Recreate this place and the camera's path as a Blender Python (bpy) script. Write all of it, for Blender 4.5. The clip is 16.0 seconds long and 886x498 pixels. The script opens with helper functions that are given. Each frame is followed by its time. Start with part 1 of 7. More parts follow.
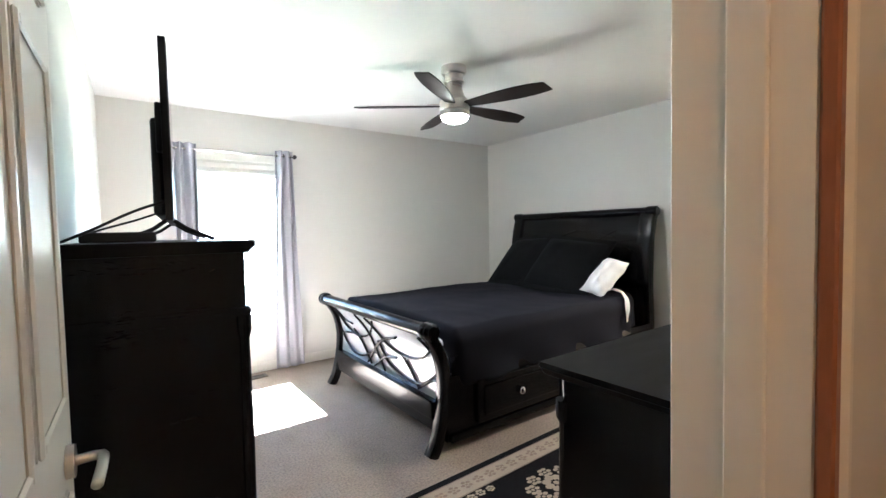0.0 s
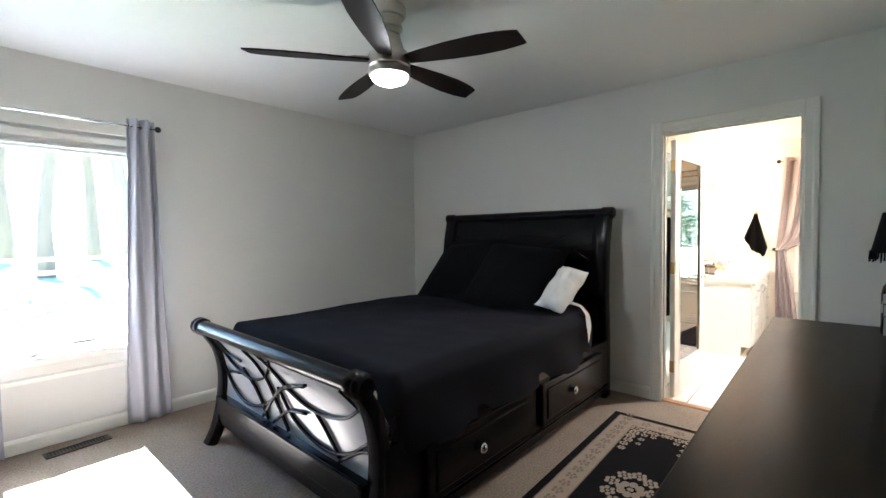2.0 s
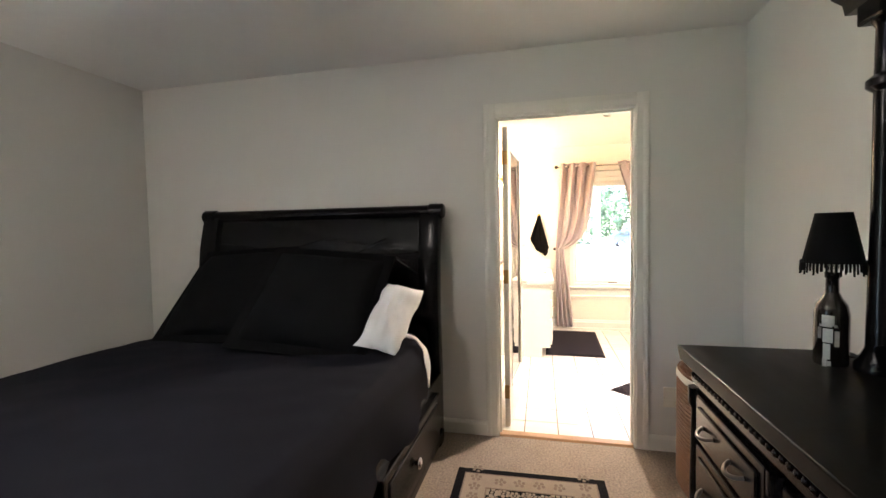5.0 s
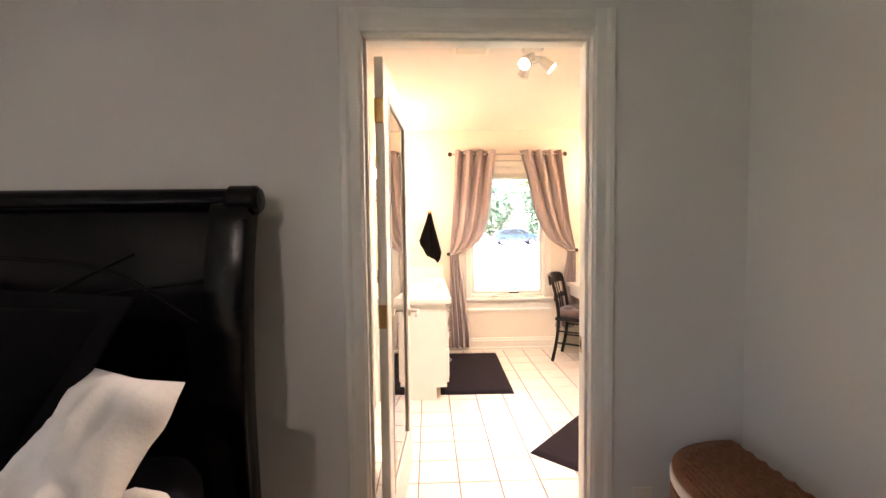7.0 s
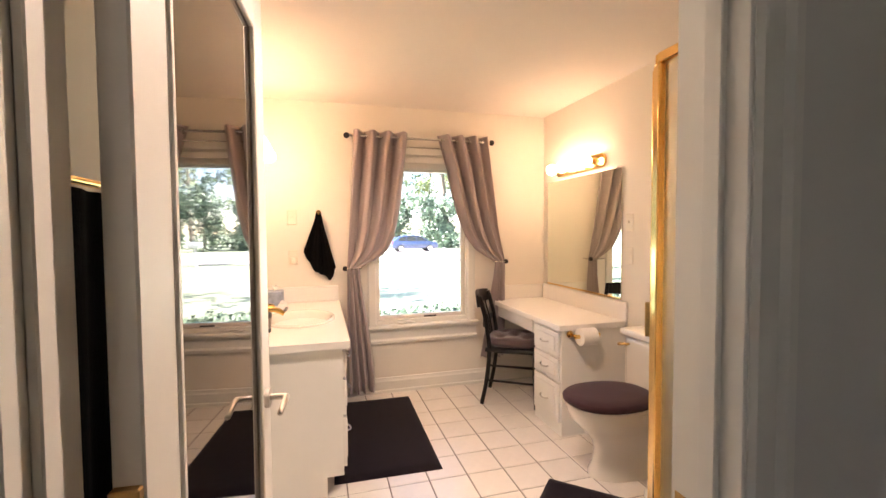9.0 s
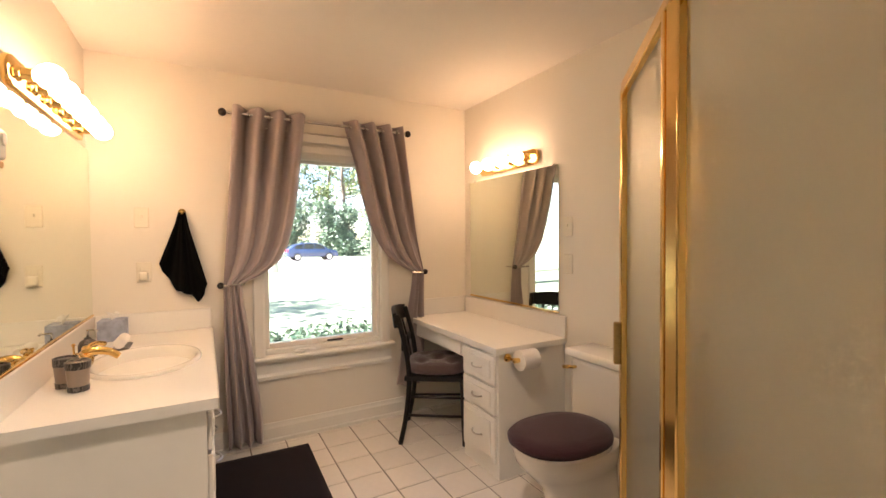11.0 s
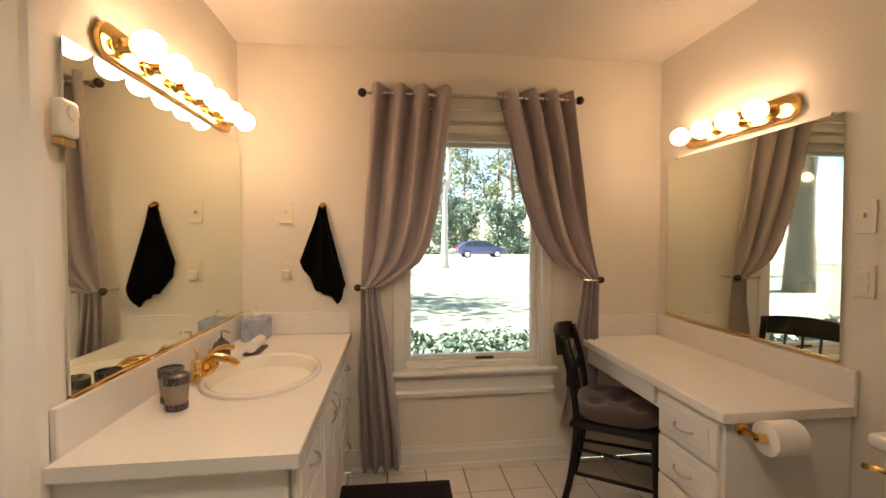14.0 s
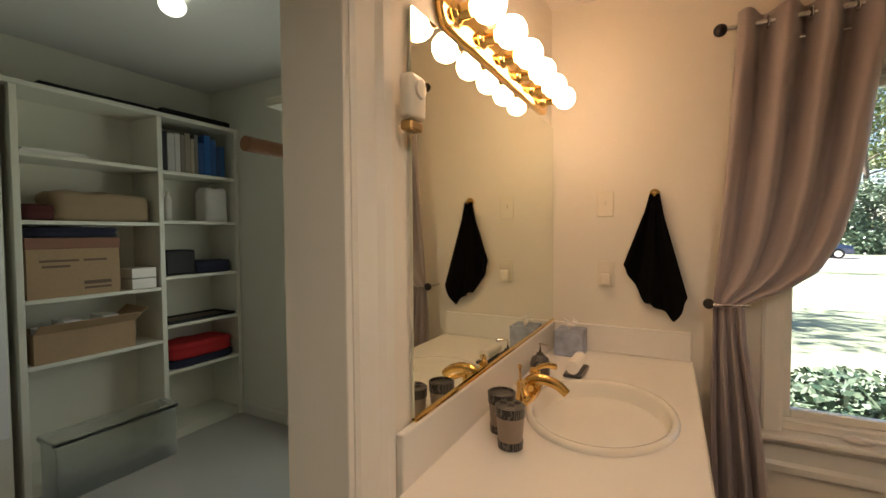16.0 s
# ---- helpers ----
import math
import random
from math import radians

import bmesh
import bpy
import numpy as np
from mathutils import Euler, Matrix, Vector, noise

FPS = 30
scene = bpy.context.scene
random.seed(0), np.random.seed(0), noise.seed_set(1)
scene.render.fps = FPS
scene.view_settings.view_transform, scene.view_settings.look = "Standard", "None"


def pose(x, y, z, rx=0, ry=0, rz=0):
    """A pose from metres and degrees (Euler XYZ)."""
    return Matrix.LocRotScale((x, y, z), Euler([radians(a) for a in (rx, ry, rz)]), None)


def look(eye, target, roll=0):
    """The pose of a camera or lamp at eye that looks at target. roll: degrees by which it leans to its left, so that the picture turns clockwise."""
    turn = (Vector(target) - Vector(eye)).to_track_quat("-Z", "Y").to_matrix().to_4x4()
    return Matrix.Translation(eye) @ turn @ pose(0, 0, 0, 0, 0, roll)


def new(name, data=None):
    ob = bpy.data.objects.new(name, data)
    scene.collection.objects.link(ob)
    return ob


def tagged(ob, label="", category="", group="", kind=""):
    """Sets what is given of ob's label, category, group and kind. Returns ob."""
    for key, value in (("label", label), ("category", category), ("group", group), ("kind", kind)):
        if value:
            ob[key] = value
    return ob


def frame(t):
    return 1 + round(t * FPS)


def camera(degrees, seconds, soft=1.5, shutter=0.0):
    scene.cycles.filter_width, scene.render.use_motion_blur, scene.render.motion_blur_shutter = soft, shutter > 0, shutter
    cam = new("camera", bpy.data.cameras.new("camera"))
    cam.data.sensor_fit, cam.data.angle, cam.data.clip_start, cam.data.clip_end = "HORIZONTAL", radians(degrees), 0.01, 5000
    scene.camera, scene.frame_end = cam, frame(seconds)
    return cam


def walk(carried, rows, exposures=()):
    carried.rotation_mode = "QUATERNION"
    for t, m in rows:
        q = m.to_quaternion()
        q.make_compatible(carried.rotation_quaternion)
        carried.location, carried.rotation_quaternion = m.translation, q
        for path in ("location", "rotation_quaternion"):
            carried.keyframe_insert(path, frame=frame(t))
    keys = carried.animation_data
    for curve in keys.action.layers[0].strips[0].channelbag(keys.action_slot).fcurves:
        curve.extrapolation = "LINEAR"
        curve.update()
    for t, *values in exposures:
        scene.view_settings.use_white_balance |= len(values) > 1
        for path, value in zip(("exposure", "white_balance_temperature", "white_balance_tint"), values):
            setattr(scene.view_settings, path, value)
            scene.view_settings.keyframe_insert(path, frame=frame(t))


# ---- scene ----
cam = camera(91.9, 16.0)
PATH = [
    (0, (0.641, -0.019, 1.318), (1.806, 1.604, 1.233), -1.2),
    (0.5, (0.774, 0.163, 1.309), (1.977, 1.76, 1.237), -0.9),
    (1, (0.865, 0.35, 1.306), (2.175, 1.86, 1.234), -0.8),
    (1.5, (0.927, 0.52, 1.315), (2.347, 1.927, 1.24), -0.7),
    (2, (1.021, 0.694, 1.306), (2.501, 2.038, 1.234), -0.7),
    (2.5, (1.113, 0.84, 1.32), (2.67, 2.093, 1.249), -0.7),
    (3, (1.134, 0.991, 1.336), (2.798, 2.098, 1.262), -0.6),
    (3.5, (1.175, 1.114, 1.324), (2.945, 2.042, 1.252), -0.7),
    (4, (1.323, 1.214, 1.332), (3.175, 1.965, 1.248), -1.1),
    (6.5, (2.717, 1.469, 1.333), (4.714, 1.524, 1.243), -0.6),
    (7, (3.016, 1.425, 1.364), (5.012, 1.356, 1.258), -0.7),
    (7.5, (3.369, 1.43, 1.34), (5.362, 1.296, 1.251), -0.5),
    (8, (3.648, 1.466, 1.383), (5.631, 1.219, 1.283), -0.5),
    (8.5, (3.881, 1.452, 1.369), (5.838, 1.05, 1.273), -0.5),
    (9, (4.097, 1.384, 1.353), (6.02, 0.84, 1.273), -0.4),
    (9.5, (4.27, 1.365, 1.332), (6.135, 0.646, 1.26), -0.3),
    (10, (4.409, 1.362, 1.342), (6.19, 0.453, 1.272), -0.4),
    (12.5, (4.984, 1.115, 1.338), (6.724, 0.131, 1.295), -0.5),
    (13, (5.09, 1.074, 1.345), (6.928, 0.287, 1.292), -0.5),
    (13.5, (5.163, 1.004, 1.342), (7.094, 0.488, 1.291), -0.4),
    (14, (5.218, 1.022, 1.337), (7.203, 0.789, 1.283), -0.1),
    (14.5, (5.304, 1.083, 1.352), (7.303, 1.135, 1.292), -0.0),
    (15, (5.381, 1.166, 1.368), (7.359, 1.451, 1.297), 0.0),
    (15.5, (5.491, 1.225, 1.355), (7.404, 1.805, 1.281), -0.4),
    (16, (5.606, 1.336, 1.346), (7.368, 2.28, 1.275), -0.4),
]
EXPOSURES = [(0.0, 6.1, 5300, 8), (1.5, 5.4, 5200, 8), (2.5, 5.0, 5300, 8), (3.5, 5.2, 5550, 10), (5.2, 5.25, 6000, 14), (7.0, 4.8, 6350, 24), (9.0, 3.85, 6300, 23), (10.0, 3.5, 6350, 20), (12.5, 3.15, 6500, 16), (16.0, 2.4, 6650, 15)]
walk(cam, [(t, look(eye, target, roll)) for t, eye, target, roll in PATH], EXPOSURES)

# ---- world, sun, lights ----
SUN_EL, SUN_AZ = 51.6, 1.5   # degrees above the horizon; degrees from +y towards +x
world = bpy.data.worlds.new("sky")
scene.world = world
world.use_nodes = True
wn = world.node_tree.nodes
sky = wn.new("ShaderNodeTexSky")
sky.sky_type, sky.sun_disc = "NISHITA", False
sky.sun_elevation, sky.sun_rotation = radians(SUN_EL), radians(SUN_AZ)
sky.dust_density, sky.ozone_density = 0.0, 1.0
world.node_tree.links.new(sky.outputs[0], wn["Background"].inputs[0])
wn["Background"].inputs[1].default_value = 0.05

sun = new("sun", bpy.data.lights.new("sun", "SUN"))
sun.data.energy, sun.data.angle, sun.data.color = 5.0, radians(0.55), (1.0, 0.97, 0.93)
_e, _a = radians(SUN_EL), radians(SUN_AZ)
sun.matrix_world = look((0, 0, 0), (-math.sin(_a) * math.cos(_e), -math.cos(_a) * math.cos(_e), -math.sin(_e)))


def area(name, place, target, sx, sy, watts, colour):
    lamp = new(name, bpy.data.lights.new(name, "AREA"))
    lamp.data.shape, lamp.data.size, lamp.data.size_y = "RECTANGLE", sx, sy
    lamp.data.energy, lamp.data.color = watts, colour
    lamp.matrix_world = look(place, target)
    return lamp


def point(name, place, watts, colour, radius=0.03):
    lamp = new(name, bpy.data.lights.new(name, "POINT"))
    lamp.data.energy, lamp.data.color, lamp.data.shadow_soft_size = watts, colour, radius
    lamp.location = place
    return lamp


WARM = (1.0, 0.67, 0.40)
SKYBLUE = (0.80, 0.90, 1.0)
# added area lamps stand in for sky light; the bedroom one tilts up for ground bounce
area("sky_bedroom_window", (1.43, 4.385, 1.25), (1.43, 0.385, 2.9), 0.72, 1.20, 0.12, SKYBLUE)
area("sky_closet_window", (7.73, 3.175, 1.2), (0.0, 3.175, 1.2), 0.70, 1.15, 1.05, (0.90, 1.0, 0.86))

# ---- materials ----
def nodes_of(name):
    m = bpy.data.materials.new(name)
    m.use_nodes = True
    nt = m.node_tree
    return m, nt, nt.nodes["Principled BSDF"]


def link(nt, a, b):
    nt.links.new(a, b)


def mat(name, colour, rough=0.5, metal=0.0, grain=60.0, amount=0.12, patch=1.5, patch_amount=0.10, bump=0.0, bump_scale=120.0,
        coat=0.0, sheen=0.0, stretch=(1, 1, 1), rough_var=0.08, random_amount=0.0, emission=None, strength=0.0, specular=0.5):
    """Colour varied at a fine and a broad scale, with roughness variation and fine relief."""
    m, nt, b = nodes_of(name)
    n = nt.nodes
    tc = n.new("ShaderNodeTexCoord")
    mp = n.new("ShaderNodeMapping")
    mp.inputs["Scale"].default_value = stretch
    link(nt, tc.outputs["Object"], mp.inputs[0])
    fine, broad = n.new("ShaderNodeTexNoise"), n.new("ShaderNodeTexNoise")
    fine.inputs["Scale"].default_value, fine.inputs["Detail"].default_value = grain, 4
    broad.inputs["Scale"].default_value, broad.inputs["Detail"].default_value = patch, 3
    for t in (fine, broad):
        link(nt, mp.outputs[0], t.inputs["Vector"])
    # value = 1 + amount*(fine-.5)*2 + patch_amount*(broad-.5)*2
    m1, m2, ad = n.new("ShaderNodeMath"), n.new("ShaderNodeMath"), n.new("ShaderNodeMath")
    m1.operation = m2.operation = "MULTIPLY_ADD"
    link(nt, fine.outputs[0], m1.inputs[0])
    m1.inputs[1].default_value, m1.inputs[2].default_value = 2 * amount, 1 - amount
    link(nt, broad.outputs[0], m2.inputs[0])
    m2.inputs[1].default_value, m2.inputs[2].default_value = 2 * patch_amount, -patch_amount
    ad.operation = "ADD"
    link(nt, m1.outputs[0], ad.inputs[0])
    link(nt, m2.outputs[0], ad.inputs[1])
    last = ad.outputs[0]
    if random_amount:
        oi, m3 = n.new("ShaderNodeObjectInfo"), n.new("ShaderNodeMath")
        m3.operation = "MULTIPLY_ADD"
        link(nt, oi.outputs["Random"], m3.inputs[0])
        m3.inputs[1].default_value = 2 * random_amount
        sb = n.new("ShaderNodeMath")
        sb.operation = "SUBTRACT"
        link(nt, last, sb.inputs[0])
        sb.inputs[1].default_value = random_amount
        link(nt, sb.outputs[0], m3.inputs[2])
        last = m3.outputs[0]
    sc = n.new("ShaderNodeVectorMath")
    sc.operation = "SCALE"
    sc.inputs[0].default_value = colour
    link(nt, last, sc.inputs["Scale"])
    link(nt, sc.outputs[0], b.inputs["Base Color"])
    rv = n.new("ShaderNodeMath")
    rv.operation = "MULTIPLY_ADD"
    link(nt, broad.outputs[0], rv.inputs[0])
    rv.inputs[1].default_value, rv.inputs[2].default_value = 2 * rough_var, max(0.02, rough - rough_var)
    link(nt, rv.outputs[0], b.inputs["Roughness"])
    b.inputs["Metallic"].default_value = metal
    b.inputs["Coat Weight"].default_value = coat
    b.inputs["Coat Roughness"].default_value = 0.15
    b.inputs["Sheen Weight"].default_value = sheen
    b.inputs["Specular IOR Level"].default_value = specular
    if bump:
        bt, bn = n.new("ShaderNodeTexNoise"), n.new("ShaderNodeBump")
        bt.inputs["Scale"].default_value, bt.inputs["Detail"].default_value = bump_scale, 5
        link(nt, mp.outputs[0], bt.inputs["Vector"])
        bn.inputs["Strength"].default_value, bn.inputs["Distance"].default_value = bump, 0.004
        link(nt, bt.outputs[0], bn.inputs["Height"])
        link(nt, bn.outputs[0], b.inputs["Normal"])
    if emission:
        b.inputs["Emission Color"].default_value = (*emission, 1)
        b.inputs["Emission Strength"].default_value = strength
    return m


def glass_mat(name, rough=0.0, colour=(1, 1, 1), ior=1.45):
    m, nt, b = nodes_of(name)
    b.inputs["Base Color"].default_value = (*colour, 1)
    b.inputs["Roughness"].default_value = rough
    b.inputs["Transmission Weight"].default_value = 1.0
    b.inputs["IOR"].default_value = ior
    return m


M_WALL = mat("wall_paint", (0.70, 0.685, 0.645), 0.75, grain=9, amount=0.015, patch=0.7, patch_amount=0.02, bump=0.12, bump_scale=260)
M_BWALL = mat("bath_wall_paint", (0.79, 0.74, 0.65), 0.6, grain=9, amount=0.015, patch=0.7, patch_amount=0.02, bump=0.12, bump_scale=260)
M_CWALL = mat("closet_wall_paint", (0.76, 0.77, 0.68), 0.7, grain=9, amount=0.02, patch=0.8, patch_amount=0.02, bump=0.1, bump_scale=260)
M_CEIL = mat("ceiling_paint", (0.76, 0.76, 0.74), 0.85, grain=14, amount=0.02, patch=0.6, patch_amount=0.02, bump=0.25, bump_scale=190)
M_TRIM = mat("white_trim_paint", (0.78, 0.76, 0.70), 0.35, grain=20, amount=0.02, patch=2, patch_amount=0.03, bump=0.04, bump_scale=60)
M_STAIN = mat("stained_wood", (0.28, 0.10, 0.04), 0.4, grain=30, amount=0.2, stretch=(6, 6, 0.6), bump=0.1, bump_scale=40)
M_THRESH = mat("oak_threshold", (0.42, 0.24, 0.12), 0.4, grain=30, amount=0.25, stretch=(6, 0.6, 6), bump=0.1, bump_scale=40)
M_CARPET = mat("carpet", (0.32, 0.262, 0.212), 0.95, specular=0.1, grain=85, amount=0.62, patch=6.0, patch_amount=0.16, bump=1.0, bump_scale=210)
M_BLACKWOOD = mat("black_lacquered_wood", (0.005, 0.0047, 0.005), 0.22, specular=0.2, grain=25, amount=0.25, patch=3, patch_amount=0.2, stretch=(1, 1, 6), bump=0.03, bump_scale=50, rough_var=0.05)
M_BLACKTOP = mat("black_satin_top", (0.006, 0.0055, 0.005), 0.34, specular=0.06, grain=40, amount=0.3, patch=4, patch_amount=0.2, stretch=(0.6, 6, 6), bump=0.05, bump_scale=60, rough_var=0.05)
M_DUVET = mat("black_cotton", (0.009, 0.009, 0.0135), 0.9, specular=0.12, grain=500, amount=0.25, patch=5, patch_amount=0.25, bump=0.5, bump_scale=300)
M_SHAM = mat("black_sham_cotton", (0.005, 0.005, 0.0055), 0.9, specular=0.12, grain=300, amount=0.3, patch=8, patch_amount=0.3, bump=0.6, bump_scale=160)
M_WHITEFAB = mat("white_cotton", (0.74, 0.72, 0.70), 0.85, grain=300, amount=0.05, patch=9, patch_amount=0.05, bump=0.4, bump_scale=90)
M_CURT_GREY = mat("grey_curtain_cloth", (0.46, 0.46, 0.51), 0.85, grain=400, amount=0.08, patch=4, patch_amount=0.05, bump=0.2, bump_scale=400)
M_CURT_TAUPE = mat("taupe_curtain_cloth", (0.35, 0.29, 0.285), 0.52, grain=300, amount=0.12, patch=4, patch_amount=0.06, bump=0.2, bump_scale=300, sheen=0.3, stretch=(1, 1, 0.15))
M_NICKEL = mat("brushed_nickel", (0.62, 0.58, 0.53), 0.3, 1.0, grain=200, amount=0.06, stretch=(1, 1, 12))
M_GUN = mat("dark_gunmetal", (0.05, 0.045, 0.045), 0.35, 0.9, grain=60, amount=0.1)
M_CHROME = mat("chrome", (0.75, 0.74, 0.72), 0.1, 1.0, grain=40, amount=0.03, rough_var=0.03)
M_BRASS = mat("polished_brass", (0.86, 0.57, 0.20), 0.14, 1.0, grain=40, amount=0.06, patch=6, patch_amount=0.05, rough_var=0.05)
M_VENT = mat("dark_bronze_vent", (0.09, 0.07, 0.05), 0.4, 0.7, grain=80, amount=0.2)
M_HINGE = mat("tarnished_brass_hinge", (0.45, 0.30, 0.12), 0.35, 1.0, grain=80, amount=0.2)
M_BLADE = mat("fan_blade_wood", (0.010, 0.0065, 0.005), 0.5, specular=0.2, grain=30, amount=0.3, stretch=(1, 8, 8), bump=0.05, bump_scale=40)
M_BULB = mat("lit_bulb_glass", (1, 0.9, 0.75), 0.3, emission=(1.0, 0.668, 0.40), strength=3.1)
M_FANBULB = mat("lit_fan_diffuser", (1, 0.9, 0.8), 0.4, emission=(1.0, 0.90, 0.76), strength=3.0)
M_TVBLACK = mat("matt_black_plastic", (0.006, 0.006, 0.0065), 0.45, specular=0.3, grain=200, amount=0.15, bump=0.05, bump_scale=300)
M_SCREEN = mat("tv_screen", (0.006, 0.006, 0.007), 0.08, grain=10, amount=0.05, rough_var=0.02, coat=0.3)
M_RUGBLACK = mat("rug_black_pile", (0.006, 0.0055, 0.0065), 0.95, specular=0.1, grain=350, amount=0.4, bump=0.8, bump_scale=330)
M_RUGCREAM = mat("rug_cream_pile", (0.31, 0.25, 0.19), 0.95, grain=350, amount=0.35, patch=14, patch_amount=0.16, bump=0.8, bump_scale=330)
M_RUGGREY = mat("rug_grey_pile", (0.20, 0.15, 0.115), 0.95, grain=350, amount=0.35, patch=20, patch_amount=0.2, bump=0.8, bump_scale=330)
M_MAT = mat("plum_bath_mat", (0.012, 0.008, 0.012), 0.97, specular=0.1, grain=260, amount=0.45, patch=9, patch_amount=0.25, bump=1.0, bump_scale=220, sheen=0.08)
M_PLUSH = mat("plum_plush", (0.05, 0.022, 0.027), 0.97, specular=0.1, grain=160, amount=0.4, patch=14, patch_amount=0.35, bump=1.0, bump_scale=140, sheen=0.2)
M_TILE = mat("white_ceramic_tile", (0.76, 0.71, 0.65), 0.22, grain=30, amount=0.05, patch=5, patch_amount=0.06, bump=0.05, bump_scale=30, random_amount=0.04)
M_GROUT = mat("tile_grout", (0.17, 0.14, 0.12), 0.9, grain=120, amount=0.2, bump=0.3, bump_scale=200)
M_LAM = mat("white_laminate", (0.80, 0.77, 0.72), 0.32, grain=40, amount=0.02, patch=3, patch_amount=0.02)
M_CAB = mat("white_cabinet_paint", (0.78, 0.76, 0.71), 0.4, grain=20, amount=0.02, patch=3, patch_amount=0.03, bump=0.03, bump_scale=60)
M_PORC = mat("glazed_porcelain", (0.80, 0.76, 0.69), 0.1, grain=10, amount=0.01, patch=2, patch_amount=0.02, coat=0.4, rough_var=0.03)
M_BLACKTOWEL = mat("black_terry_towel", (0.004, 0.0038, 0.0038), 0.97, specular=0.08, grain=300, amount=0.4, bump=1.0, bump_scale=260)
M_CUSHION = mat("plum_grey_cushion", (0.075, 0.045, 0.045), 0.8, grain=200, amount=0.2, patch=9, patch_amount=0.2, bump=0.4, bump_scale=200, sheen=0.4)
M_PLATE = mat("ivory_switch_plate", (0.80, 0.74, 0.62), 0.35, grain=20, amount=0.02)
M_CHAIRBLACK = mat("black_painted_chair", (0.007, 0.0055, 0.005), 0.35, specular=0.3, grain=30, amount=0.25, patch=6, patch_amount=0.3, bump=0.04, bump_scale=60)
M_PAPER = mat("soft_paper", (0.85, 0.82, 0.78), 0.9, grain=200, amount=0.04, bump=0.3, bump_scale=200)
M_HAMPER = mat("woven_hamper_cane", (0.20, 0.085, 0.035), 0.6, grain=120, amount=0.45, patch=14, patch_amount=0.25, stretch=(1, 1, 0.25), bump=0.9, bump_scale=150)
M_LINER = mat("white_hamper_rim", (0.74, 0.70, 0.64), 0.6, grain=60, amount=0.05, bump=0.1)
M_BOTTLE = mat("dark_bottle_glass", (0.012, 0.009, 0.007), 0.06, grain=10, amount=0.05, coat=0.5, rough_var=0.02)
M_FRINGE = mat("black_lamp_fabric", (0.005, 0.0047, 0.0047), 0.85, specular=0.15, grain=300, amount=0.3, bump=0.4, bump_scale=300)
M_SILVER = mat("silver_print", (0.45, 0.45, 0.44), 0.4, 0.3, grain=90, amount=0.25)
M_CARD = mat("brown_cardboard", (0.40, 0.27, 0.16), 0.85, grain=60, amount=0.1, patch=5, patch_amount=0.1, bump=0.1, bump_scale=80)
M_SHELF = mat("cream_shelf_paint", (0.76, 0.75, 0.66), 0.45, grain=20, amount=0.02, patch=3, patch_amount=0.03)
M_CLEAR = glass_mat("clear_plastic", 0.5, (0.90, 0.92, 0.93), 1.12)
M_GLASS, _gt, _gb = nodes_of("thin_window_glass")
_tr, _gl, _fr, _mx = (_gt.nodes.new(k) for k in ("ShaderNodeBsdfTransparent", "ShaderNodeBsdfGlossy", "ShaderNodeFresnel", "ShaderNodeMixShader"))
_gl.inputs["Roughness"].default_value, _fr.inputs["IOR"].default_value = 0.0, 1.3
link(_gt, _fr.outputs[0], _mx.inputs[0])
link(_gt, _tr.outputs[0], _mx.inputs[1])
link(_gt, _gl.outputs[0], _mx.inputs[2])
link(_gt, _mx.outputs[0], _gt.nodes["Material Output"].inputs["Surface"])
_gt.nodes.remove(_gb)
M_FROST = glass_mat("frosted_shower_glass", 0.45, (0.97, 0.98, 0.92), 1.2)
M_PEWTER = mat("dark_pewter", (0.13, 0.12, 0.11), 0.42, 1.0, grain=40, amount=0.1)
M_DARKMIRROR = mat("bronze_tinted_mirror", (0.27, 0.25, 0.225), 0.02, 1.0, grain=3, amount=0.01, patch_amount=0.01, rough_var=0.005)
M_MIRROR = mat("silvered_mirror", (0.82, 0.86, 0.76), 0.02, 1.0, grain=3, amount=0.01, patch_amount=0.01, rough_var=0.005)
M_GRASS = mat("lawn_grass", (0.20, 0.235, 0.15), 0.9, grain=40, amount=0.35, patch=0.35, patch_amount=0.3, bump=0.8, bump_scale=60)
M_ROAD = mat("pale_road", (0.33, 0.31, 0.29), 0.9, grain=30, amount=0.12, patch=0.5, patch_amount=0.1, bump=0.3, bump_scale=60)
M_BARK = mat("tree_bark", (0.17, 0.135, 0.105), 0.9, grain=12, amount=0.35, stretch=(4, 4, 0.6), bump=1.0, bump_scale=14)
M_PALEBARK = mat("pale_bark", (0.50, 0.46, 0.42), 0.85, grain=9, amount=0.3, stretch=(4, 4, 0.8), bump=0.6, bump_scale=14)


def leaf_mat(name, a, b2):
    m, nt, b = nodes_of(name)
    n = nt.nodes
    g, mx = n.new("ShaderNodeNewGeometry"), n.new("ShaderNodeMix")
    mx.data_type = "RGBA"
    link(nt, g.outputs["Random Per Island"], mx.inputs["Factor"])
    mx.inputs["A"].default_value, mx.inputs["B"].default_value = (*a, 1), (*b2, 1)
    link(nt, mx.outputs["Result"], b.inputs["Base Color"])
    b.inputs["Roughness"].default_value = 0.45
    b.inputs["Subsurface Weight"].default_value = 0.0
    return m


M_LEAF = leaf_mat("evergreen_leaves", (0.05, 0.095, 0.06), (0.24, 0.32, 0.21))
M_HEDGE = leaf_mat("hedge_leaves", (0.03, 0.07, 0.04), (0.20, 0.26, 0.17))
M_SPRING = leaf_mat("spring_leaves", (0.10, 0.15, 0.045), (0.24, 0.28, 0.11))

# ---- mesh helpers ----
ORIGIN = {}


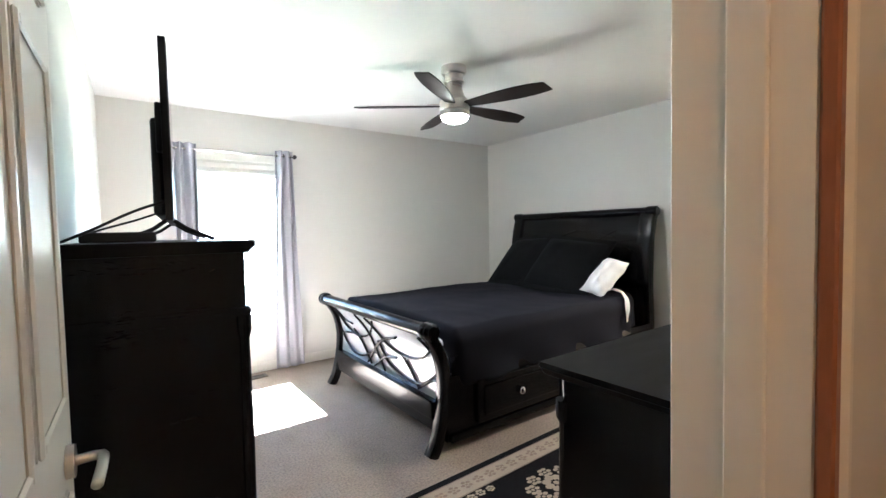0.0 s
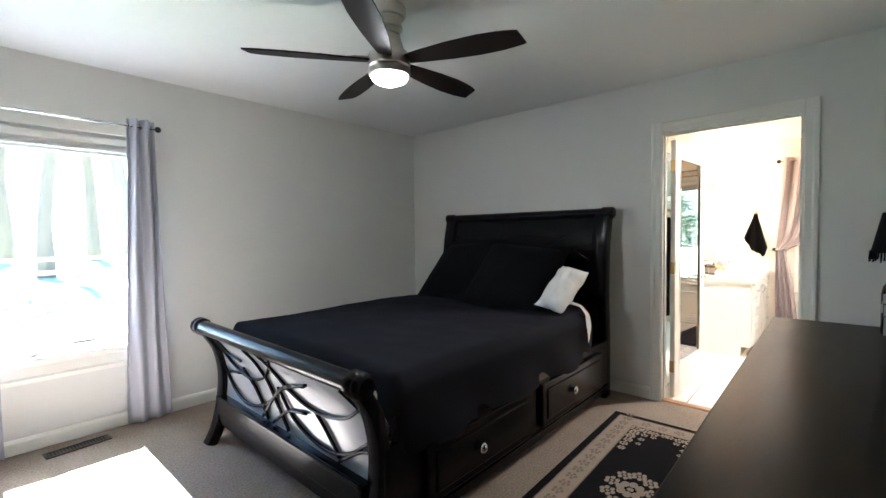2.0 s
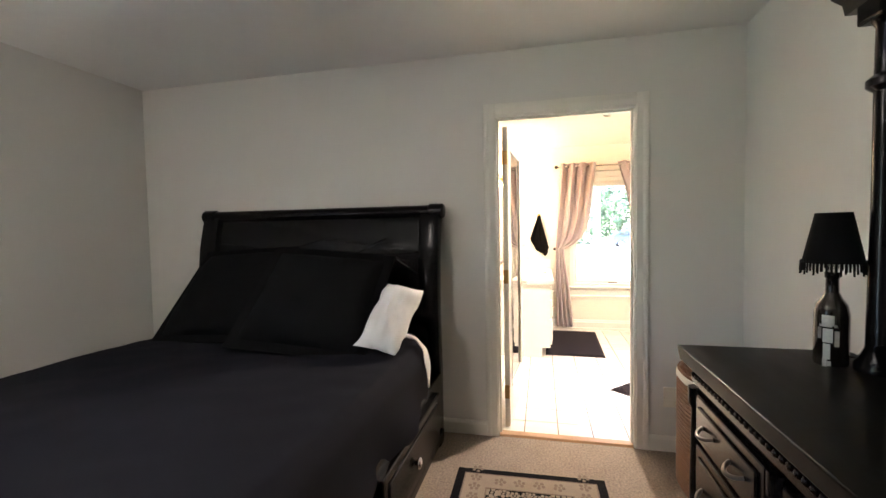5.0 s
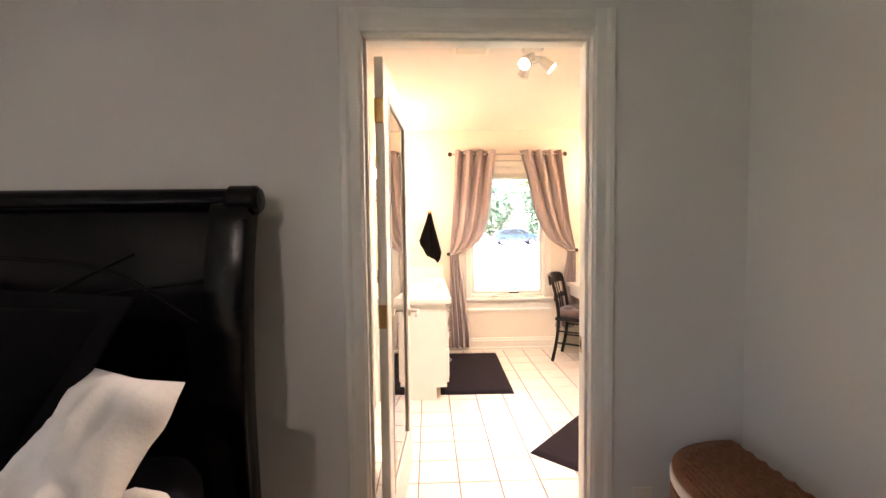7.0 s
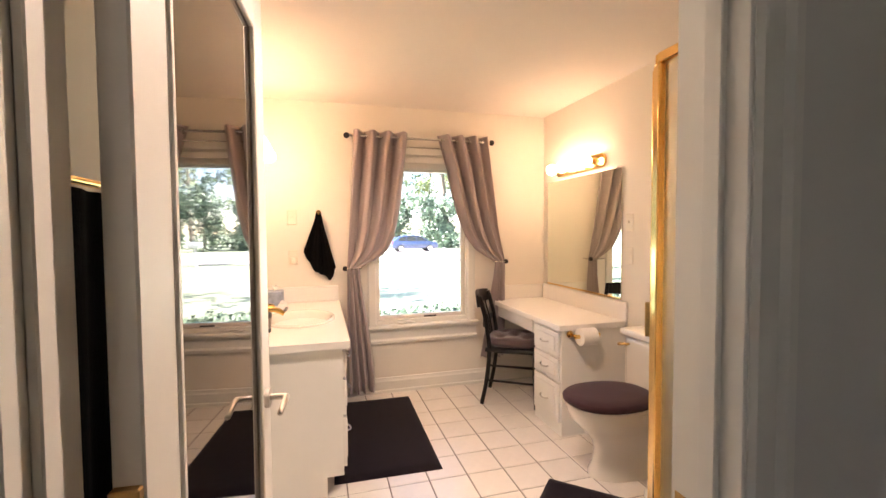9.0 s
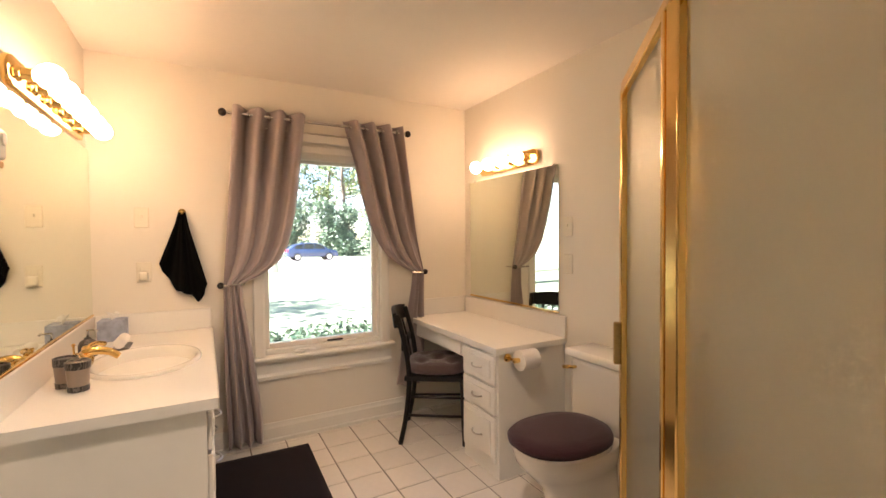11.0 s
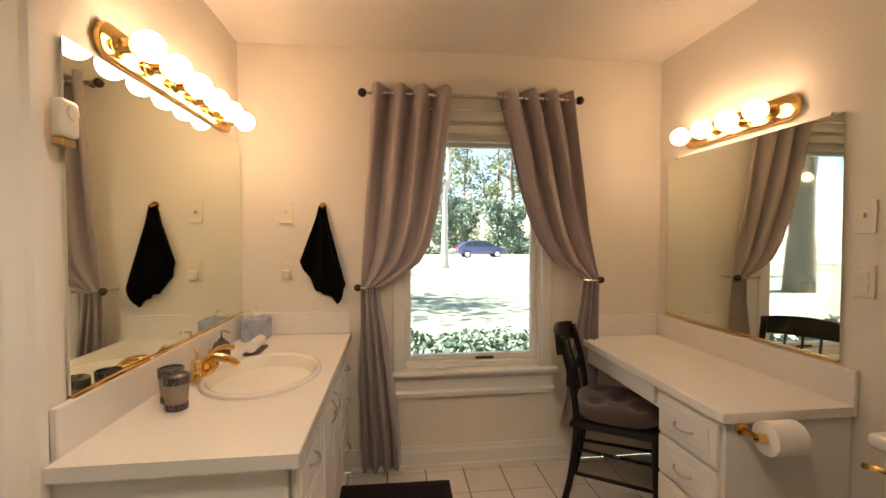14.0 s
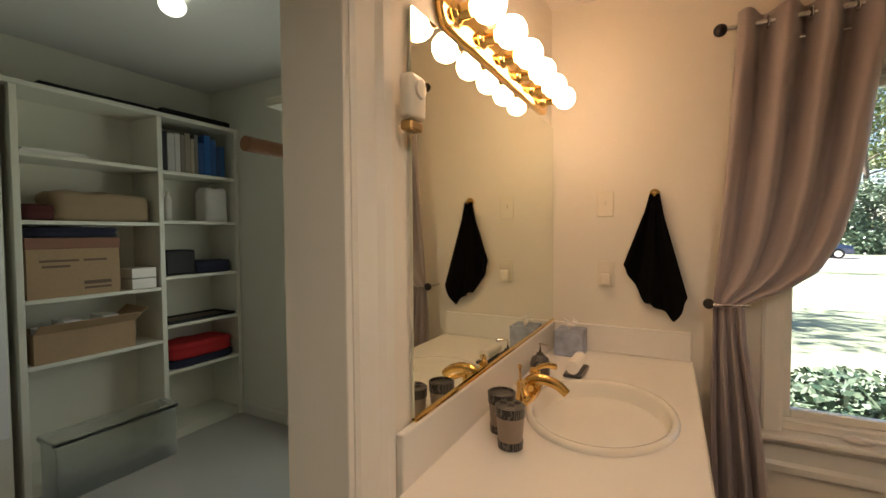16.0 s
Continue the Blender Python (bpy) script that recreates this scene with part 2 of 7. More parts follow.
def thing(name, at=(0, 0, 0), label="", category="", group="", kind="", world_space=True, turn=0.0):
    """An empty at a thing's base. With world_space its parts are given in world coordinates."""
    e = new(name)
    e.empty_display_size = 0.1
    e.matrix_basis = pose(*at, 0, 0, turn)
    ORIGIN[e.name] = Vector(at) if world_space else Vector((0, 0, 0))
    return tagged(e, label, category, group, kind)


def part(name, bm, material, parent=None, label="", smooth=False, m=None, auto=None):
    if parent is not None:
        o = ORIGIN[parent.name]
        if o.length > 0:
            bmesh.ops.translate(bm, verts=bm.verts, vec=-o)
    me = bpy.data.meshes.new(name)
    bm.normal_update()
    bm.to_mesh(me)
    bm.free()
    me.materials.append(material)
    if smooth:
        me.shade_smooth()
        if auto:
            me.set_sharp_from_angle(angle=radians(auto))
    ob = new(name, me)
    if m is not None:
        ob.matrix_basis = m
    if parent is not None:
        ob.parent = parent
        ORIGIN[ob.name] = ORIGIN[parent.name]
    if label:
        ob["label"] = label
    return ob


def solo(name, bm, material, label="", category="", group="", kind="", smooth=False, auto=None, m=None):
    return tagged(part(name, bm, material, None, "", smooth, m, auto), label, category, group, kind)


def B(*boxes, bevel=0.0, seg=2, bm=None):
    """Boxes (x0, x1, y0, y1, z0, z1), edges bevelled."""
    bm = bm or bmesh.new()
    for x0, x1, y0, y1, z0, z1 in boxes:
        geo = bmesh.ops.create_cube(bm, size=1.0)
        vs = geo["verts"]
        bmesh.ops.scale(bm, verts=vs, vec=(abs(x1 - x0), abs(y1 - y0), abs(z1 - z0)))
        bmesh.ops.translate(bm, verts=vs, vec=((x0 + x1) / 2, (y0 + y1) / 2, (z0 + z1) / 2))
        if bevel:
            es = list({e for v in vs for e in v.link_edges})
            bmesh.ops.bevel(bm, geom=es, offset=bevel, segments=seg, affect="EDGES", profile=0.5)
    return bm


def C(p, q, r, r2=None, seg=20, bm=None, caps=True):
    """A cylinder or cone from p to q."""
    bm = bm or bmesh.new()
    p, q = Vector(p), Vector(q)
    d = q - p
    m = Matrix.Translation((p + q) / 2) @ d.to_track_quat("Z", "Y").to_matrix().to_4x4()
    bmesh.ops.create_cone(bm, cap_ends=caps, segments=seg, radius1=r, radius2=r if r2 is None else r2, depth=d.length, matrix=m)
    return bm


def S(c, r, scale=(1, 1, 1), u=20, v=12, bm=None):
    bm = bm or bmesh.new()
    bmesh.ops.create_uvsphere(bm, u_segments=u, v_segments=v, radius=r, matrix=Matrix.Translation(c) @ Matrix.Diagonal((*scale, 1)))
    return bm


def lathe(profile, c=(0, 0, 0), seg=28, bm=None, axis="z"):
    """Revolves (radius, height) pairs."""
    bm = bm or bmesh.new()
    rings = []
    for r, h in profile:
        ring = []
        for i in range(seg):
            a = 2 * math.pi * i / seg
            x, y, z = r * math.cos(a), r * math.sin(a), h
            if axis == "y":
                x, y, z = x, z, y
            if axis == "x":
                x, y, z = z, x, y
            ring.append(bm.verts.new((c[0] + x, c[1] + y, c[2] + z)))
        rings.append(ring)
    for a, b in zip(rings, rings[1:]):
        for i in range(seg):
            bm.faces.new((a[i], a[(i + 1) % seg], b[(i + 1) % seg], b[i]))
    bm.faces.new(list(reversed(rings[0])))
    bm.faces.new(rings[-1])
    bmesh.ops.recalc_face_normals(bm, faces=bm.faces)
    return bm


def tube(points, r, seg=8, bm=None, closed=False, taper=None):
    """A round bar along points."""
    bm = bm or bmesh.new()
    pts = [Vector(p) for p in points]
    n = len(pts)
    rings = []
    up = Vector((0.13, 0.21, 0.97))
    for i, p in enumerate(pts):
        a = pts[(i - 1) % n] if closed or i else p
        b = pts[(i + 1) % n] if closed or i < n - 1 else p
        d = (b - a).normalized()
        s = d.cross(up)
        if s.length < 0.05:
            s = d.cross(Vector((1, 0, 0)))
        s.normalize()
        w = s.cross(d).normalized()
        rr = r if taper is None else r * taper(i / (n - 1))
        rings.append([bm.verts.new(p + rr * (math.cos(2 * math.pi * k / seg) * s + math.sin(2 * math.pi * k / seg) * w)) for k in range(seg)])
    pairs = list(zip(rings, rings[1:])) + ([(rings[-1], rings[0])] if closed else [])
    for a, b in pairs:
        for k in range(seg):
            bm.faces.new((a[k], a[(k + 1) % seg], b[(k + 1) % seg], b[k]))
    if not closed:
        bm.faces.new(rings[0])
        bm.faces.new(list(reversed(rings[-1])))
    bmesh.ops.recalc_face_normals(bm, faces=bm.faces)
    return bm


def prism(outline, axis, a, b, bm=None, bevel=0.0):
    """Extrudes an outline along an axis from a to b. Outline pairs are the other two axes in order."""
    bm = bm or bmesh.new()

    def put(u, v, w):
        return {"x": (w, u, v), "y": (u, w, v), "z": (u, v, w)}[axis]
    lo = [bm.verts.new(put(u, v, a)) for u, v in outline]
    hi = [bm.verts.new(put(u, v, b)) for u, v in outline]
    n = len(outline)
    fs = [bm.faces.new(lo), bm.faces.new(list(reversed(hi)))]
    for i in range(n):
        fs.append(bm.faces.new((lo[i], lo[(i + 1) % n], hi[(i + 1) % n], hi[i])))
    bmesh.ops.recalc_face_normals(bm, faces=fs)
    if bevel:
        es = list({e for f in fs[:2] for e in f.edges})
        bmesh.ops.bevel(bm, geom=es, offset=bevel, segments=2, affect="EDGES", profile=0.5)
    return bm


def sheet(nu, nv, fn, bm=None, thick=0.0):
    """A grid surface fn(u, v), with a back surface and rim where thick is given."""
    bm = bm or bmesh.new()
    p = [[Vector(fn(i / nu, j / nv)) for i in range(nu + 1)] for j in range(nv + 1)]
    g = [[bm.verts.new(c) for c in row] for row in p]
    for j in range(nv):
        for i in range(nu):
            bm.faces.new((g[j][i], g[j][i + 1], g[j + 1][i + 1], g[j + 1][i]))
    if thick:
        back = []
        for j in range(nv + 1):
            row = []
            for i in range(nu + 1):
                du = p[j][min(nu, i + 1)] - p[j][max(0, i - 1)]
                dv = p[min(nv, j + 1)][i] - p[max(0, j - 1)][i]
                n = du.cross(dv)
                n = n.normalized() if n.length > 1e-12 else Vector((0, 0, 1))
                row.append(bm.verts.new(p[j][i] - n * thick))
            back.append(row)
        for j in range(nv):
            for i in range(nu):
                bm.faces.new((back[j][i + 1], back[j][i], back[j + 1][i], back[j + 1][i + 1]))
        rim = [(0, i) for i in range(nu + 1)] + [(j, nu) for j in range(1, nv + 1)] + [(nv, i) for i in range(nu - 1, -1, -1)] + [(j, 0) for j in range(nv - 1, 0, -1)]
        for (ja, ia), (jb, ib) in zip(rim, rim[1:] + rim[:1]):
            bm.faces.new((g[jb][ib], g[ja][ia], back[ja][ia], back[jb][ib]))
    return bm


def closed_sheet(nu, nv, fn, bm=None):
    """A surface closed round u, capped at both ends of v."""
    bm = bm or bmesh.new()
    g = [[bm.verts.new(fn(i / nu, j / nv)) for i in range(nu)] for j in range(nv + 1)]
    for j in range(nv):
        for i in range(nu):
            bm.faces.new((g[j][i], g[j][(i + 1) % nu], g[j + 1][(i + 1) % nu], g[j + 1][i]))
    bm.faces.new(list(reversed(g[0])))
    bm.faces.new(g[-1])
    bmesh.ops.recalc_face_normals(bm, faces=bm.faces)
    return bm


def smoothstep(a, b, x):
    t = min(1.0, max(0.0, (x - a) / (b - a)))
    return t * t * (3 - 2 * t)


def lerp_table(table, x):
    """Piecewise-linear value of x in rising (x, value) pairs."""
    if x <= table[0][0]:
        return table[0][1]
    for (a, va), (b, vb) in zip(table, table[1:]):
        if x <= b:
            return va + (vb - va) * (x - a) / (b - a)
    return table[-1][1]

# ---- structure ----
ZC, ZB = 2.44, 2.39          # ceilings: bedroom and closet, bathroom
XE, YN, YS, XW = 4.54, 4.335, 0.262, 0.43
BX0, BX1, BY0, BY1 = 4.655, 7.668, -0.60, 1.85


def wall(name, material, *boxes, label=""):
    return solo(name, B(*boxes), material, label, "wall", kind="structure")


wall("wall_west", M_WALL, (0.31, XW, 0.125, YN + 0.14, 0, ZC), label="plain off-white painted bedroom wall")
wall("wall_north", M_WALL, (XW, 1.00, YN, YN + 0.14, 0, ZC), (1.86, 4.60, YN, YN + 0.14, 0, ZC), (1.00, 1.86, YN, YN + 0.14, 0, 0.565),
     (1.00, 1.86, YN, YN + 0.14, 2.03, ZC), label="off-white painted bedroom wall with a window")
wall("wall_east", M_WALL, (XE, 4.60, 0.125, 0.818, 0, ZC), (XE, 4.60, 1.664, YN, 0, ZC), (XE, 4.60, 0.818, 1.664, 2.05, ZC),
     label="off-white bedroom wall behind the bed head")
wall("wall_south", M_WALL, (XW, 0.50, 0.125, YS, 0, ZC), (1.26, XE, 0.125, YS, 0, ZC), (0.50, 1.26, 0.125, YS, 2.05, ZC),
     label="off-white bedroom wall behind the dresser")
wall("wall_hall", M_WALL, (-0.6, -0.5, -1.6, 0.125, 0, ZC), (2.4, 2.5, -1.6, 0.125, 0, ZC), (-0.5, 2.4, -1.6, -1.5, 0, ZC),
     (-0.5, 0.31, 0.14, 0.24, 0, ZC), label="plain painted hall wall")
wall("wall_bath_west", M_BWALL, (4.60, BX0, -0.72, 0.818, 0, ZC), (4.60, BX0, 1.664, 4.62, 0, ZC), (4.60, BX0, 0.818, 1.664, 2.05, ZC),
     label="cream painted bathroom wall with a doorway")
wall("wall_bath_south", M_BWALL, (BX0, BX1, -0.72, BY0, 0, ZC), label="cream painted bathroom wall behind the dressing counter")
wall("wall_bath_east", M_BWALL, (BX1, 7.81, -0.72, 0.125, 0, ZC), (BX1, 7.81, 0.985, 2.0, 0, ZC), (BX1, 7.81, 0.125, 0.985, 0, 0.565),
     (BX1, 7.81, 0.125, 0.985, 2.03, ZC), label="cream painted bathroom wall with a window")
wall("wall_bath_north", M_BWALL, (BX0, 5.40, BY1, 2.0, 0, ZC), (6.21, BX1, BY1, 2.0, 0, ZC), (5.40, 6.21, BY1, 2.0, 2.06, ZC),
     label="cream painted bathroom wall with the closet opening")
wall("wall_closet_east", M_CWALL, (BX1 + 0.06, 7.81, 2.0, 2.75, 0, ZC), (BX1 + 0.06, 7.81, 3.60, 4.62, 0, ZC), (BX1 + 0.06, 7.81, 2.75, 3.60, 0, 0.53),
     (BX1 + 0.06, 7.81, 2.75, 3.60, 1.86, ZC), label="pale painted closet wall with a window")
wall("wall_closet_north", M_CWALL, (BX0, BX1 + 0.06, 4.52, 4.62, 0, ZC), label="pale painted closet back wall")

solo("ceiling", B((0.31, 4.60, 0.14, YN + 0.14, ZC, ZC + 0.12)), M_CEIL, "white lightly textured bedroom ceiling", "ceiling", kind="structure")
M_BCEIL = mat("bath_ceiling_paint", (0.74, 0.69, 0.62), 0.8, grain=14, amount=0.02, patch=0.6, patch_amount=0.03, bump=0.2, bump_scale=190)
solo("ceiling_bathroom", B((BX0, BX1, BY0, BY1, ZB, ZC + 0.12)), M_BCEIL, "cream painted bathroom ceiling", "ceiling", kind="structure")
solo("ceiling_closet", B((4.60, 7.81, 2.0, 4.62, ZC, ZC + 0.12)), M_CEIL, "white painted closet ceiling", "ceiling", kind="structure")
solo("ceiling_hall", B((-0.6, 2.5, -1.6, 0.14, ZC, ZC + 0.12)), M_CEIL, "white painted hall ceiling", "ceiling", kind="structure")
solo("roof", B((-1.0, 8.15, -2.0, 4.95, ZC + 0.13, ZC + 0.25)), M_TRIM, "flat white soffit board of the roof overhang", "roof", kind="structure")
solo("floor", B((0.31, 4.56, -1.6, YN, -0.12, 0.0)), M_CARPET, "beige cut-pile bedroom carpet", "carpet", kind="structure")
solo("floor_hall", B((-0.6, 0.31, -1.6, 0.14, -0.12, -0.004), (4.56, 4.561, 0, 0.1, -0.12, -0.05)), M_CARPET, "beige hall carpet", "carpet", kind="structure")
M_CLOSETCARPET = mat("pale_closet_carpet", (0.50, 0.49, 0.47), 0.95, grain=380, amount=0.25, patch=3, patch_amount=0.06, bump=0.8, bump_scale=300)
solo("floor_closet", B((4.66, BX1 + 0.06, 2.0, 4.52, -0.12, 0.0)), M_CLOSETCARPET, "pale grey closet carpet", "carpet", kind="structure")
floor_bath = solo("floor_bathroom", B((4.60, BX1, BY0, 2.0, -0.12, -0.004)), M_GROUT, "grey grout bed under white square floor tiles", "floor", kind="structure")
solo("threshold", prism([(4.535, 0.0), (4.545, 0.012), (4.595, 0.014), (4.61, 0.0)], "y", 0.839, 1.644), M_THRESH, "narrow oak threshold strip in the doorway", "threshold", kind="structure")


def moulding(name, profile, runs, label):
    """A skirting profile (depth, height) along runs: axis, side, wall place, from, to."""
    for axis, side, at, a, b in runs:
        out = [(at + side * d, h) for d, h in profile]
        solo(name, prism(out, "y" if axis == "y" else "x", a, b), M_TRIM, label, "baseboard", kind="structure")


SKIRT = [(0, 0), (0.014, 0), (0.014, 0.07), (0.009, 0.085), (0.004, 0.092), (0, 0.092)]
SKIRT_BATH = [(0, 0), (0.022, 0), (0.022, 0.022), (0.015, 0.030), (0.015, 0.095), (0.010, 0.108), (0.006, 0.128), (0, 0.130)]
moulding("baseboard", SKIRT, [("x", -1, YN, XW, XE), ("x", 1, YS, 1.33, XE), ("y", 1, XW, YS, YN), ("y", -1, XE, YS, 0.757), ("y", -1, XE, 1.725, YN)], "low white painted baseboard")
moulding("baseboard", SKIRT_BATH, [("y", -1, BX1, -0.07, 1.26)], "tall white moulded baseboard under the window")
moulding("baseboard", SKIRT, [("y", 1, BX0, 0.37, 0.79), ("x", -1, BY1, BX0, 5.28), ("x", 1, BY0, 5.66, 6.60)], "low white painted baseboard")
moulding("baseboard", SKIRT, [("y", -1, BX1 + 0.06, 2.0, 4.2)], "low white closet baseboard")


def casing(name, axis, face, side, a, b, top, label, w=0.066):
    """Moulded trim round an opening, on a wall face."""
    t = thing(name, label=label, category="door trim", kind="structure")
    prof = [(0.0, 0.006), (0.008, 0.012), (w * 0.55, 0.013), (w * 0.72, 0.019), (w - 0.006, 0.019), (w, 0.014)]

    def bar(pn, lo, hi, flip):
        out = [(lo, 0.0)] + [(lo + (hi - lo) * d / w, h) for d, h in prof] + [(hi, 0.0)]
        return out
    for nm, i0, i1 in (("jamb_trim", a, a - w), ("jamb_trim", b, b + w)):
        pts = [(face + side * h, i) if axis == "y" else (i, face + side * h) for i, h in bar(nm, i0, i1, 0)]
        part(nm, prism(pts, "z", 0, top + w), M_TRIM, t)
    if axis == "x":
        bmh = prism([(face + side * h, i) for i, h in bar("head", top, top + w, 0)], "x", a - 0.001, b + 0.001)
    else:
        bmh = prism([(face + side * h, i) for i, h in bar("head", top, top + w, 0)], "y", a - 0.001, b + 0.001)
    part("head_trim", bmh, M_TRIM, t)
    return t


casing("trim_bath_doorway", "y", XE, -1, 0.832, 1.650, 2.040, "white moulded door casing round the bathroom doorway", 0.074)
casing("trim_bath_doorway", "y", BX0, 1, 0.832, 1.650, 2.036, "white moulded door casing on the bathroom side")
casing("trim_entry_doorway", "x", YS, 1, 0.50, 1.255, 2.05, "white moulded door casing round the bedroom entry")
casing("trim_entry_doorway", "x", 0.125, -1, 0.50, 1.265, 2.05, "white moulded door casing on the hall side")
casing("trim_closet_opening", "x", BY1, -1, 5.40, 6.21, 2.06, "white moulded casing round the closet opening", 0.115)


def jamb(name, boxes, label):
    return solo(name, B(*boxes, bevel=0.002, seg=1), M_TRIM, label, "door frame", kind="structure")


jamb("jamb_bath_door", [(4.536, 4.659, 0.816, 0.838, 0, 2.03), (4.536, 4.659, 1.645, 1.667, 0, 2.03), (4.536, 4.659, 0.816, 1.667, 2.03, 2.052), (4.570, 4.600, 0.838, 0.849, 0, 2.03), (4.570, 4.600, 1.634, 1.645, 0, 2.03), (4.570, 4.600, 0.849, 1.634, 2.019, 2.03)], "white painted door frame of the bathroom")
sk = thing("strike_plate", (4.634, 0.838, 0.90), "small brass strike plate let into the door frame", "strike plate")
part("plate", B((4.619, 4.649, 0.8385, 0.8405, 0.868, 0.932), bevel=0.0008, seg=1), M_HINGE, sk)
part("latch_hole", B((4.627, 4.641, 0.8402, 0.8412, 0.885, 0.915)), M_TVBLACK, sk, "dark latch opening")
jamb("jamb_entry_door", [(1.240, 1.262, 0.1215, 0.278, 0, 2.05), (0.498, 0.517, 0.1215, 0.266, 0, 2.05), (0.517, 1.240, 0.1215, 0.266, 2.03, 2.052),
                         (1.230, 1.240, 0.165, 0.208, 0, 2.03)], "white painted door frame of the bedroom entry")
jamb("jamb_closet", [(6.196, 6.213, 1.848, 2.004, 0, 2.06), (5.397, 5.414, 1.848, 2.004, 0, 2.06), (5.414, 6.196, 1.848, 2.004, 2.042, 2.062)], "white painted lining of the closet opening")
solo("trim_stained_edge", B((1.236, 1.258, 0.103, 0.1205, 0, 2.05), bevel=0.003, seg=1), M_STAIN, "thin red-brown stained edge on the hall casing", "trim", kind="structure")


def window(name, at, turn, width, z0, z1, label, crank=True, blind=True, top=2.03):
    """A crank window. Local x runs along the wall, the room lies towards -y; z0 and z1 bound the glass."""
    t = thing(name, at, label, "window", kind="structure", world_space=False, turn=turn)
    h, fo = width / 2, 0.035
    frame = B((-h - fo, -h, 0.02, 0.14, z0 - fo, z1 + 0.04), (h, h + fo, 0.02, 0.14, z0 - fo, z1 + 0.04), (-h, h, 0.02, 0.14, z1, z1 + 0.04), (-h, h, 0.02, 0.14, z0 - fo, z0), bevel=0.003, seg=1)
    if top > z1 + 0.05:
        B((-h - fo, h + fo, 0.02, 0.14, z1 + 0.04, top), bm=frame)
    part("window_frame", frame, M_TRIM, t)
    s = 0.032
    sash = B((-h, -h + s, 0.06, 0.10, z0, z1), (h - s, h, 0.06, 0.10, z0, z1), (-h + s, h - s, 0.06, 0.10, z0, z0 + s), (-h + s, h - s, 0.06, 0.10, z1 - s, z1), bevel=0.004, seg=1)
    part("sash", sash, M_TRIM, t)
    pane = part("pane", B((-h + s, h - s, 0.078, 0.083, z0 + s, z1 - s)), M_GLASS, t, "clear window glass")
    pane.visible_shadow = False
    w = 0.07
    for i, (a, b) in enumerate(((-h - fo - w + 0.03, -h - fo + 0.03), (h + fo - 0.03, h + fo + w - 0.03))):
        part("side_trim", prism([(a, -0.003), (a, -0.018), (a + 0.01, -0.022), (b - 0.012, -0.016), (b, -0.010), (b, -0.003)], "z", z0 - 0.035, top + 0.04), M_TRIM, t)
    part("head_trim", B((-h - fo - w + 0.03, h + fo + w - 0.03, -0.02, -0.003, top - 0.03, top + 0.04), bevel=0.004, seg=1), M_TRIM, t)
    part("window_sill", B((-h - fo - w, h + fo + w, -0.055, 0.06, z0 - 0.062, z0 - 0.036), bevel=0.008), M_TRIM, t)
    part("apron", prism([(-0.003, z0 - 0.19), (-0.022, z0 - 0.19), (-0.024, z0 - 0.165), (-0.014, z0 - 0.15), (-0.012, z0 - 0.09), (-0.020, z0 - 0.062), (-0.003, z0 - 0.062)], "x", -h - fo - w + 0.02, h + fo + w - 0.02), M_TRIM, t)
    if blind:
        part("blind_headrail", B((-h + 0.005, h - 0.005, -0.0, 0.045, z1 + 0.03, z1 + 0.085), bevel=0.008), M_LAM, t, "white rolled-up blind")
        bl = bmesh.new()
        for i in range(5):
            B((-h + 0.01, h - 0.01, 0.0, 0.04, z1 - 0.012 + i * 0.0085, z1 - 0.007 + i * 0.0085), bm=bl)
        part("blind_slats", bl, M_LAM, t)
    if crank:
        c = part("crank", S((-0.18, -0.012, z0 - 0.022), 0.028, (1.7, 0.8, 0.5)), M_LAM, t, smooth=True)
        part("crank_handle", tube([(-0.20, -0.018, z0 - 0.016), (-0.13, -0.036, z0 - 0.010), (-0.085, -0.032, z0 - 0.018)], 0.008), M_LAM, t, smooth=True)
        part("sash_lock", B((0.02, 0.13, 0.045, 0.06, z0 + 0.004, z0 + 0.016), bevel=0.003), M_GUN, t, "dark window latch")
    return t


window("window_1", (1.43, YN, 0), 0, 0.79, 0.61, 1.90, "white crank window with a raised white blind")
window("window_2", (BX1, 0.555, 0), -90, 0.79, 0.61, 1.90, "white crank window looking onto a lawn")
window("window_3", (BX1 + 0.06, 3.175, 0), -90, 0.78, 0.57, 1.82, "white closet window", crank=False, blind=False, top=1.86)

# ---- bedroom things ----
def s_profile(pts, thick):
    """Outline of a curved board from its centre line in (x, z)."""
    c = [Vector((x, z)) for x, z in pts]
    left, right = [], []
    for i, p in enumerate(c):
        a, b = c[max(0, i - 1)], c[min(len(c) - 1, i + 1)]
        d = (b - a).normalized()
        n = Vector((-d.y, d.x)) * thick / 2
        left.append(tuple(p + n))
        right.append(tuple(p - n))
    return left + right[::-1]


def curve_points(ctrl, n=24):
    """A smooth line through control points (Catmull-Rom)."""
    out = []
    P = [Vector(c) for c in ctrl]
    P = [2 * P[0] - P[1]] + P + [2 * P[-1] - P[-2]]
    for i in range(1, len(P) - 2):
        for k in range(n):
            t = k / n
            a, b, c, d = P[i - 1:i + 3]
            out.append(tuple(0.5 * ((2 * b) + (c - a) * t + (2 * a - 5 * b + 4 * c - d) * t * t + (3 * b - a - 3 * c + d) * t ** 3)))
    out.append(tuple(P[-2]))
    return out


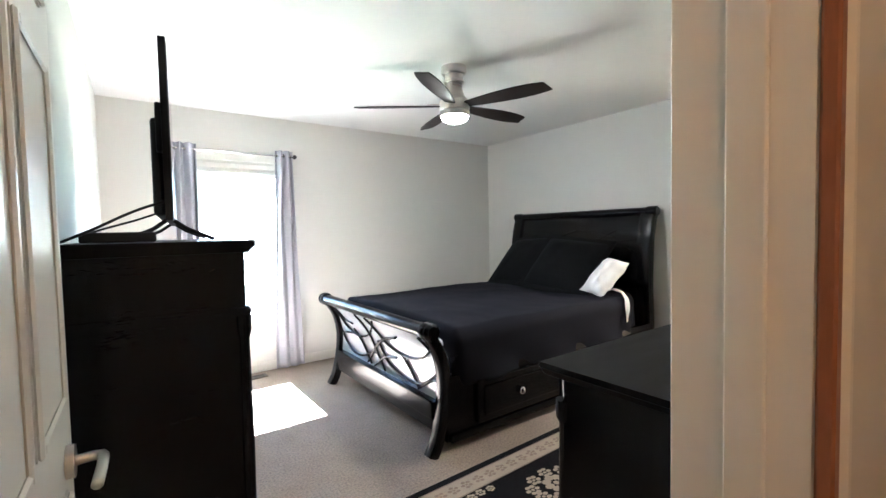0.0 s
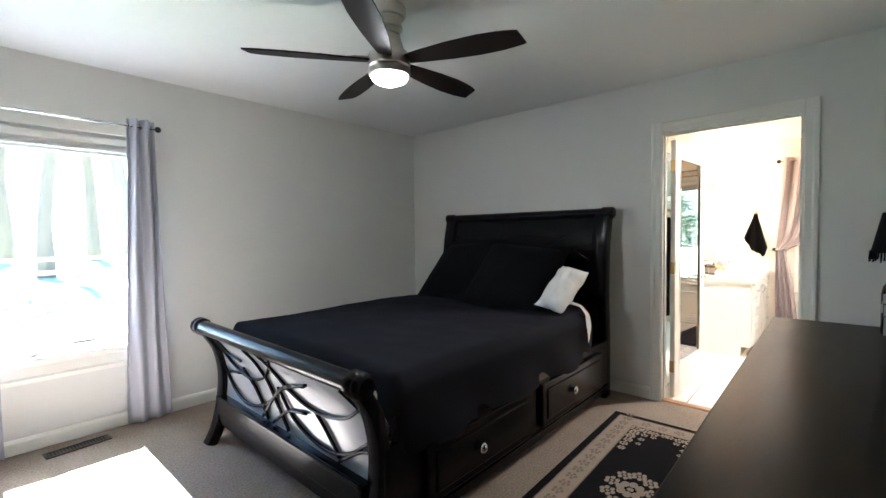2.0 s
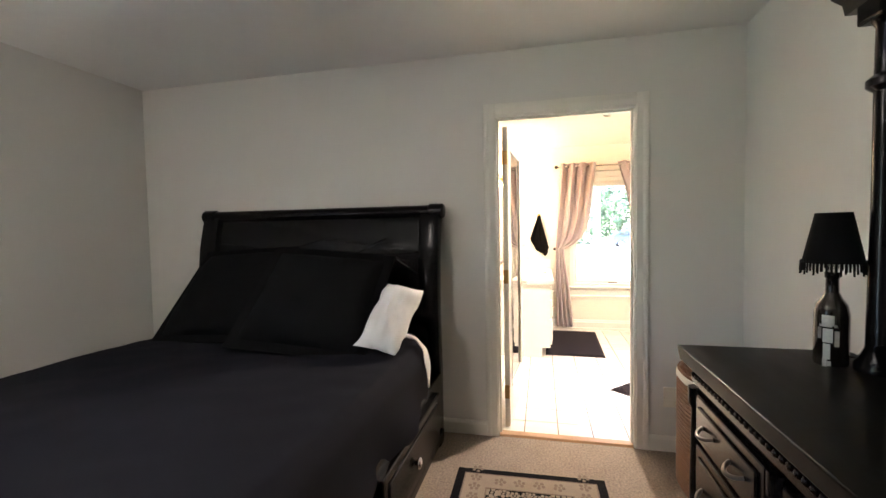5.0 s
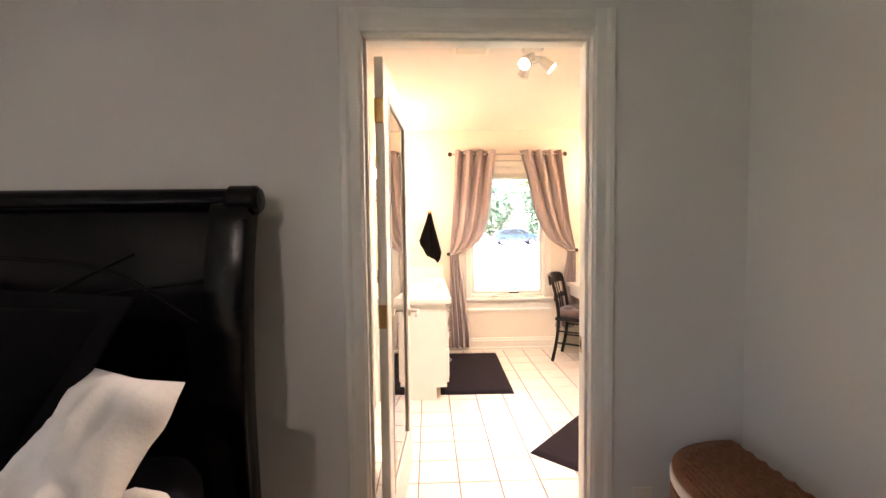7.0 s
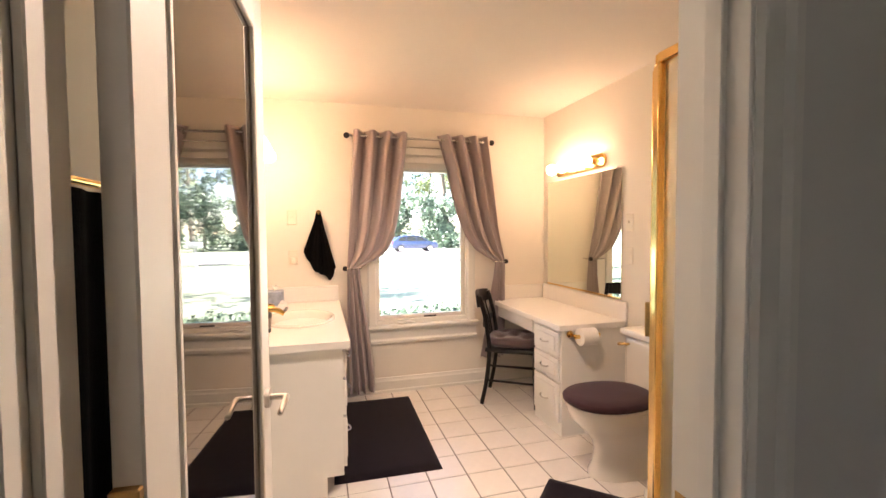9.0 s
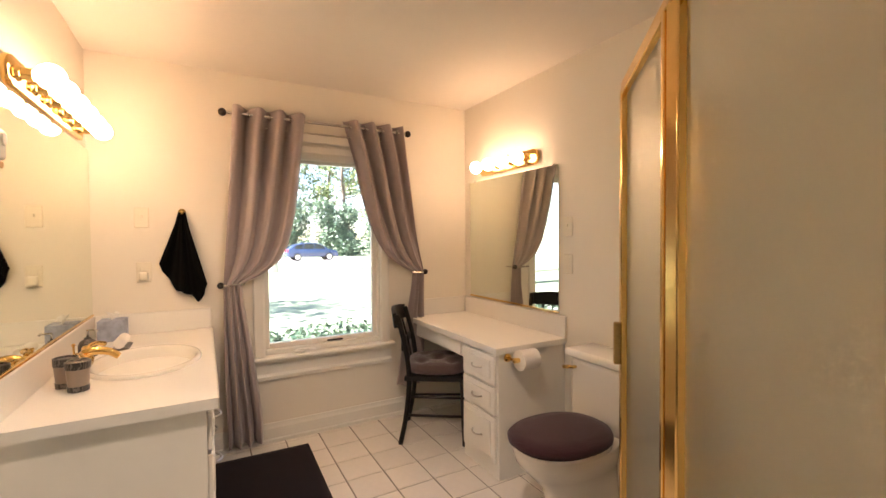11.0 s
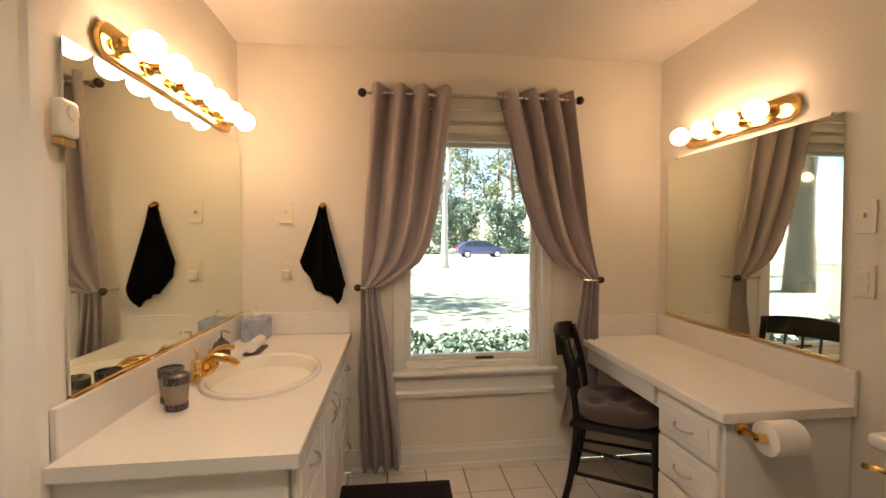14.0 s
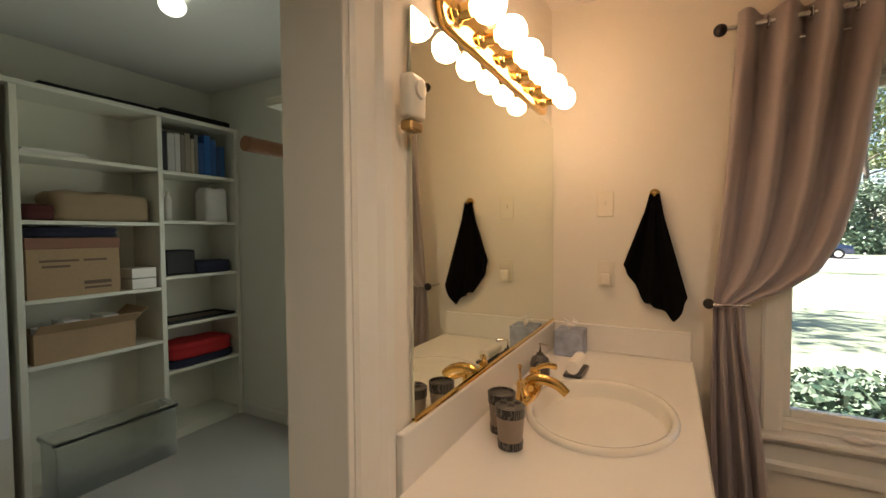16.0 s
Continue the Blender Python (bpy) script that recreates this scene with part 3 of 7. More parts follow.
BED_Y0, BED_Y1 = 1.965, 3.665
FOOT_Y0, FOOT_Y1 = 1.98, 3.605
HEAD_IN = 0.037   # the headboard is this much shorter at the door side
bed = thing("sleigh_bed", (3.2, 2.815, 0), "black lacquered sleigh bed with lattice footboard and drawers", "bed")
foot_line = curve_points([(1.985, 0.0), (2.035, 0.10), (2.075, 0.28), (2.085, 0.45), (2.055, 0.60), (1.99, 0.715)], 6)
head_line = curve_points([(4.36, 0.0), (4.365, 0.4), (4.345, 0.8), (4.36, 1.15), (4.40, 1.36), (4.43, 1.445)], 6)


def on_line(line, z):
    for (x0, z0), (x1, z1) in zip(line, line[1:]):
        if z0 <= z <= z1:
            return x0 + (x1 - x0) * (z - z0) / max(1e-6, z1 - z0)
    return line[-1][0] if z > line[-1][1] else line[0][0]


for y0, y1 in ((FOOT_Y0, FOOT_Y0 + 0.075), (FOOT_Y1 - 0.075, FOOT_Y1)):
    part("foot_post", prism(s_profile(foot_line, 0.062), "y", y0, y1, bevel=0.008), M_BLACKWOOD, bed, smooth=True, auto=35)
for y0, y1 in ((BED_Y0 - 0.02 + HEAD_IN, BED_Y0 + 0.105 + HEAD_IN), (BED_Y1 - 0.105, BED_Y1 + 0.02)):
    part("head_post", prism(s_profile(head_line, 0.085), "y", y0, y1, bevel=0.010), M_BLACKWOOD, bed, smooth=True, auto=35)
upper_foot = [p for p in foot_line if p[1] > 0.23]
upper_head = [p for p in head_line if p[1] > 0.25]
M_FOOTPANEL = mat("silver_grey_panel", (0.34, 0.35, 0.37), 0.32, 0.35, grain=20, amount=0.08, rough_var=0.05)
part("foot_panel", prism(s_profile([(x + 0.012, z) for x, z in upper_foot], 0.02), "y", FOOT_Y0 + 0.08, FOOT_Y1 - 0.08), M_FOOTPANEL, bed, smooth=True, auto=35)
part("head_panel", prism(s_profile(upper_head, 0.03), "y", BED_Y0 + 0.06, BED_Y1 - 0.06), M_BLACKWOOD, bed, smooth=True, auto=35)
part("foot_roll", lathe([(0.0, FOOT_Y0 - 0.050), (0.036, FOOT_Y0 - 0.048), (0.050, FOOT_Y0 - 0.034), (0.052, FOOT_Y0 - 0.012), (0.045, FOOT_Y0 - 0.004), (0.052, FOOT_Y0 + 0.008), (0.052, FOOT_Y0 + 0.04), (0.041, FOOT_Y0 + 0.052),
      (0.041, FOOT_Y1 - 0.052), (0.052, FOOT_Y1 - 0.04), (0.052, FOOT_Y1 - 0.008), (0.045, FOOT_Y1 + 0.004), (0.052, FOOT_Y1 + 0.012), (0.050, FOOT_Y1 + 0.034), (0.036, FOOT_Y1 + 0.048), (0.0, FOOT_Y1 + 0.050)],
      (1.968, 0, 0.748), axis="y"), M_BLACKWOOD, bed, "rolled top rail of the footboard", smooth=True, auto=40)
part("head_roll", lathe([(0.0, BED_Y0 + HEAD_IN - 0.045), (0.036, BED_Y0 + HEAD_IN - 0.042), (0.047, BED_Y0 + HEAD_IN - 0.03), (0.047, BED_Y0 + HEAD_IN + 0.05), (0.038, BED_Y0 + HEAD_IN + 0.06), (0.038, BED_Y1 - 0.06), (0.047, BED_Y1 - 0.05), (0.047, BED_Y1 + 0.03), (0.036, BED_Y1 + 0.042), (0.0, BED_Y1 + 0.045)],
      (4.42, 0, 1.455), axis="y"), M_BLACKWOOD, bed, smooth=True, auto=40)
part("foot_rail", B((2.02, 2.09, FOOT_Y0 + 0.08, FOOT_Y1 - 0.08, 0.20, 0.30), (2.012, 2.03, FOOT_Y0 + 0.08, FOOT_Y1 - 0.08, 0.295, 0.315), (2.03, 2.08, FOOT_Y0 + 0.08, FOOT_Y1 - 0.08, 0.13, 0.205), bevel=0.006), M_BLACKWOOD, bed)


def lattice(line, offset, y0, y1, z0, z1, r, arcs, name, flat=1.0):
    """Interlaced curved strips over a curved board; arcs in unit coordinates of the panel."""
    for ctrl in arcs:
        pts = [(on_line(line, z0 + (z1 - z0) * v) + offset, y0 + (y1 - y0) * u, z0 + (z1 - z0) * v) for u, v in curve_points(ctrl, 8)]
        part(name, tube(pts, r, seg=8), M_BLACKWOOD, bed, smooth=True)


ARCS = [[(1.0, 0.97), (0.90, 0.62), (0.76, 0.48), (0.62, 0.60), (0.50, 0.98)], [(1.0, 0.50), (0.90, 0.16), (0.76, 0.05), (0.62, 0.20), (0.48, 0.56), (0.30, 0.80)],
        [(0.58, 1.0), (0.45, 0.62), (0.28, 0.46), (0.12, 0.56), (0.0, 0.85)], [(0.52, 0.55), (0.42, 0.20), (0.26, 0.05), (0.12, 0.12), (0.0, 0.42)],
        [(0.70, 1.0), (0.60, 0.60), (0.54, 0.30), (0.45, 0.0)], [(0.80, 0.60), (0.70, 0.34), (0.60, 0.0)],
        [(0.64, 0.0), (0.55, 0.40), (0.45, 0.64), (0.32, 0.76)], [(0.56, 0.0), (0.46, 0.26), (0.34, 0.36)], [(0.28, 0.46), (0.15, 0.04)], [(0.08, 0.98), (0.0, 0.70)],
        [(0.97, 1.0), (0.90, 0.76), (0.80, 0.72)], [(1.0, 0.30), (0.94, 0.42), (0.84, 0.48)], [(0.15, 0.0), (0.06, 0.22), (0.0, 0.30)]]
lattice(foot_line, -0.008, FOOT_Y0 + 0.075, FOOT_Y1 - 0.075, 0.315, 0.68, 0.0085, ARCS, "lattice_strip")
HEAD_ARCS = [[(0.0, 0.35), (0.2, 0.85), (0.45, 1.0)], [(0.0, 0.75), (0.25, 0.6), (0.5, 0.15)], [(0.15, 1.0), (0.4, 0.55), (0.75, 0.4), (1.0, 0.75)], [(0.5, 0.15), (0.72, 0.75), (1.0, 0.95)],
             [(0.45, 1.0), (0.7, 0.7), (1.0, 0.3)]]
lattice(head_line, -0.016, BED_Y0 + 0.15, BED_Y1 - 0.10, 0.95, 1.29, 0.006, HEAD_ARCS, "carved_strip")
for y0, y1, s in ((BED_Y0 + 0.015, BED_Y0 + 0.05, 1), (BED_Y1 - 0.05, BED_Y1 - 0.015, -1)):
    part("side_rail", B((2.08, 4.34, y0, y1, 0.07, 0.46), bevel=0.004), M_BLACKWOOD, bed)
part("plinth", B((2.10, 4.34, BED_Y0 + 0.0, BED_Y0 + 0.018, 0.065, 0.115), bevel=0.006), M_BLACKWOOD, bed)
part("slat_base", B((2.10, 4.33, BED_Y0 + 0.05, BED_Y1 - 0.05, 0.30, 0.36)), M_BLACKWOOD, bed)
for x0, x1 in ((2.30, 3.14), (3.28, 4.18)):
    dr = part("drawer", B((x0, x1, BED_Y0 - 0.012, BED_Y0 + 0.016, 0.135, 0.40), bevel=0.006), M_BLACKWOOD, bed)
    part("drawer_moulding", B((x0 + 0.05, x1 - 0.05, BED_Y0 - 0.02, BED_Y0 - 0.010, 0.175, 0.36), bevel=0.006), M_BLACKWOOD, dr)
    kx = x0 + (x1 - x0) * 0.42
    part("knob", lathe([(0.0, 0.0), (0.010, 0.0), (0.010, -0.012), (0.024, -0.016), (0.027, -0.024), (0.018, -0.032), (0.0, -0.034)], (kx, BED_Y0 - 0.018, 0.268), axis="y", seg=20), M_CHROME, dr, "round cut-glass and chrome knob", smooth=True)

solo("mattress", B((2.13, 4.19, BED_Y0 + 0.12, BED_Y1 - 0.06, 0.36, 0.66), bevel=0.05, seg=3), M_WHITEFAB, "white mattress mostly under a black duvet", "mattress", smooth=True)


def duvet_fn(u, v):
    """u across the bed, v from the head to the foot, falling over three edges."""
    a = (u - 0.5) * 2
    halfw, drop = 0.855, 0.31
    run = abs(a) * (halfw + drop)
    sgn = 1 if a >= 0 else -1
    if run < halfw - 0.08:
        y, z = run, 0.0
    elif run < halfw + 0.05:
        t = (run - halfw + 0.08) / 0.13 * math.pi / 2
        y, z = halfw - 0.08 + 0.075 * math.sin(t), -0.075 * (1 - math.cos(t))
    else:
        d = run - halfw - 0.05
        y, z = halfw - 0.005 + 0.02 * math.sin(d * 9 + v * 23) * (d / 0.25), -0.075 - d
    length = 2.06 + 0.16
    along = v * length
    if along < 2.0:
        x, zf = 4.20 - along, 0.0
    else:
        t = (along - 2.0) / 0.22 * math.pi / 2
        x, zf = 2.20 - 0.055 * math.sin(t), -0.17 * (1 - math.cos(t)) 
    crown = 0.045 * (1 - a * a) * (0.6 + 0.4 * math.sin(v * 2.6))
    w = 0.012 * noise.noise((x * 2.2, a * 3.0, 0.3)) + 0.004 * noise.noise((x * 9, a * 9, 1.3))
    zz = 0.715 + crown * (0.4 if z < -0.01 else 1) + z + min(zf, 0) * (1 if z > -0.1 else 0.5) + w * (1.6 if z < -0.05 else 1)
    yy = sgn * y
    if v < 0.08:
        yy *= 1 - 0.115 * (1 - v / 0.08) ** 0.6
    if v > 0.9:
        yy *= 1 - 0.05 * ((v - 0.9) / 0.1) ** 2
    return (x, 2.815 + yy, max(zz, 0.385))


solo("duvet", sheet(90, 80, duvet_fn, thick=0.018), M_DUVET, "plain black cotton duvet spread smoothly over the bed", "duvet", smooth=True)


def pillow(name, w, h, t, m, material, label, flange=0.0, seed=0):
    """A stuffed cushion in its own xz plane, w wide, h high."""
    def fn(u, v):
        side = 1 if u < 0.5 else -1
        uu = (u * 2) if u < 0.5 else (2 - u * 2)
        a, b = uu * 2 - 1, v * 2 - 1
        puff = max(0.0, (1 - abs(a) ** 2.6)) ** 0.55 * max(0.0, (1 - abs(b) ** 2.6)) ** 0.55
        pin = 1 - 0.05 * (1 - abs(b)) * abs(a) ** 3
        k = ((0.03 if material == M_WHITEFAB else 0.014) * noise.noise((a * 2.5 + seed, b * 2.5, side * 1.0)) + (0.022 * abs(noise.noise((a * 4 + seed, b * 5, side * 2.0))) if material == M_WHITEFAB else 0)) * puff
        if material == M_WHITEFAB:
            pin *= 1 + 0.16 * noise.noise((b * 2.3 + seed, a, 4.0))
        return (a * w / 2 * pin, side * (t / 2 * puff + k) , (b * (1 - 0.05 * (1 - abs(a)) * abs(b) ** 3)) * h / 2 + h / 2)
    bm = bmesh.new()
    n, k = 44, 22
    g = [[bm.verts.new(fn(i / n, j / k)) for i in range(n)] for j in range(k + 1)]
    for j in range(k):
        for i in range(n):
            bm.faces.new((g[j][i], g[j][(i + 1) % n], g[j + 1][(i + 1) % n], g[j + 1][i]))
    bmesh.ops.remove_doubles(bm, verts=bm.verts, dist=0.0005)
    bmesh.ops.recalc_face_normals(bm, faces=bm.faces)
    t = thing(name, (0, 0, 0), label, "pillow", world_space=False)
    t.matrix_basis = m
    part("cover", bm, material, t, smooth=True, auto=60)
    if flange:
        f = flange
        part("flange", B((-w / 2 - f, w / 2 + f, -0.004, 0.004, -f, 0.012), (-w / 2 - f, w / 2 + f, -0.004, 0.004, h - 0.012, h + f),
             (-w / 2 - f, -w / 2 + 0.03, -0.004, 0.004, 0.012, h - 0.012), (w / 2 - 0.03, w / 2 + f, -0.004, 0.004, 0.012, h - 0.012)), material, t)
    return t


pillow("pillow", 0.62, 0.60, 0.20, pose(3.78, 3.18, 0.775, 0, 44, 0) @ pose(0, 0, 0, 0, 0, 86), M_SHAM, "black square pillow sham leaning on the headboard", 0.035, 1)
pillow("pillow", 0.64, 0.60, 0.20, pose(3.66, 2.55, 0.775, 0, 46, 0) @ pose(0, 0, 0, 0, 0, 97), M_SHAM, "black square pillow sham with flange, set in front", 0.04, 2)
_z = Vector((0.30, -0.045, 0.235)).normalized()
_x = Vector((0.03, 0.93, 0.20))
_x = (_x - _z * _x.dot(_z)).normalized()
_y = _z.cross(_x)
_lean = Matrix(((_x.x, _y.x, _z.x, 3.675), (_x.y, _y.y, _z.y, 2.135), (_x.z, _y.z, _z.z, 0.775), (0, 0, 0, 1)))
pillow("pillow", 0.21, 0.42, 0.14, _lean, M_WHITEFAB, "small crumpled white pillow beside the black sham", 0.0, 3)
pillow("pillow", 0.66, 0.40, 0.18, pose(4.08, 3.05, 0.755, 0, 24, 0) @ pose(0, 0, 0, 0, 0, 88), M_WHITEFAB, "white sleeping pillow hidden behind the black shams", 0.0, 4)
def sheet_edge(u, v):
    """A rumpled white hem that comes over the mattress edge and falls beside the duvet."""
    run = [(0.0, (3.93, 2.17, 0.765)), (0.2, (3.945, 2.09, 0.785)), (0.36, (3.945, 2.02, 0.77)), (0.52, (3.93, 1.97, 0.72)), (0.75, (3.905, 1.942, 0.63)), (1.0, (3.89, 1.94, 0.54))]
    x, y, z = (lerp_table([(k, p[c]) for k, p in run], v) for c in range(3))
    w = 0.055 * (0.65 + 0.35 * math.sin(math.pi * min(1.0, v * 1.2)))
    return (x + w * (u - 0.5), y + 0.006 * math.sin(v * 11 + u * 4), z + 0.010 * math.sin(math.pi * u) * (1 - v))


solo("bed_sheet", sheet(10, 30, sheet_edge, thick=0.004), M_WHITEFAB, "white sheet edge hanging beside the duvet", "bed sheet", smooth=True)

# rug: a thin slab with pieces of pile laid on it
rug = thing("rug", (2.83, 1.415, 0), "black and cream oriental runner rug beside the bed", "rug", world_space=False, turn=1.4)
RL, RW = 1.29, 0.385
part("backing", B((-RL, RL, -RW, RW, 0.0, 0.006)), M_RUGBLACK, rug)
part("outer_border", B((-RL, RL, -RW, -RW + 0.05, 0.006, 0.011), (-RL, RL, RW - 0.05, RW, 0.006, 0.011), (-RL, -RL + 0.05, -RW + 0.05, RW - 0.05, 0.006, 0.011), (RL - 0.05, RL, -RW + 0.05, RW - 0.05, 0.006, 0.011)), M_RUGBLACK, rug)
b0, b1 = 0.05, 0.165
part("cream_band", B((-RL + b0, RL - b0, -RW + b0, -RW + b1, 0.006, 0.0115), (-RL + b0, RL - b0, RW - b1, RW - b0, 0.006, 0.0115), (-RL + b0, -RL + b1, -RW + b1, RW - b1, 0.006, 0.0115), (RL - b1, RL - b0, -RW + b1, RW - b1, 0.006, 0.0115)), M_RUGCREAM, rug, "cream border band with small motifs")
part("field", B((-RL + b1, RL - b1, -RW + b1, RW - b1, 0.006, 0.0105)), M_RUGBLACK, rug, "black field")
fl = bmesh.new()


def blossom(bm, x, y, r, z, petals, rnd):
    for k in range(petals):
        a = 2 * math.pi * k / petals + rnd
        cx, cy = x + r * 0.62 * math.cos(a), y + r * 0.62 * math.sin(a)
        ring = [bm.verts.new((cx + 0.36 * r * math.cos(a + t) , cy + 0.27 * r * math.sin(a + t) , z)) for t in (i * math.pi / 4 for i in range(8))]
        bm.faces.new(ring)
    ring = [bm.verts.new((x + 0.22 * r * math.cos(t), y + 0.22 * r * math.sin(t), z)) for t in (i * math.pi / 4 for i in range(8))]
    bm.faces.new(ring)


rng = random.Random(5)
for i in range(31):
    for y in (-RW + 0.107, RW - 0.107):
        blossom(fl, -RL + 0.11 + i * 0.0823, y, 0.036, 0.0123, 5, rng.random())
for y in (-0.15, -0.05, 0.05, 0.15):
    for x in (-RL + 0.107, RL - 0.107):
        blossom(fl, x, y, 0.036, 0.0123, 5, rng.random())
tagged(part("border_motifs", fl, M_RUGGREY, rug, "small grey flowers"), kind="stuff")
fd = bmesh.new()
for sx in (-1, 1):
    for sy in (-1, 1):
        for k in range(6):
            blossom(fd, sx * (RL - b1 - 0.038 - 0.062 * k), sy * (RW - b1 - 0.036 - 0.006 * (k % 2)), 0.042 - 0.003 * k, 0.0113, 6, rng.random())
        for k in range(3):
            blossom(fd, sx * (RL - b1 - 0.036 - 0.010 * (k % 2)), sy * (0.125 - 0.055 * k), 0.038 - 0.005 * k, 0.0113, 6, rng.random())
        for k in range(3):
            blossom(fd, sx * (RL - b1 - 0.10 - 0.07 * k), sy * (0.118 - 0.002 * k), 0.026 - 0.003 * k, 0.0113, 5, rng.random())
        blossom(fd, sx * (RL - b1 - 0.10), sy * 0.065, 0.022, 0.0113, 5, rng.random())
for x in (-0.48, 0.37):
    for k in range(9):
        a = 2 * math.pi * k / 9
        blossom(fd, x + 0.15 * math.cos(a), 0.10 * math.sin(a), 0.045, 0.0113, 6, rng.random())
    blossom(fd, x, 0, 0.08, 0.0114, 8, 0)
for sx in (-1, 1):
    part("end_binding", B((sx * RL, sx * (RL + 0.014), -RW, RW, 0.0, 0.008)), M_RUGCREAM, rug, "cream bound end")
for q in (b0 - 0.007, b1):
    part("guard_line", B((-RL + q, RL - q, -RW + q, -RW + q + 0.007, 0.006, 0.0121), (-RL + q, RL - q, RW - q - 0.007, RW - q, 0.006, 0.0121),
                         (-RL + q, -RL + q + 0.007, -RW + q + 0.007, RW - q - 0.007, 0.006, 0.0121), (RL - q - 0.007, RL - q, -RW + q + 0.007, RW - q - 0.007, 0.006, 0.0121)), M_RUGGREY, rug, "thin tan guard line")
tagged(part("field_flowers", fd, M_RUGCREAM, rug, "cream flower medallions"), kind="stuff")

# ceiling fan
FX, FY = 2.475, 2.365
fan = thing("ceiling_fan", (FX, FY, ZC), "brushed-nickel ceiling fan with five dark blades and lit lamp", "ceiling fan")
part("canopy", lathe([(0.0, 2.44), (0.088, 2.44), (0.088, 2.405), (0.080, 2.392), (0.064, 2.388), (0.062, 2.352), (0.070, 2.346), (0.070, 2.335), (0.0, 2.335)][::-1], (FX, FY, 0)), M_NICKEL, fan, smooth=True, auto=35)
part("motor", lathe([(0.0, 2.14), (0.098, 2.14), (0.105, 2.148), (0.105, 2.205), (0.099, 2.214), (0.076, 2.236), (0.060, 2.28), (0.052, 2.334), (0.0, 2.334)], (FX, FY, 0)), M_NICKEL, fan, smooth=True, auto=35)
part("lamp_ring", lathe([(0.0, 2.102), (0.098, 2.102), (0.105, 2.108), (0.105, 2.134), (0.0, 2.138)], (FX, FY, 0)), M_NICKEL, fan, smooth=True, auto=35)
part("diffuser", lathe([(0.0, 2.062), (0.05, 2.066), (0.084, 2.082), (0.094, 2.10), (0.0, 2.1018)], (FX, FY, 0)), M_FANBULB, fan, "lit frosted lamp diffuser", smooth=True)
for k in range(5):
    a = radians(1.5 + 72 * k)
    m = Matrix.Translation((FX, FY, 2.180)) @ Matrix.Rotation(a, 4, "Z") @ Matrix.Rotation(radians(-12), 4, "X")

    def blade(u, v):
        r = 0.10 + 0.575 * u
        hw = lerp_table([(0, 0.034), (0.12, 0.046), (0.4, 0.064), (0.65, 0.071), (0.85, 0.065), (0.97, 0.052), (1.0, 0.047)], u)
        return m @ Vector((r + 0.022 * (v - 0.5) * u ** 6, (v - 0.5) * 2 * hw, 0.0))
    bl = part("blade", sheet(24, 4, blade, thick=0.007), M_BLADE, fan, "dark espresso wooden blade")
    arm = B((0.075, 0.19, -0.020, 0.020, 0.005, 0.012), bevel=0.003, seg=1)
    bmesh.ops.transform(arm, matrix=m, verts=arm.verts)
    part("blade_arm", arm, M_NICKEL, fan)
point("fan_lamp", (FX, FY, 2.045), 0.15, (1.0, 0.86, 0.70), 0.06)


def curtain_rod(name, p, q, r, label, finial_r, bracket_dir):
    t = thing(name, tuple((Vector(p) + Vector(q)) / 2), label, "curtain rod")
    p, q = Vector(p), Vector(q)
    d = (q - p).normalized()
    part("pole", C(p, q, r, seg=14), M_CHROME, t, smooth=True, auto=40)
    for e, s in ((p, -1), (q, 1)):
        part("finial", S(e + d * s * finial_r * 0.7, finial_r, u=16, v=10), M_GUN, t, "dark ball finial", smooth=True)
        f = e - d * s * 0.05
        part("bracket", C(f, f + Vector(bracket_dir), 0.006, seg=8), M_GUN, t)
    return t


curtain_rod("curtain_rod", (0.885, 4.245, 2.065), (1.925, 4.245, 2.065), 0.009, "thin silver curtain rod with dark ball finials", 0.021, (0, 0.09, 0))


def hanging_curtain(name, x0, x1, y, z0, z1, folds, label, flare=0.0, group=""):
    def fn(u, v):
        z = z1 + (z0 - z1) * v
        c = (x0 + x1) / 2
        hw = (x1 - x0) / 2 * (1 + flare * v)
        amp = 0.030 * (1 - 0.25 * v)
        x = c + (u - 0.5) * 2 * hw + 0.006 * math.sin(5 * v + 9 * u)
        return (x, y + amp * math.sin(2 * math.pi * folds * u + 0.5 * math.sin(3 * v)) + 0.012 * noise.noise((u * 4, v * 3, 0.7)), z)
    t = thing(name, ((x0 + x1) / 2, y, z0), label, "curtain", group)
    part("panel", sheet(90, 40, fn, thick=0.003), M_CURT_GREY, t, smooth=True)
    for k in range(int(folds * 2)):
        u = (k + 0.5) / (folds * 2)
        x = x0 + (x1 - x0) * u
        part("grommet", tube([(x, y + 0.021 * math.cos(a), 2.065 + 0.021 * math.sin(a)) for a in (i * math.pi / 6 for i in range(12))], 0.0035, seg=6, closed=True), M_CHROME, t, smooth=True)
    return t


hanging_curtain("curtain", 0.925, 1.10, 4.245, 0.02, 2.115, 2.5, "grey grommet curtain panel hanging to the carpet", 0.05, "bedroom curtains")
hanging_curtain("curtain", 1.755, 1.915, 4.245, 0.02, 2.115, 2.5, "grey grommet curtain panel hanging beside the bed", 0.6, "bedroom curtains")

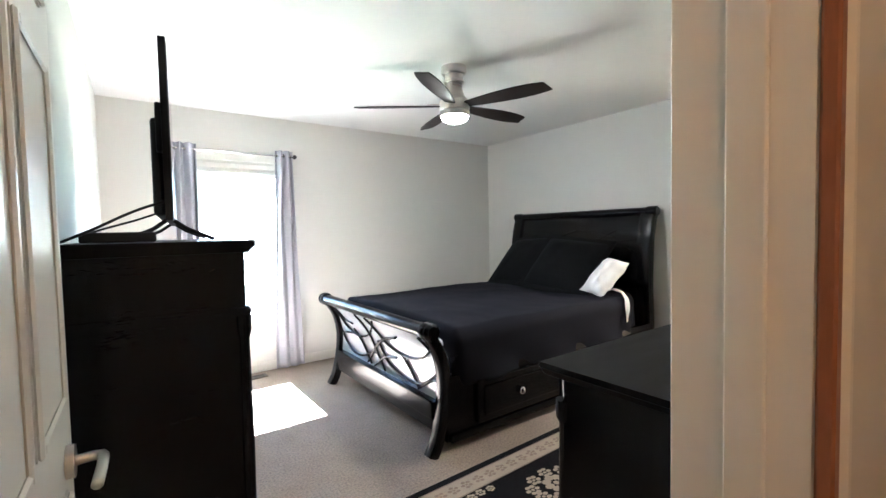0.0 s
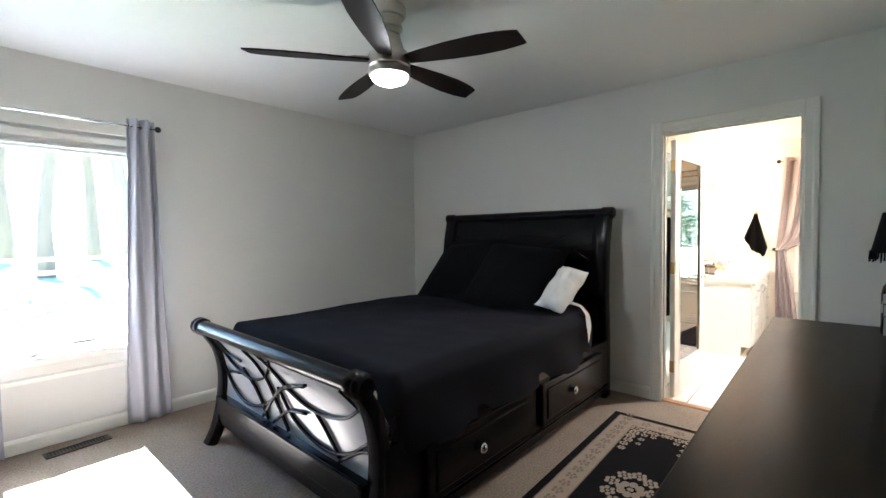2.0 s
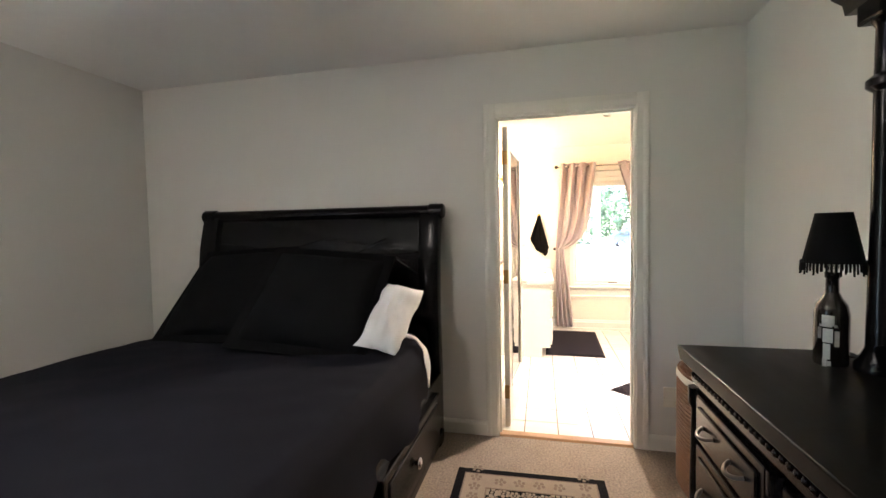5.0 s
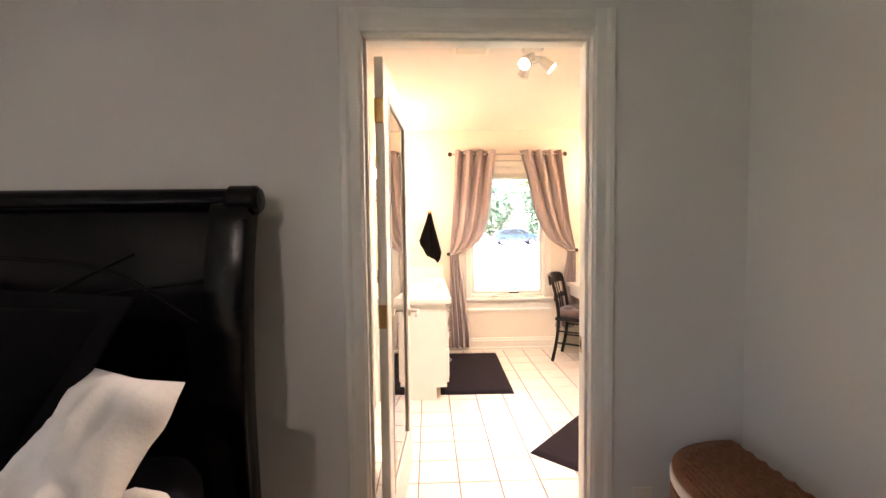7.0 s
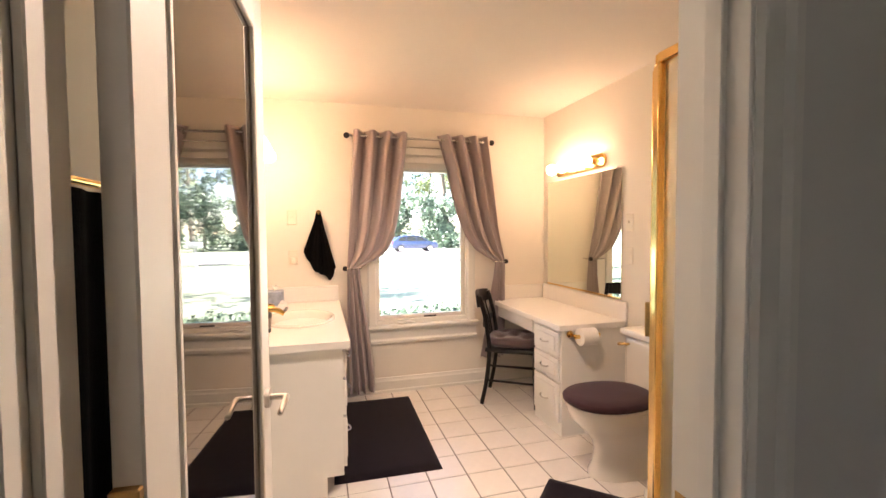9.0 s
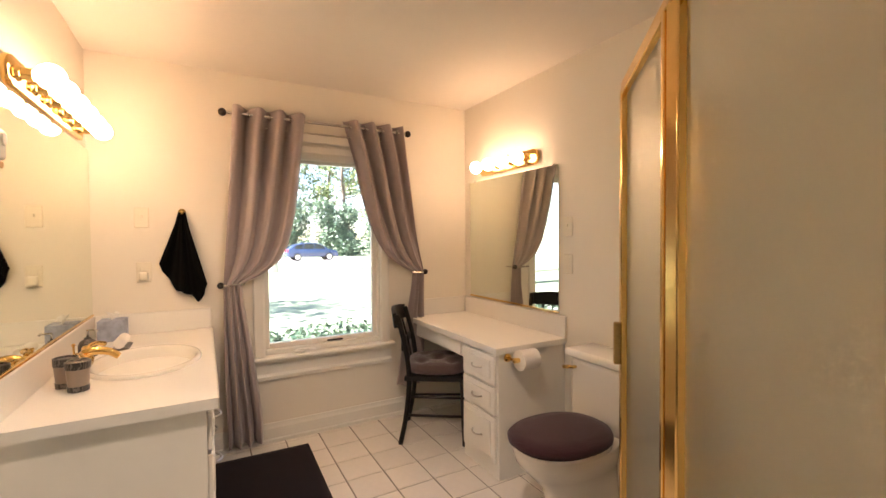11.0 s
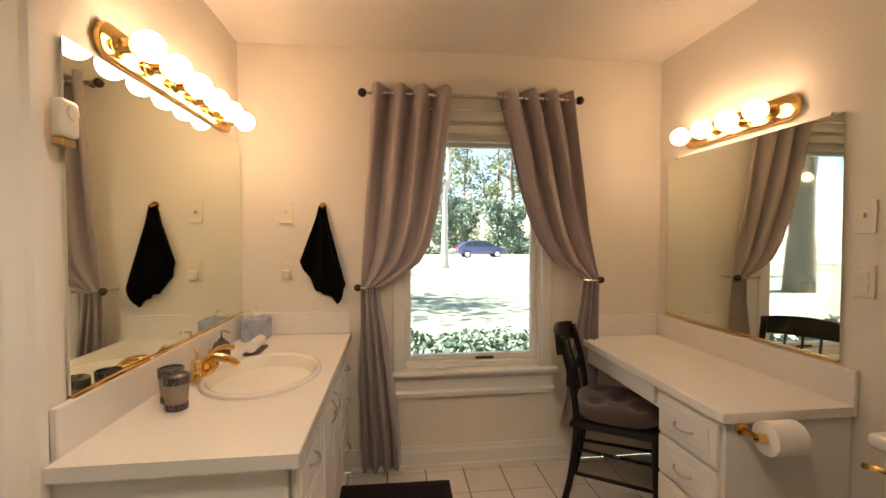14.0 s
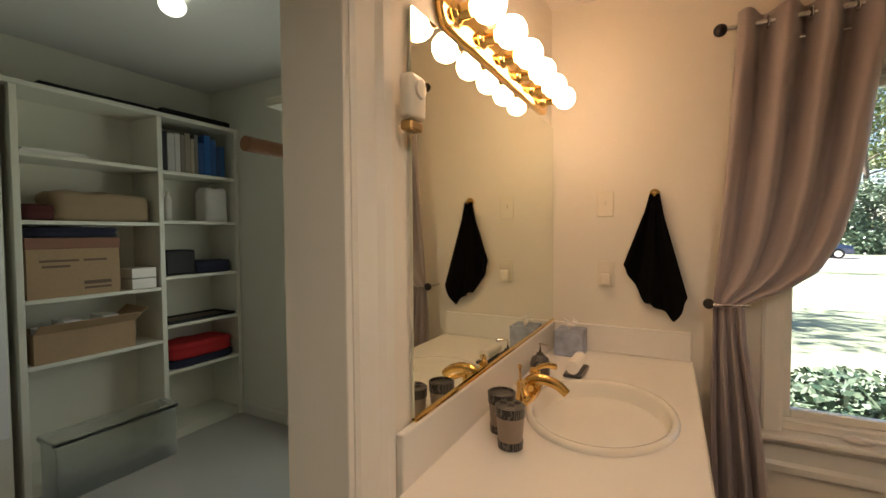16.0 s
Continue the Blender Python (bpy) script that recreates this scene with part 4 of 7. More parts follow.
# floor register
reg = thing("floor_vent", (1.43, 4.165, 0), "brown metal floor register in the carpet", "floor vent", world_space=False, turn=6)
part("frame", B((-0.16, 0.16, -0.045, -0.035, 0.0, 0.008), (-0.16, 0.16, 0.035, 0.045, 0.0, 0.008), (-0.16, -0.145, -0.035, 0.035, 0.0, 0.008), (0.145, 0.16, -0.035, 0.035, 0.0, 0.008)), M_VENT, reg)
part("well", B((-0.145, 0.145, -0.035, 0.035, 0.0, 0.002)), M_TVBLACK, reg)
for i in range(18):
    part("slat", B((-0.139 + i * 0.0162, -0.134 + i * 0.0162, -0.035, 0.035, 0.0, 0.006)), M_VENT, reg)


# ---- chest of drawers with the television ----
def pull(parent, x, y, z, axis, out, w=0.09, r=0.006, material=None, name="handle"):
    """A bow handle with two feet; axis is the handle's run, out the outward step."""
    n = 10
    o = Vector(out)
    run = Vector((1, 0, 0)) if axis == "x" else Vector((0, 1, 0)) if axis == "y" else Vector((0, 0, 1))
    c = Vector((x, y, z))
    pts = [c + run * (w * (i / n - 0.5)) + o * (math.sin(math.pi * i / n) ** 0.6) for i in range(n + 1)]
    return part(name, tube(pts, r, seg=8), material or M_CHROME, parent, "chrome bow handle", smooth=True)


CH = (0.462, 0.955, 1.60, 2.66)
chest = thing("chest_of_drawers", (0.71, 2.13, 0), "tall black lacquered chest of drawers against the wall", "chest of drawers")
cx0, cx1, cy0, cy1 = CH
part("body", B((cx0, cx1 - 0.02, cy0 + 0.02, cy1 - 0.02, 0.09, 1.18), bevel=0.004), M_BLACKWOOD, chest)
part("base", B((cx0, cx1 + 0.01, cy0, cy1, 0.0, 0.10), bevel=0.012), M_BLACKWOOD, chest)
part("frieze", B((cx0, cx1 - 0.005, cy0 + 0.008, cy1 - 0.008, 1.05, 1.265), bevel=0.004), M_BLACKWOOD, chest)
part("waist_moulding", prism([(cx0, 1.035), (cx1 + 0.004, 1.035), (cx1 + 0.012, 1.05), (cx1 + 0.004, 1.068), (cx0, 1.068)], "y", cy0 + 0.004, cy1 - 0.004), M_BLACKWOOD, chest)
part("top", prism([(cx0 - 0.004, 1.258), (cx1 + 0.004, 1.258), (cx1 + 0.014, 1.272), (cx1 + 0.026, 1.280), (cx1 + 0.026, 1.300), (cx0 - 0.004, 1.300)], "y", cy0 - 0.022, cy1 + 0.022, bevel=0.004), M_BLACKTOP, chest)
for z0, z1 in ((0.125, 0.36), (0.375, 0.59), (0.605, 0.82), (0.835, 1.025), (1.085, 1.24)):
    for y0, y1 in ((cy0 + 0.07, (cy0 + cy1) / 2 - 0.01), ((cy0 + cy1) / 2 + 0.01, cy1 - 0.07)) if z0 > 0.8 else ((cy0 + 0.07, cy1 - 0.07),):
        d = part("drawer", B((cx1 - 0.03, cx1 + 0.004, y0, y1, z0, z1), bevel=0.006), M_BLACKWOOD, chest)
        for yy in ((y0 + y1) / 2,) if z0 > 0.8 else (y0 + 0.2, y1 - 0.2):
            pull(d, cx1 + 0.004, yy, (z0 + z1) / 2, "y", (0.03, 0, -0.008))
for y in (cy0 + 0.028, cy1 - 0.028):
    part("corner_column", lathe([(0.0, 0.10), (0.026, 0.10), (0.026, 0.16), (0.018, 0.18), (0.022, 0.55), (0.018, 0.95), (0.026, 0.98), (0.026, 1.035), (0.0, 1.036)], (cx1 - 0.012, y, 0), seg=16), M_BLACKWOOD, chest, smooth=True, auto=40)

tv = thing("television", (0.768, 2.08, 1.30), "flat black television on splayed feet on the chest", "television", world_space=False, turn=-4.3)
TW = 0.46
part("panel", B((-0.010, 0.012, -TW, TW, 0.07, 0.655), bevel=0.003), M_TVBLACK, tv)
part("screen", B((0.0118, 0.0135, -TW + 0.012, TW - 0.012, 0.088, 0.643)), M_SCREEN, tv, "dark glossy screen reflecting the window")
part("back_housing", B((-0.045, -0.009, -TW + 0.10, TW - 0.10, 0.09, 0.42), bevel=0.012), M_TVBLACK, tv)
part("back_box", B((-0.028, -0.009, -TW + 0.05, TW - 0.05, 0.30, 0.46), bevel=0.006), M_TVBLACK, tv)
for y in (-0.33, 0.33):
    for s in (-1, 1):
        part("foot", tube([(0.0, y, 0.082), (s * 0.05, y + 0.01, 0.045), (s * 0.135, y + 0.02, 0.006)], 0.0075, seg=8), M_TVBLACK, tv, smooth=True)
solo("set_top_box", B((0.50, 0.70, 1.70, 1.95, 1.302, 1.335), bevel=0.006), M_TVBLACK, "small black set-top box beside the television", "set-top box")
solo("cable", tube(curve_points([(0.735, 1.70, 1.44), (0.64, 1.68, 1.40), (0.54, 1.66, 1.345), (0.475, 1.64, 1.312), (0.45, 1.75, 1.306)], 8), 0.0045), M_TVBLACK, "black cable drooping behind the television", "cable", smooth=True)
solo("cable", tube(curve_points([(0.735, 1.76, 1.41), (0.65, 1.72, 1.375), (0.56, 1.70, 1.345), (0.50, 1.80, 1.325)], 8), 0.0035), M_TVBLACK, "black cable drooping behind the television", "cable", smooth=True)

# bedroom entry door, open against the wall
door = thing("door_1", (0.52, 0.33, 0), "white panelled entry door standing open, brushed-nickel lever", "door", kind="structure", world_space=False, turn=90.0)
part("leaf", B((0.0, 0.785, 0.0, 0.035, 0.012, 2.02), bevel=0.003, seg=1), M_TRIM, door)
for x0, x1 in ((0.11, 0.365), (0.42, 0.675)):
    for z0, z1 in ((0.22, 0.86), (1.02, 1.62), (1.72, 1.92)):
        f = part("panel", B((x0, x1, -0.004, 0.0, z0, z1), bevel=0.0), M_TRIM, door)
        bmf = B((x0, x0 + 0.018, -0.011, -0.003, z0, z1), (x1 - 0.018, x1, -0.011, -0.003, z0, z1), (x0 + 0.018, x1 - 0.018, -0.011, -0.003, z0, z0 + 0.018), (x0 + 0.018, x1 - 0.018, -0.011, -0.003, z1 - 0.018, z1), bevel=0.004, seg=1)
        part("panel_moulding", bmf, M_TRIM, f)
part("rose", C((0.69, -0.001, 0.905), (0.69, -0.014, 0.905), 0.030), M_NICKEL, door, smooth=True, auto=40)
part("lever", tube(curve_points([(0.69, -0.012, 0.905), (0.69, -0.048, 0.905), (0.665, -0.056, 0.905), (0.575, -0.052, 0.90)], 6), 0.0095), M_NICKEL, door, "brushed-nickel lever handle", smooth=True)

# ---- dresser with mirror ----
DX0, DX1, DY0, DY1, DZ = 1.694, 3.472, 0.385, 0.868, 0.902
dr = thing("dresser", (2.66, 0.62, 0), "long black lacquered dresser with carved drawer fronts", "dresser")
part("body", B((DX0 + 0.015, DX1 - 0.015, DY0, DY1 - 0.025, 0.08, DZ - 0.035), bevel=0.004), M_BLACKWOOD, dr)
part("base", B((DX0 - 0.005, DX1 + 0.005, DY0, DY1 + 0.005, 0.0, 0.095), bevel=0.012), M_BLACKWOOD, dr)
part("top", prism([(DX0 - 0.012, DZ - 0.045), (DX1 + 0.012, DZ - 0.045), (DX1 + 0.03, DZ - 0.022), (DX1 + 0.038, DZ - 0.018), (DX1 + 0.038, DZ), (DX0 - 0.038, DZ), (DX0 - 0.038, DZ - 0.018), (DX0 - 0.03, DZ - 0.022)], "y", DY0 - 0.02, DY1 + 0.024, bevel=0.004), M_BLACKTOP, dr)
part("carved_frieze", B((DX0 + 0.02, DX1 - 0.02, DY1 - 0.03, DY1 - 0.006, DZ - 0.115, DZ - 0.045), bevel=0.003, seg=1), M_BLACKWOOD, dr)
for i in range(61):
    bead = lathe([(0.0, 0.0), (0.011, 0.002), (0.008, 0.008), (0.0, 0.010)], (DX0 + 0.05 + i * 0.028, DY1 - 0.006, DZ - 0.08), seg=8, axis="y")
    part("carved_bead", bead, M_BLACKWOOD, dr, smooth=True)
cols = [(DX0 + 0.075, 2.225), (2.295, 2.865), (2.935, DX1 - 0.075)]
for x0, x1 in cols:
    for z0, z1 in ((0.61, 0.765), (0.37, 0.595), (0.115, 0.355)):
        d = part("drawer", B((x0, x1, DY1 - 0.03, DY1 - 0.002, z0, z1), bevel=0.006), M_BLACKWOOD, dr)
        part("drawer_moulding", B((x0 + 0.03, x1 - 0.03, DY1 - 0.004, DY1 + 0.006, z0 + 0.03, z1 - 0.03), bevel=0.005), M_BLACKWOOD, d)
        for xx in (x0 + (x1 - x0) * 0.28, x0 + (x1 - x0) * 0.72) if x1 - x0 > 0.4 else ((x0 + x1) / 2,):
            pull(d, xx, DY1 + 0.005, (z0 + z1) / 2, "x", (0, 0.028, -0.012), 0.085, material=M_PEWTER)
for x in (DX0 + 0.036, 2.26, 2.90, DX1 - 0.036):
    part("column", lathe([(0.0, 0.095), (0.03, 0.095), (0.03, 0.15), (0.020, 0.17), (0.024, 0.42), (0.020, 0.70), (0.03, 0.72), (0.03, 0.775), (0.0, 0.776)], (x, DY1 - 0.02, 0), seg=16), M_BLACKWOOD, dr, smooth=True, auto=40)

dm = thing("dresser_mirror", (2.66, 0.42, DZ), "black columned dresser mirror with a cornice", "mirror")
for x in (2.04, 3.28):
    part("post", lathe([(0.0, DZ + 0.001), (0.058, DZ + 0.001), (0.058, DZ + 0.02), (0.042, DZ + 0.05), (0.034, DZ + 0.07), (0.029, 1.4), (0.029, 1.70), (0.046, 1.715), (0.046, 1.735), (0.029, 1.75), (0.027, 1.88), (0.04, 1.90), (0.0, 1.905)], (x, 0.425, 0), seg=18), M_BLACKWOOD, dm, smooth=True, auto=40)
    part("corner_block", B((x - 0.05, x + 0.05, 0.375, 0.475, 1.898, 1.965), bevel=0.008), M_BLACKWOOD, dm)
part("cornice", prism([(0.365, 1.955), (0.475, 1.955), (0.482, 1.985), (0.512, 2.005), (0.512, 2.03), (0.365, 2.03)], "x", 1.94, 3.38, bevel=0.005), M_BLACKWOOD, dm)
part("bottom_rail", B((2.04, 3.28, 0.395, 0.455, DZ + 0.001, DZ + 0.085), bevel=0.012), M_BLACKWOOD, dm)
part("frame", B((2.07, 2.12, 0.392, 0.43, DZ + 0.085, 1.955), (3.20, 3.25, 0.392, 0.43, DZ + 0.085, 1.955), (2.12, 3.20, 0.392, 0.43, 1.88, 1.955), bevel=0.006), M_BLACKWOOD, dm)
part("glass", B((2.11, 3.21, 0.402, 0.410, DZ + 0.07, 1.89)), M_MIRROR, dm, "bevelled mirror glass")
part("back_board", B((2.01, 3.31, 0.375, 0.392, DZ + 0.001, 1.955)), M_BLACKWOOD, dm)

lamp = thing("table_lamp", (3.345, 0.51, DZ), "table lamp made of a dark bottle, black fringed shade", "lamp")
LX, LY = 3.345, 0.51
part("bottle", lathe([(0.0, DZ + 0.001), (0.040, DZ + 0.001), (0.043, DZ + 0.01), (0.043, 1.055), (0.038, 1.085), (0.024, 1.108), (0.017, 1.125), (0.016, 1.165), (0.019, 1.17), (0.019, 1.185), (0.0, 1.187)], (LX, LY, 0)), M_BOTTLE, lamp, "dark brown glass bottle", smooth=True, auto=40)
part("neck_collar", lathe([(0.0, 1.186), (0.014, 1.186), (0.014, 1.235), (0.0, 1.236)], (LX, LY, 0), seg=16), M_CHROME, lamp, smooth=True, auto=40)
part("shade", lathe([(0.074, 1.215), (0.044, 1.365), (0.042, 1.365), (0.072, 1.215), (0.073, 1.214)], (LX, LY, 0), seg=24), M_FRINGE, lamp, "black tapered fabric shade", smooth=True, auto=40)
fr = bmesh.new()
for i in range(46):
    a = 2 * math.pi * i / 46
    C((LX + 0.0745 * math.cos(a), LY + 0.0745 * math.sin(a), 1.222), (LX + 0.077 * math.cos(a), LY + 0.077 * math.sin(a), 1.178 + 0.006 * (i % 3)), 0.0028, seg=5, bm=fr)
part("fringe", fr, M_FRINGE, lamp, "black bead fringe")
ring = tube([(LX + 0.075 * math.cos(i * math.pi / 16), LY + 0.075 * math.sin(i * math.pi / 16), 1.217) for i in range(32)], 0.004, seg=6, closed=True)
part("trim_band", ring, M_FRINGE, lamp, smooth=True)
# printed silver figure on the bottle, as plain shapes on its curve
fg = bmesh.new()
for a0, a1, z0, z1 in ((-0.35, 0.35, 1.030, 1.058), (-0.5, 0.5, 1.022, 1.030), (-0.28, 0.28, 0.975, 1.018), (-0.6, -0.35, 0.985, 1.02), (0.35, 0.62, 0.965, 1.012), (-0.25, 0.15, 0.925, 0.972), (-0.28, -0.02, 0.900, 0.925), (0.0, 0.2, 0.905, 0.92)):
    base = radians(140)
    vs = []
    for z, order in ((z0, range(6)), (z1, range(5, -1, -1))):
        for i in order:
            a = base + a0 + (a1 - a0) * i / 5
            vs.append(fg.verts.new((LX + 0.0436 * math.cos(a), LY + 0.0436 * math.sin(a), z)))
    fg.faces.new(vs)
part("printed_figure", fg, M_SILVER, lamp, "silver printed decoration")
solo("lamp_cord", tube(curve_points([(LX + 0.03, LY - 0.03, DZ + 0.02), (LX + 0.02, LY - 0.07, DZ + 0.018), (3.40, 0.41, DZ + 0.012), (3.44, 0.38, DZ + 0.006)], 8), 0.003), M_TVBLACK, "thin black lamp cord on the dresser", "cord", smooth=True)

# laundry hamper in the corner, with a D-shaped woven lid
def d_shape(x, y, rx, ry, n=36):
    """A straight back along x at y, bowed out to y + ry."""
    return [(x + rx * math.copysign(abs(math.cos(t)) ** 0.8, math.cos(t)), y + ry * math.sin(t) ** 0.85) for t in (math.pi * i / n for i in range(n + 1))]


HX, HY = 4.16, 0.36
ham = thing("laundry_hamper", (HX, HY, 0), "brown woven cane hamper with a white-rimmed lid", "hamper")
part("basket", prism(d_shape(HX, HY + 0.01, 0.285, 0.315), "z", 0.0, 0.552), M_HAMPER, ham, smooth=True, auto=40)
for k in range(26):
    z = 0.012 + k * 0.0208
    part("cane_strand", tube([(x, y, z) for x, y in d_shape(HX, HY + 0.01, 0.286, 0.316)], 0.0095, seg=6), M_HAMPER, ham, smooth=True)
part("rim", prism(d_shape(HX, HY, 0.302, 0.335), "z", 0.553, 0.588, bevel=0.008), M_LINER, ham, "white band round the lid", smooth=True, auto=40)
part("lid", prism(d_shape(HX, HY + 0.006, 0.294, 0.325), "z", 0.588, 0.602, bevel=0.005), M_HAMPER, ham, smooth=True, auto=40)
rng = random.Random(9)
wv = bmesh.new()
for k in range(15):
    yy = HY + 0.022 + k * 0.0205
    half = 0.285 * max(0.0, 1 - ((yy - HY) / 0.325) ** 2) ** 0.5 - 0.012
    if half > 0.03:
        tube([(HX + half * (2 * i / 30 - 1), yy + 0.003 * math.sin(i * 1.9 + k), 0.603 + 0.0035 * math.sin(i * math.pi * 0.66 + k * math.pi)) for i in range(31)], 0.0085, seg=6, bm=wv)
part("lid_weave", wv, M_HAMPER, ham, "woven brown cane", smooth=True)
pl = thing("wall_outlet", (XE, 0.64, 0.32), "white wall outlet low beside the doorway", "outlet")
part("plate", B((XE - 0.008, XE - 0.001, 0.603, 0.677, 0.265, 0.385), bevel=0.003), M_PLATE, pl)
for z in (0.30, 0.35):
    part("socket", B((XE - 0.010, XE - 0.0075, 0.622, 0.658, z - 0.014, z + 0.014), bevel=0.001), M_PLATE, pl)

# ---- bathroom things ----
# mirrored door, open into the bathroom
door = thing("door_2", (4.655, 1.584, 0), "white bathroom door with an inset full-length mirror, open", "door", kind="structure", world_space=False, turn=-4.0)
DL = 0.735
part("stile", B((0.0, 0.10, 0.0, 0.035, 0.012, 2.0), bevel=0.003, seg=1), M_TRIM, door)
part("stile", B((DL - 0.10, DL, 0.0, 0.035, 0.012, 2.0), bevel=0.003, seg=1), M_TRIM, door)
part("top_rail", B((0.10, DL - 0.10, 0.0, 0.035, 1.88, 2.0), bevel=0.003, seg=1), M_TRIM, door)
part("bottom_rail", B((0.10, DL - 0.10, 0.0, 0.035, 0.012, 0.25), bevel=0.003, seg=1), M_TRIM, door)
part("back_panel", B((0.10, DL - 0.10, 0.016, 0.026, 0.25, 1.88)), M_TRIM, door)
part("mirror_glass", B((0.10, DL - 0.10, 0.009, 0.0155, 0.25, 1.88)), M_DARKMIRROR, door, "full-length mirror glass")
part("glazing_bead", B((0.10, 0.115, -0.004, 0.009, 0.25, 1.88), (DL - 0.115, DL - 0.10, -0.004, 0.009, 0.25, 1.88), (0.115, DL - 0.115, -0.004, 0.009, 0.25, 0.265), (0.115, DL - 0.115, -0.004, 0.009, 1.865, 1.88), bevel=0.003, seg=1), M_TRIM, door)
for s, y in ((-1, 0.0), (1, 0.035)):
    part("rose", C((0.675, y, 0.908), (0.675, y + s * 0.012, 0.908), 0.027), M_NICKEL, door, smooth=True, auto=40)
    part("lever", tube(curve_points([(0.675, y + s * 0.01, 0.908), (0.675, y + s * 0.046, 0.908), (0.655, y + s * 0.055, 0.910), (0.575, y + s * 0.052, 0.902)], 6), 0.009, taper=lambda t: 1 - 0.2 * t), M_NICKEL, door, "brushed-nickel lever handle", smooth=True)
for z in (0.25, 1.02, 1.80):
    part("hinge", B((-0.012, 0.002, 0.002, 0.034, z - 0.045, z + 0.045), bevel=0.002, seg=1), M_HINGE, door, "tarnished brass hinge")

# towel bar behind the door
tb = thing("towel_bar", (4.98, 1.80, 1.445), "brass towel bar on the wall behind the door", "towel bar")
part("bar", C((4.74, 1.785, 1.445), (5.24, 1.785, 1.445), 0.008, seg=12), M_BRASS, tb, smooth=True, auto=40)
for x in (4.74, 5.24):
    part("post", C((x, 1.785, 1.445), (x, 1.849, 1.445), 0.014, seg=14), M_BRASS, tb, smooth=True, auto=40)
solo("bath_towel", sheet(30, 40, lambda u, v: (4.79 + 0.40 * u, 1.772 + 0.008 * math.sin(u * 19 + v * 2) - 0.004 * v, 1.425 - 0.86 * v), thick=0.02), M_BLACKTOWEL, "long black bath towel hanging behind the door", "towel", smooth=True)

# vanity
van = thing("vanity_cabinet", (6.98, 1.57, 0), "white painted vanity cabinet with drawers and doors", "cabinet")
VX0, VX1, VY0 = 6.325, 7.664, 1.292
part("body", B((VX0, VX1, VY0 + 0.018, 1.846, 0.10, 0.765)), M_CAB, van)
part("toe_kick", B((VX0 + 0.0, VX1, VY0 + 0.085, 1.846, 0.0, 0.10)), M_CAB, van)
part("face_frame", B((VX0, VX0 + 0.03, VY0, VY0 + 0.018, 0.10, 0.765), (VX1 - 0.03, VX1, VY0, VY0 + 0.018, 0.10, 0.765), (VX0 + 0.03, VX1 - 0.03, VY0, VY0 + 0.018, 0.74, 0.765), (VX0 + 0.03, VX1 - 0.03, VY0, VY0 + 0.018, 0.10, 0.12)), M_CAB, van)


def front(parent, name, x0, x1, z0, z1, y, s, handle="h", w=0.09):
    """A raised-panel drawer or door front on a face whose outward side is s along y."""
    p = part(name, B((x0, x1, y, y + s * 0.018, z0, z1), bevel=0.004), M_CAB, parent)
    part("raised_panel", B((x0 + 0.035, x1 - 0.035, y + s * 0.016, y + s * 0.024, z0 + 0.03, z1 - 0.03), bevel=0.006), M_CAB, p)
    if handle == "h":
        pull(p, (x0 + x1) / 2, y + s * 0.022, (z0 + z1) / 2, "x", (0, s * 0.026, -0.006), w, 0.0045, M_NICKEL)
    elif handle:
        pull(p, x0 + 0.035 if handle == "l" else x1 - 0.035, y + s * 0.022, z1 - 0.09, "z", (0, s * 0.026, 0), w, 0.0045, M_NICKEL)
    return p


front(van, "drawer", 6.36, 6.72, 0.60, 0.735, VY0, -1)
front(van, "drawer", 6.36, 6.72, 0.40, 0.585, VY0, -1)
front(van, "drawer", 6.36, 6.72, 0.125, 0.385, VY0, -1)
front(van, "door", 6.745, 6.985, 0.125, 0.735, VY0, -1, "r")
front(van, "door", 7.005, 7.245, 0.125, 0.735, VY0, -1, "l")
front(van, "drawer", 7.27, 7.63, 0.60, 0.735, VY0, -1)
front(van, "drawer", 7.27, 7.63, 0.40, 0.585, VY0, -1)
front(van, "drawer", 7.27, 7.63, 0.125, 0.385, VY0, -1)

SX, SY, SA, SB = 6.955, 1.525, 0.275, 0.215


def slab_with_oval(x0, x1, y0, y1, z0, z1, cx, cy, a, b, n=64):
    """A counter slab with an oval hole."""
    bm = bmesh.new()
    inner, outer = [], []
    for i in range(n):
        t = 2 * math.pi * i / n
        c, s = math.cos(t), math.sin(t)
        inner.append((cx + a * c, cy + b * s))
        k = min(((x1 - cx) if c > 0 else (cx - x0)) / max(abs(c), 1e-6), ((y1 - cy) if s > 0 else (cy - y0)) / max(abs(s), 1e-6))
        outer.append((cx + k * c, cy + k * s))
    corners = [(x1, y1), (x0, y1), (x0, y0), (x1, y0)]
    for cnr in corners:
        best = min(range(n), key=lambda i: (outer[i][0] - cnr[0]) ** 2 + (outer[i][1] - cnr[1]) ** 2)
        outer[best] = cnr
    layers = {}
    for key, pts, z in (("ti", inner, z1), ("to", outer, z1), ("bi", inner, z0), ("bo", outer, z0)):
        layers[key] = [bm.verts.new((x, y, z)) for x, y in pts]
    for i in range(n):
        j = (i + 1) % n
        bm.faces.new((layers["ti"][i], layers["to"][i], layers["to"][j], layers["ti"][j]))
        bm.faces.new((layers["bi"][j], layers["bo"][j], layers["bo"][i], layers["bi"][i]))
        bm.faces.new((layers["to"][i], layers["bo"][i], layers["bo"][j], layers["to"][j]))
        bm.faces.new((layers["bi"][i], layers["ti"][i], layers["ti"][j], layers["bi"][j]))
    bmesh.ops.recalc_face_normals(bm, faces=bm.faces)
    return bm


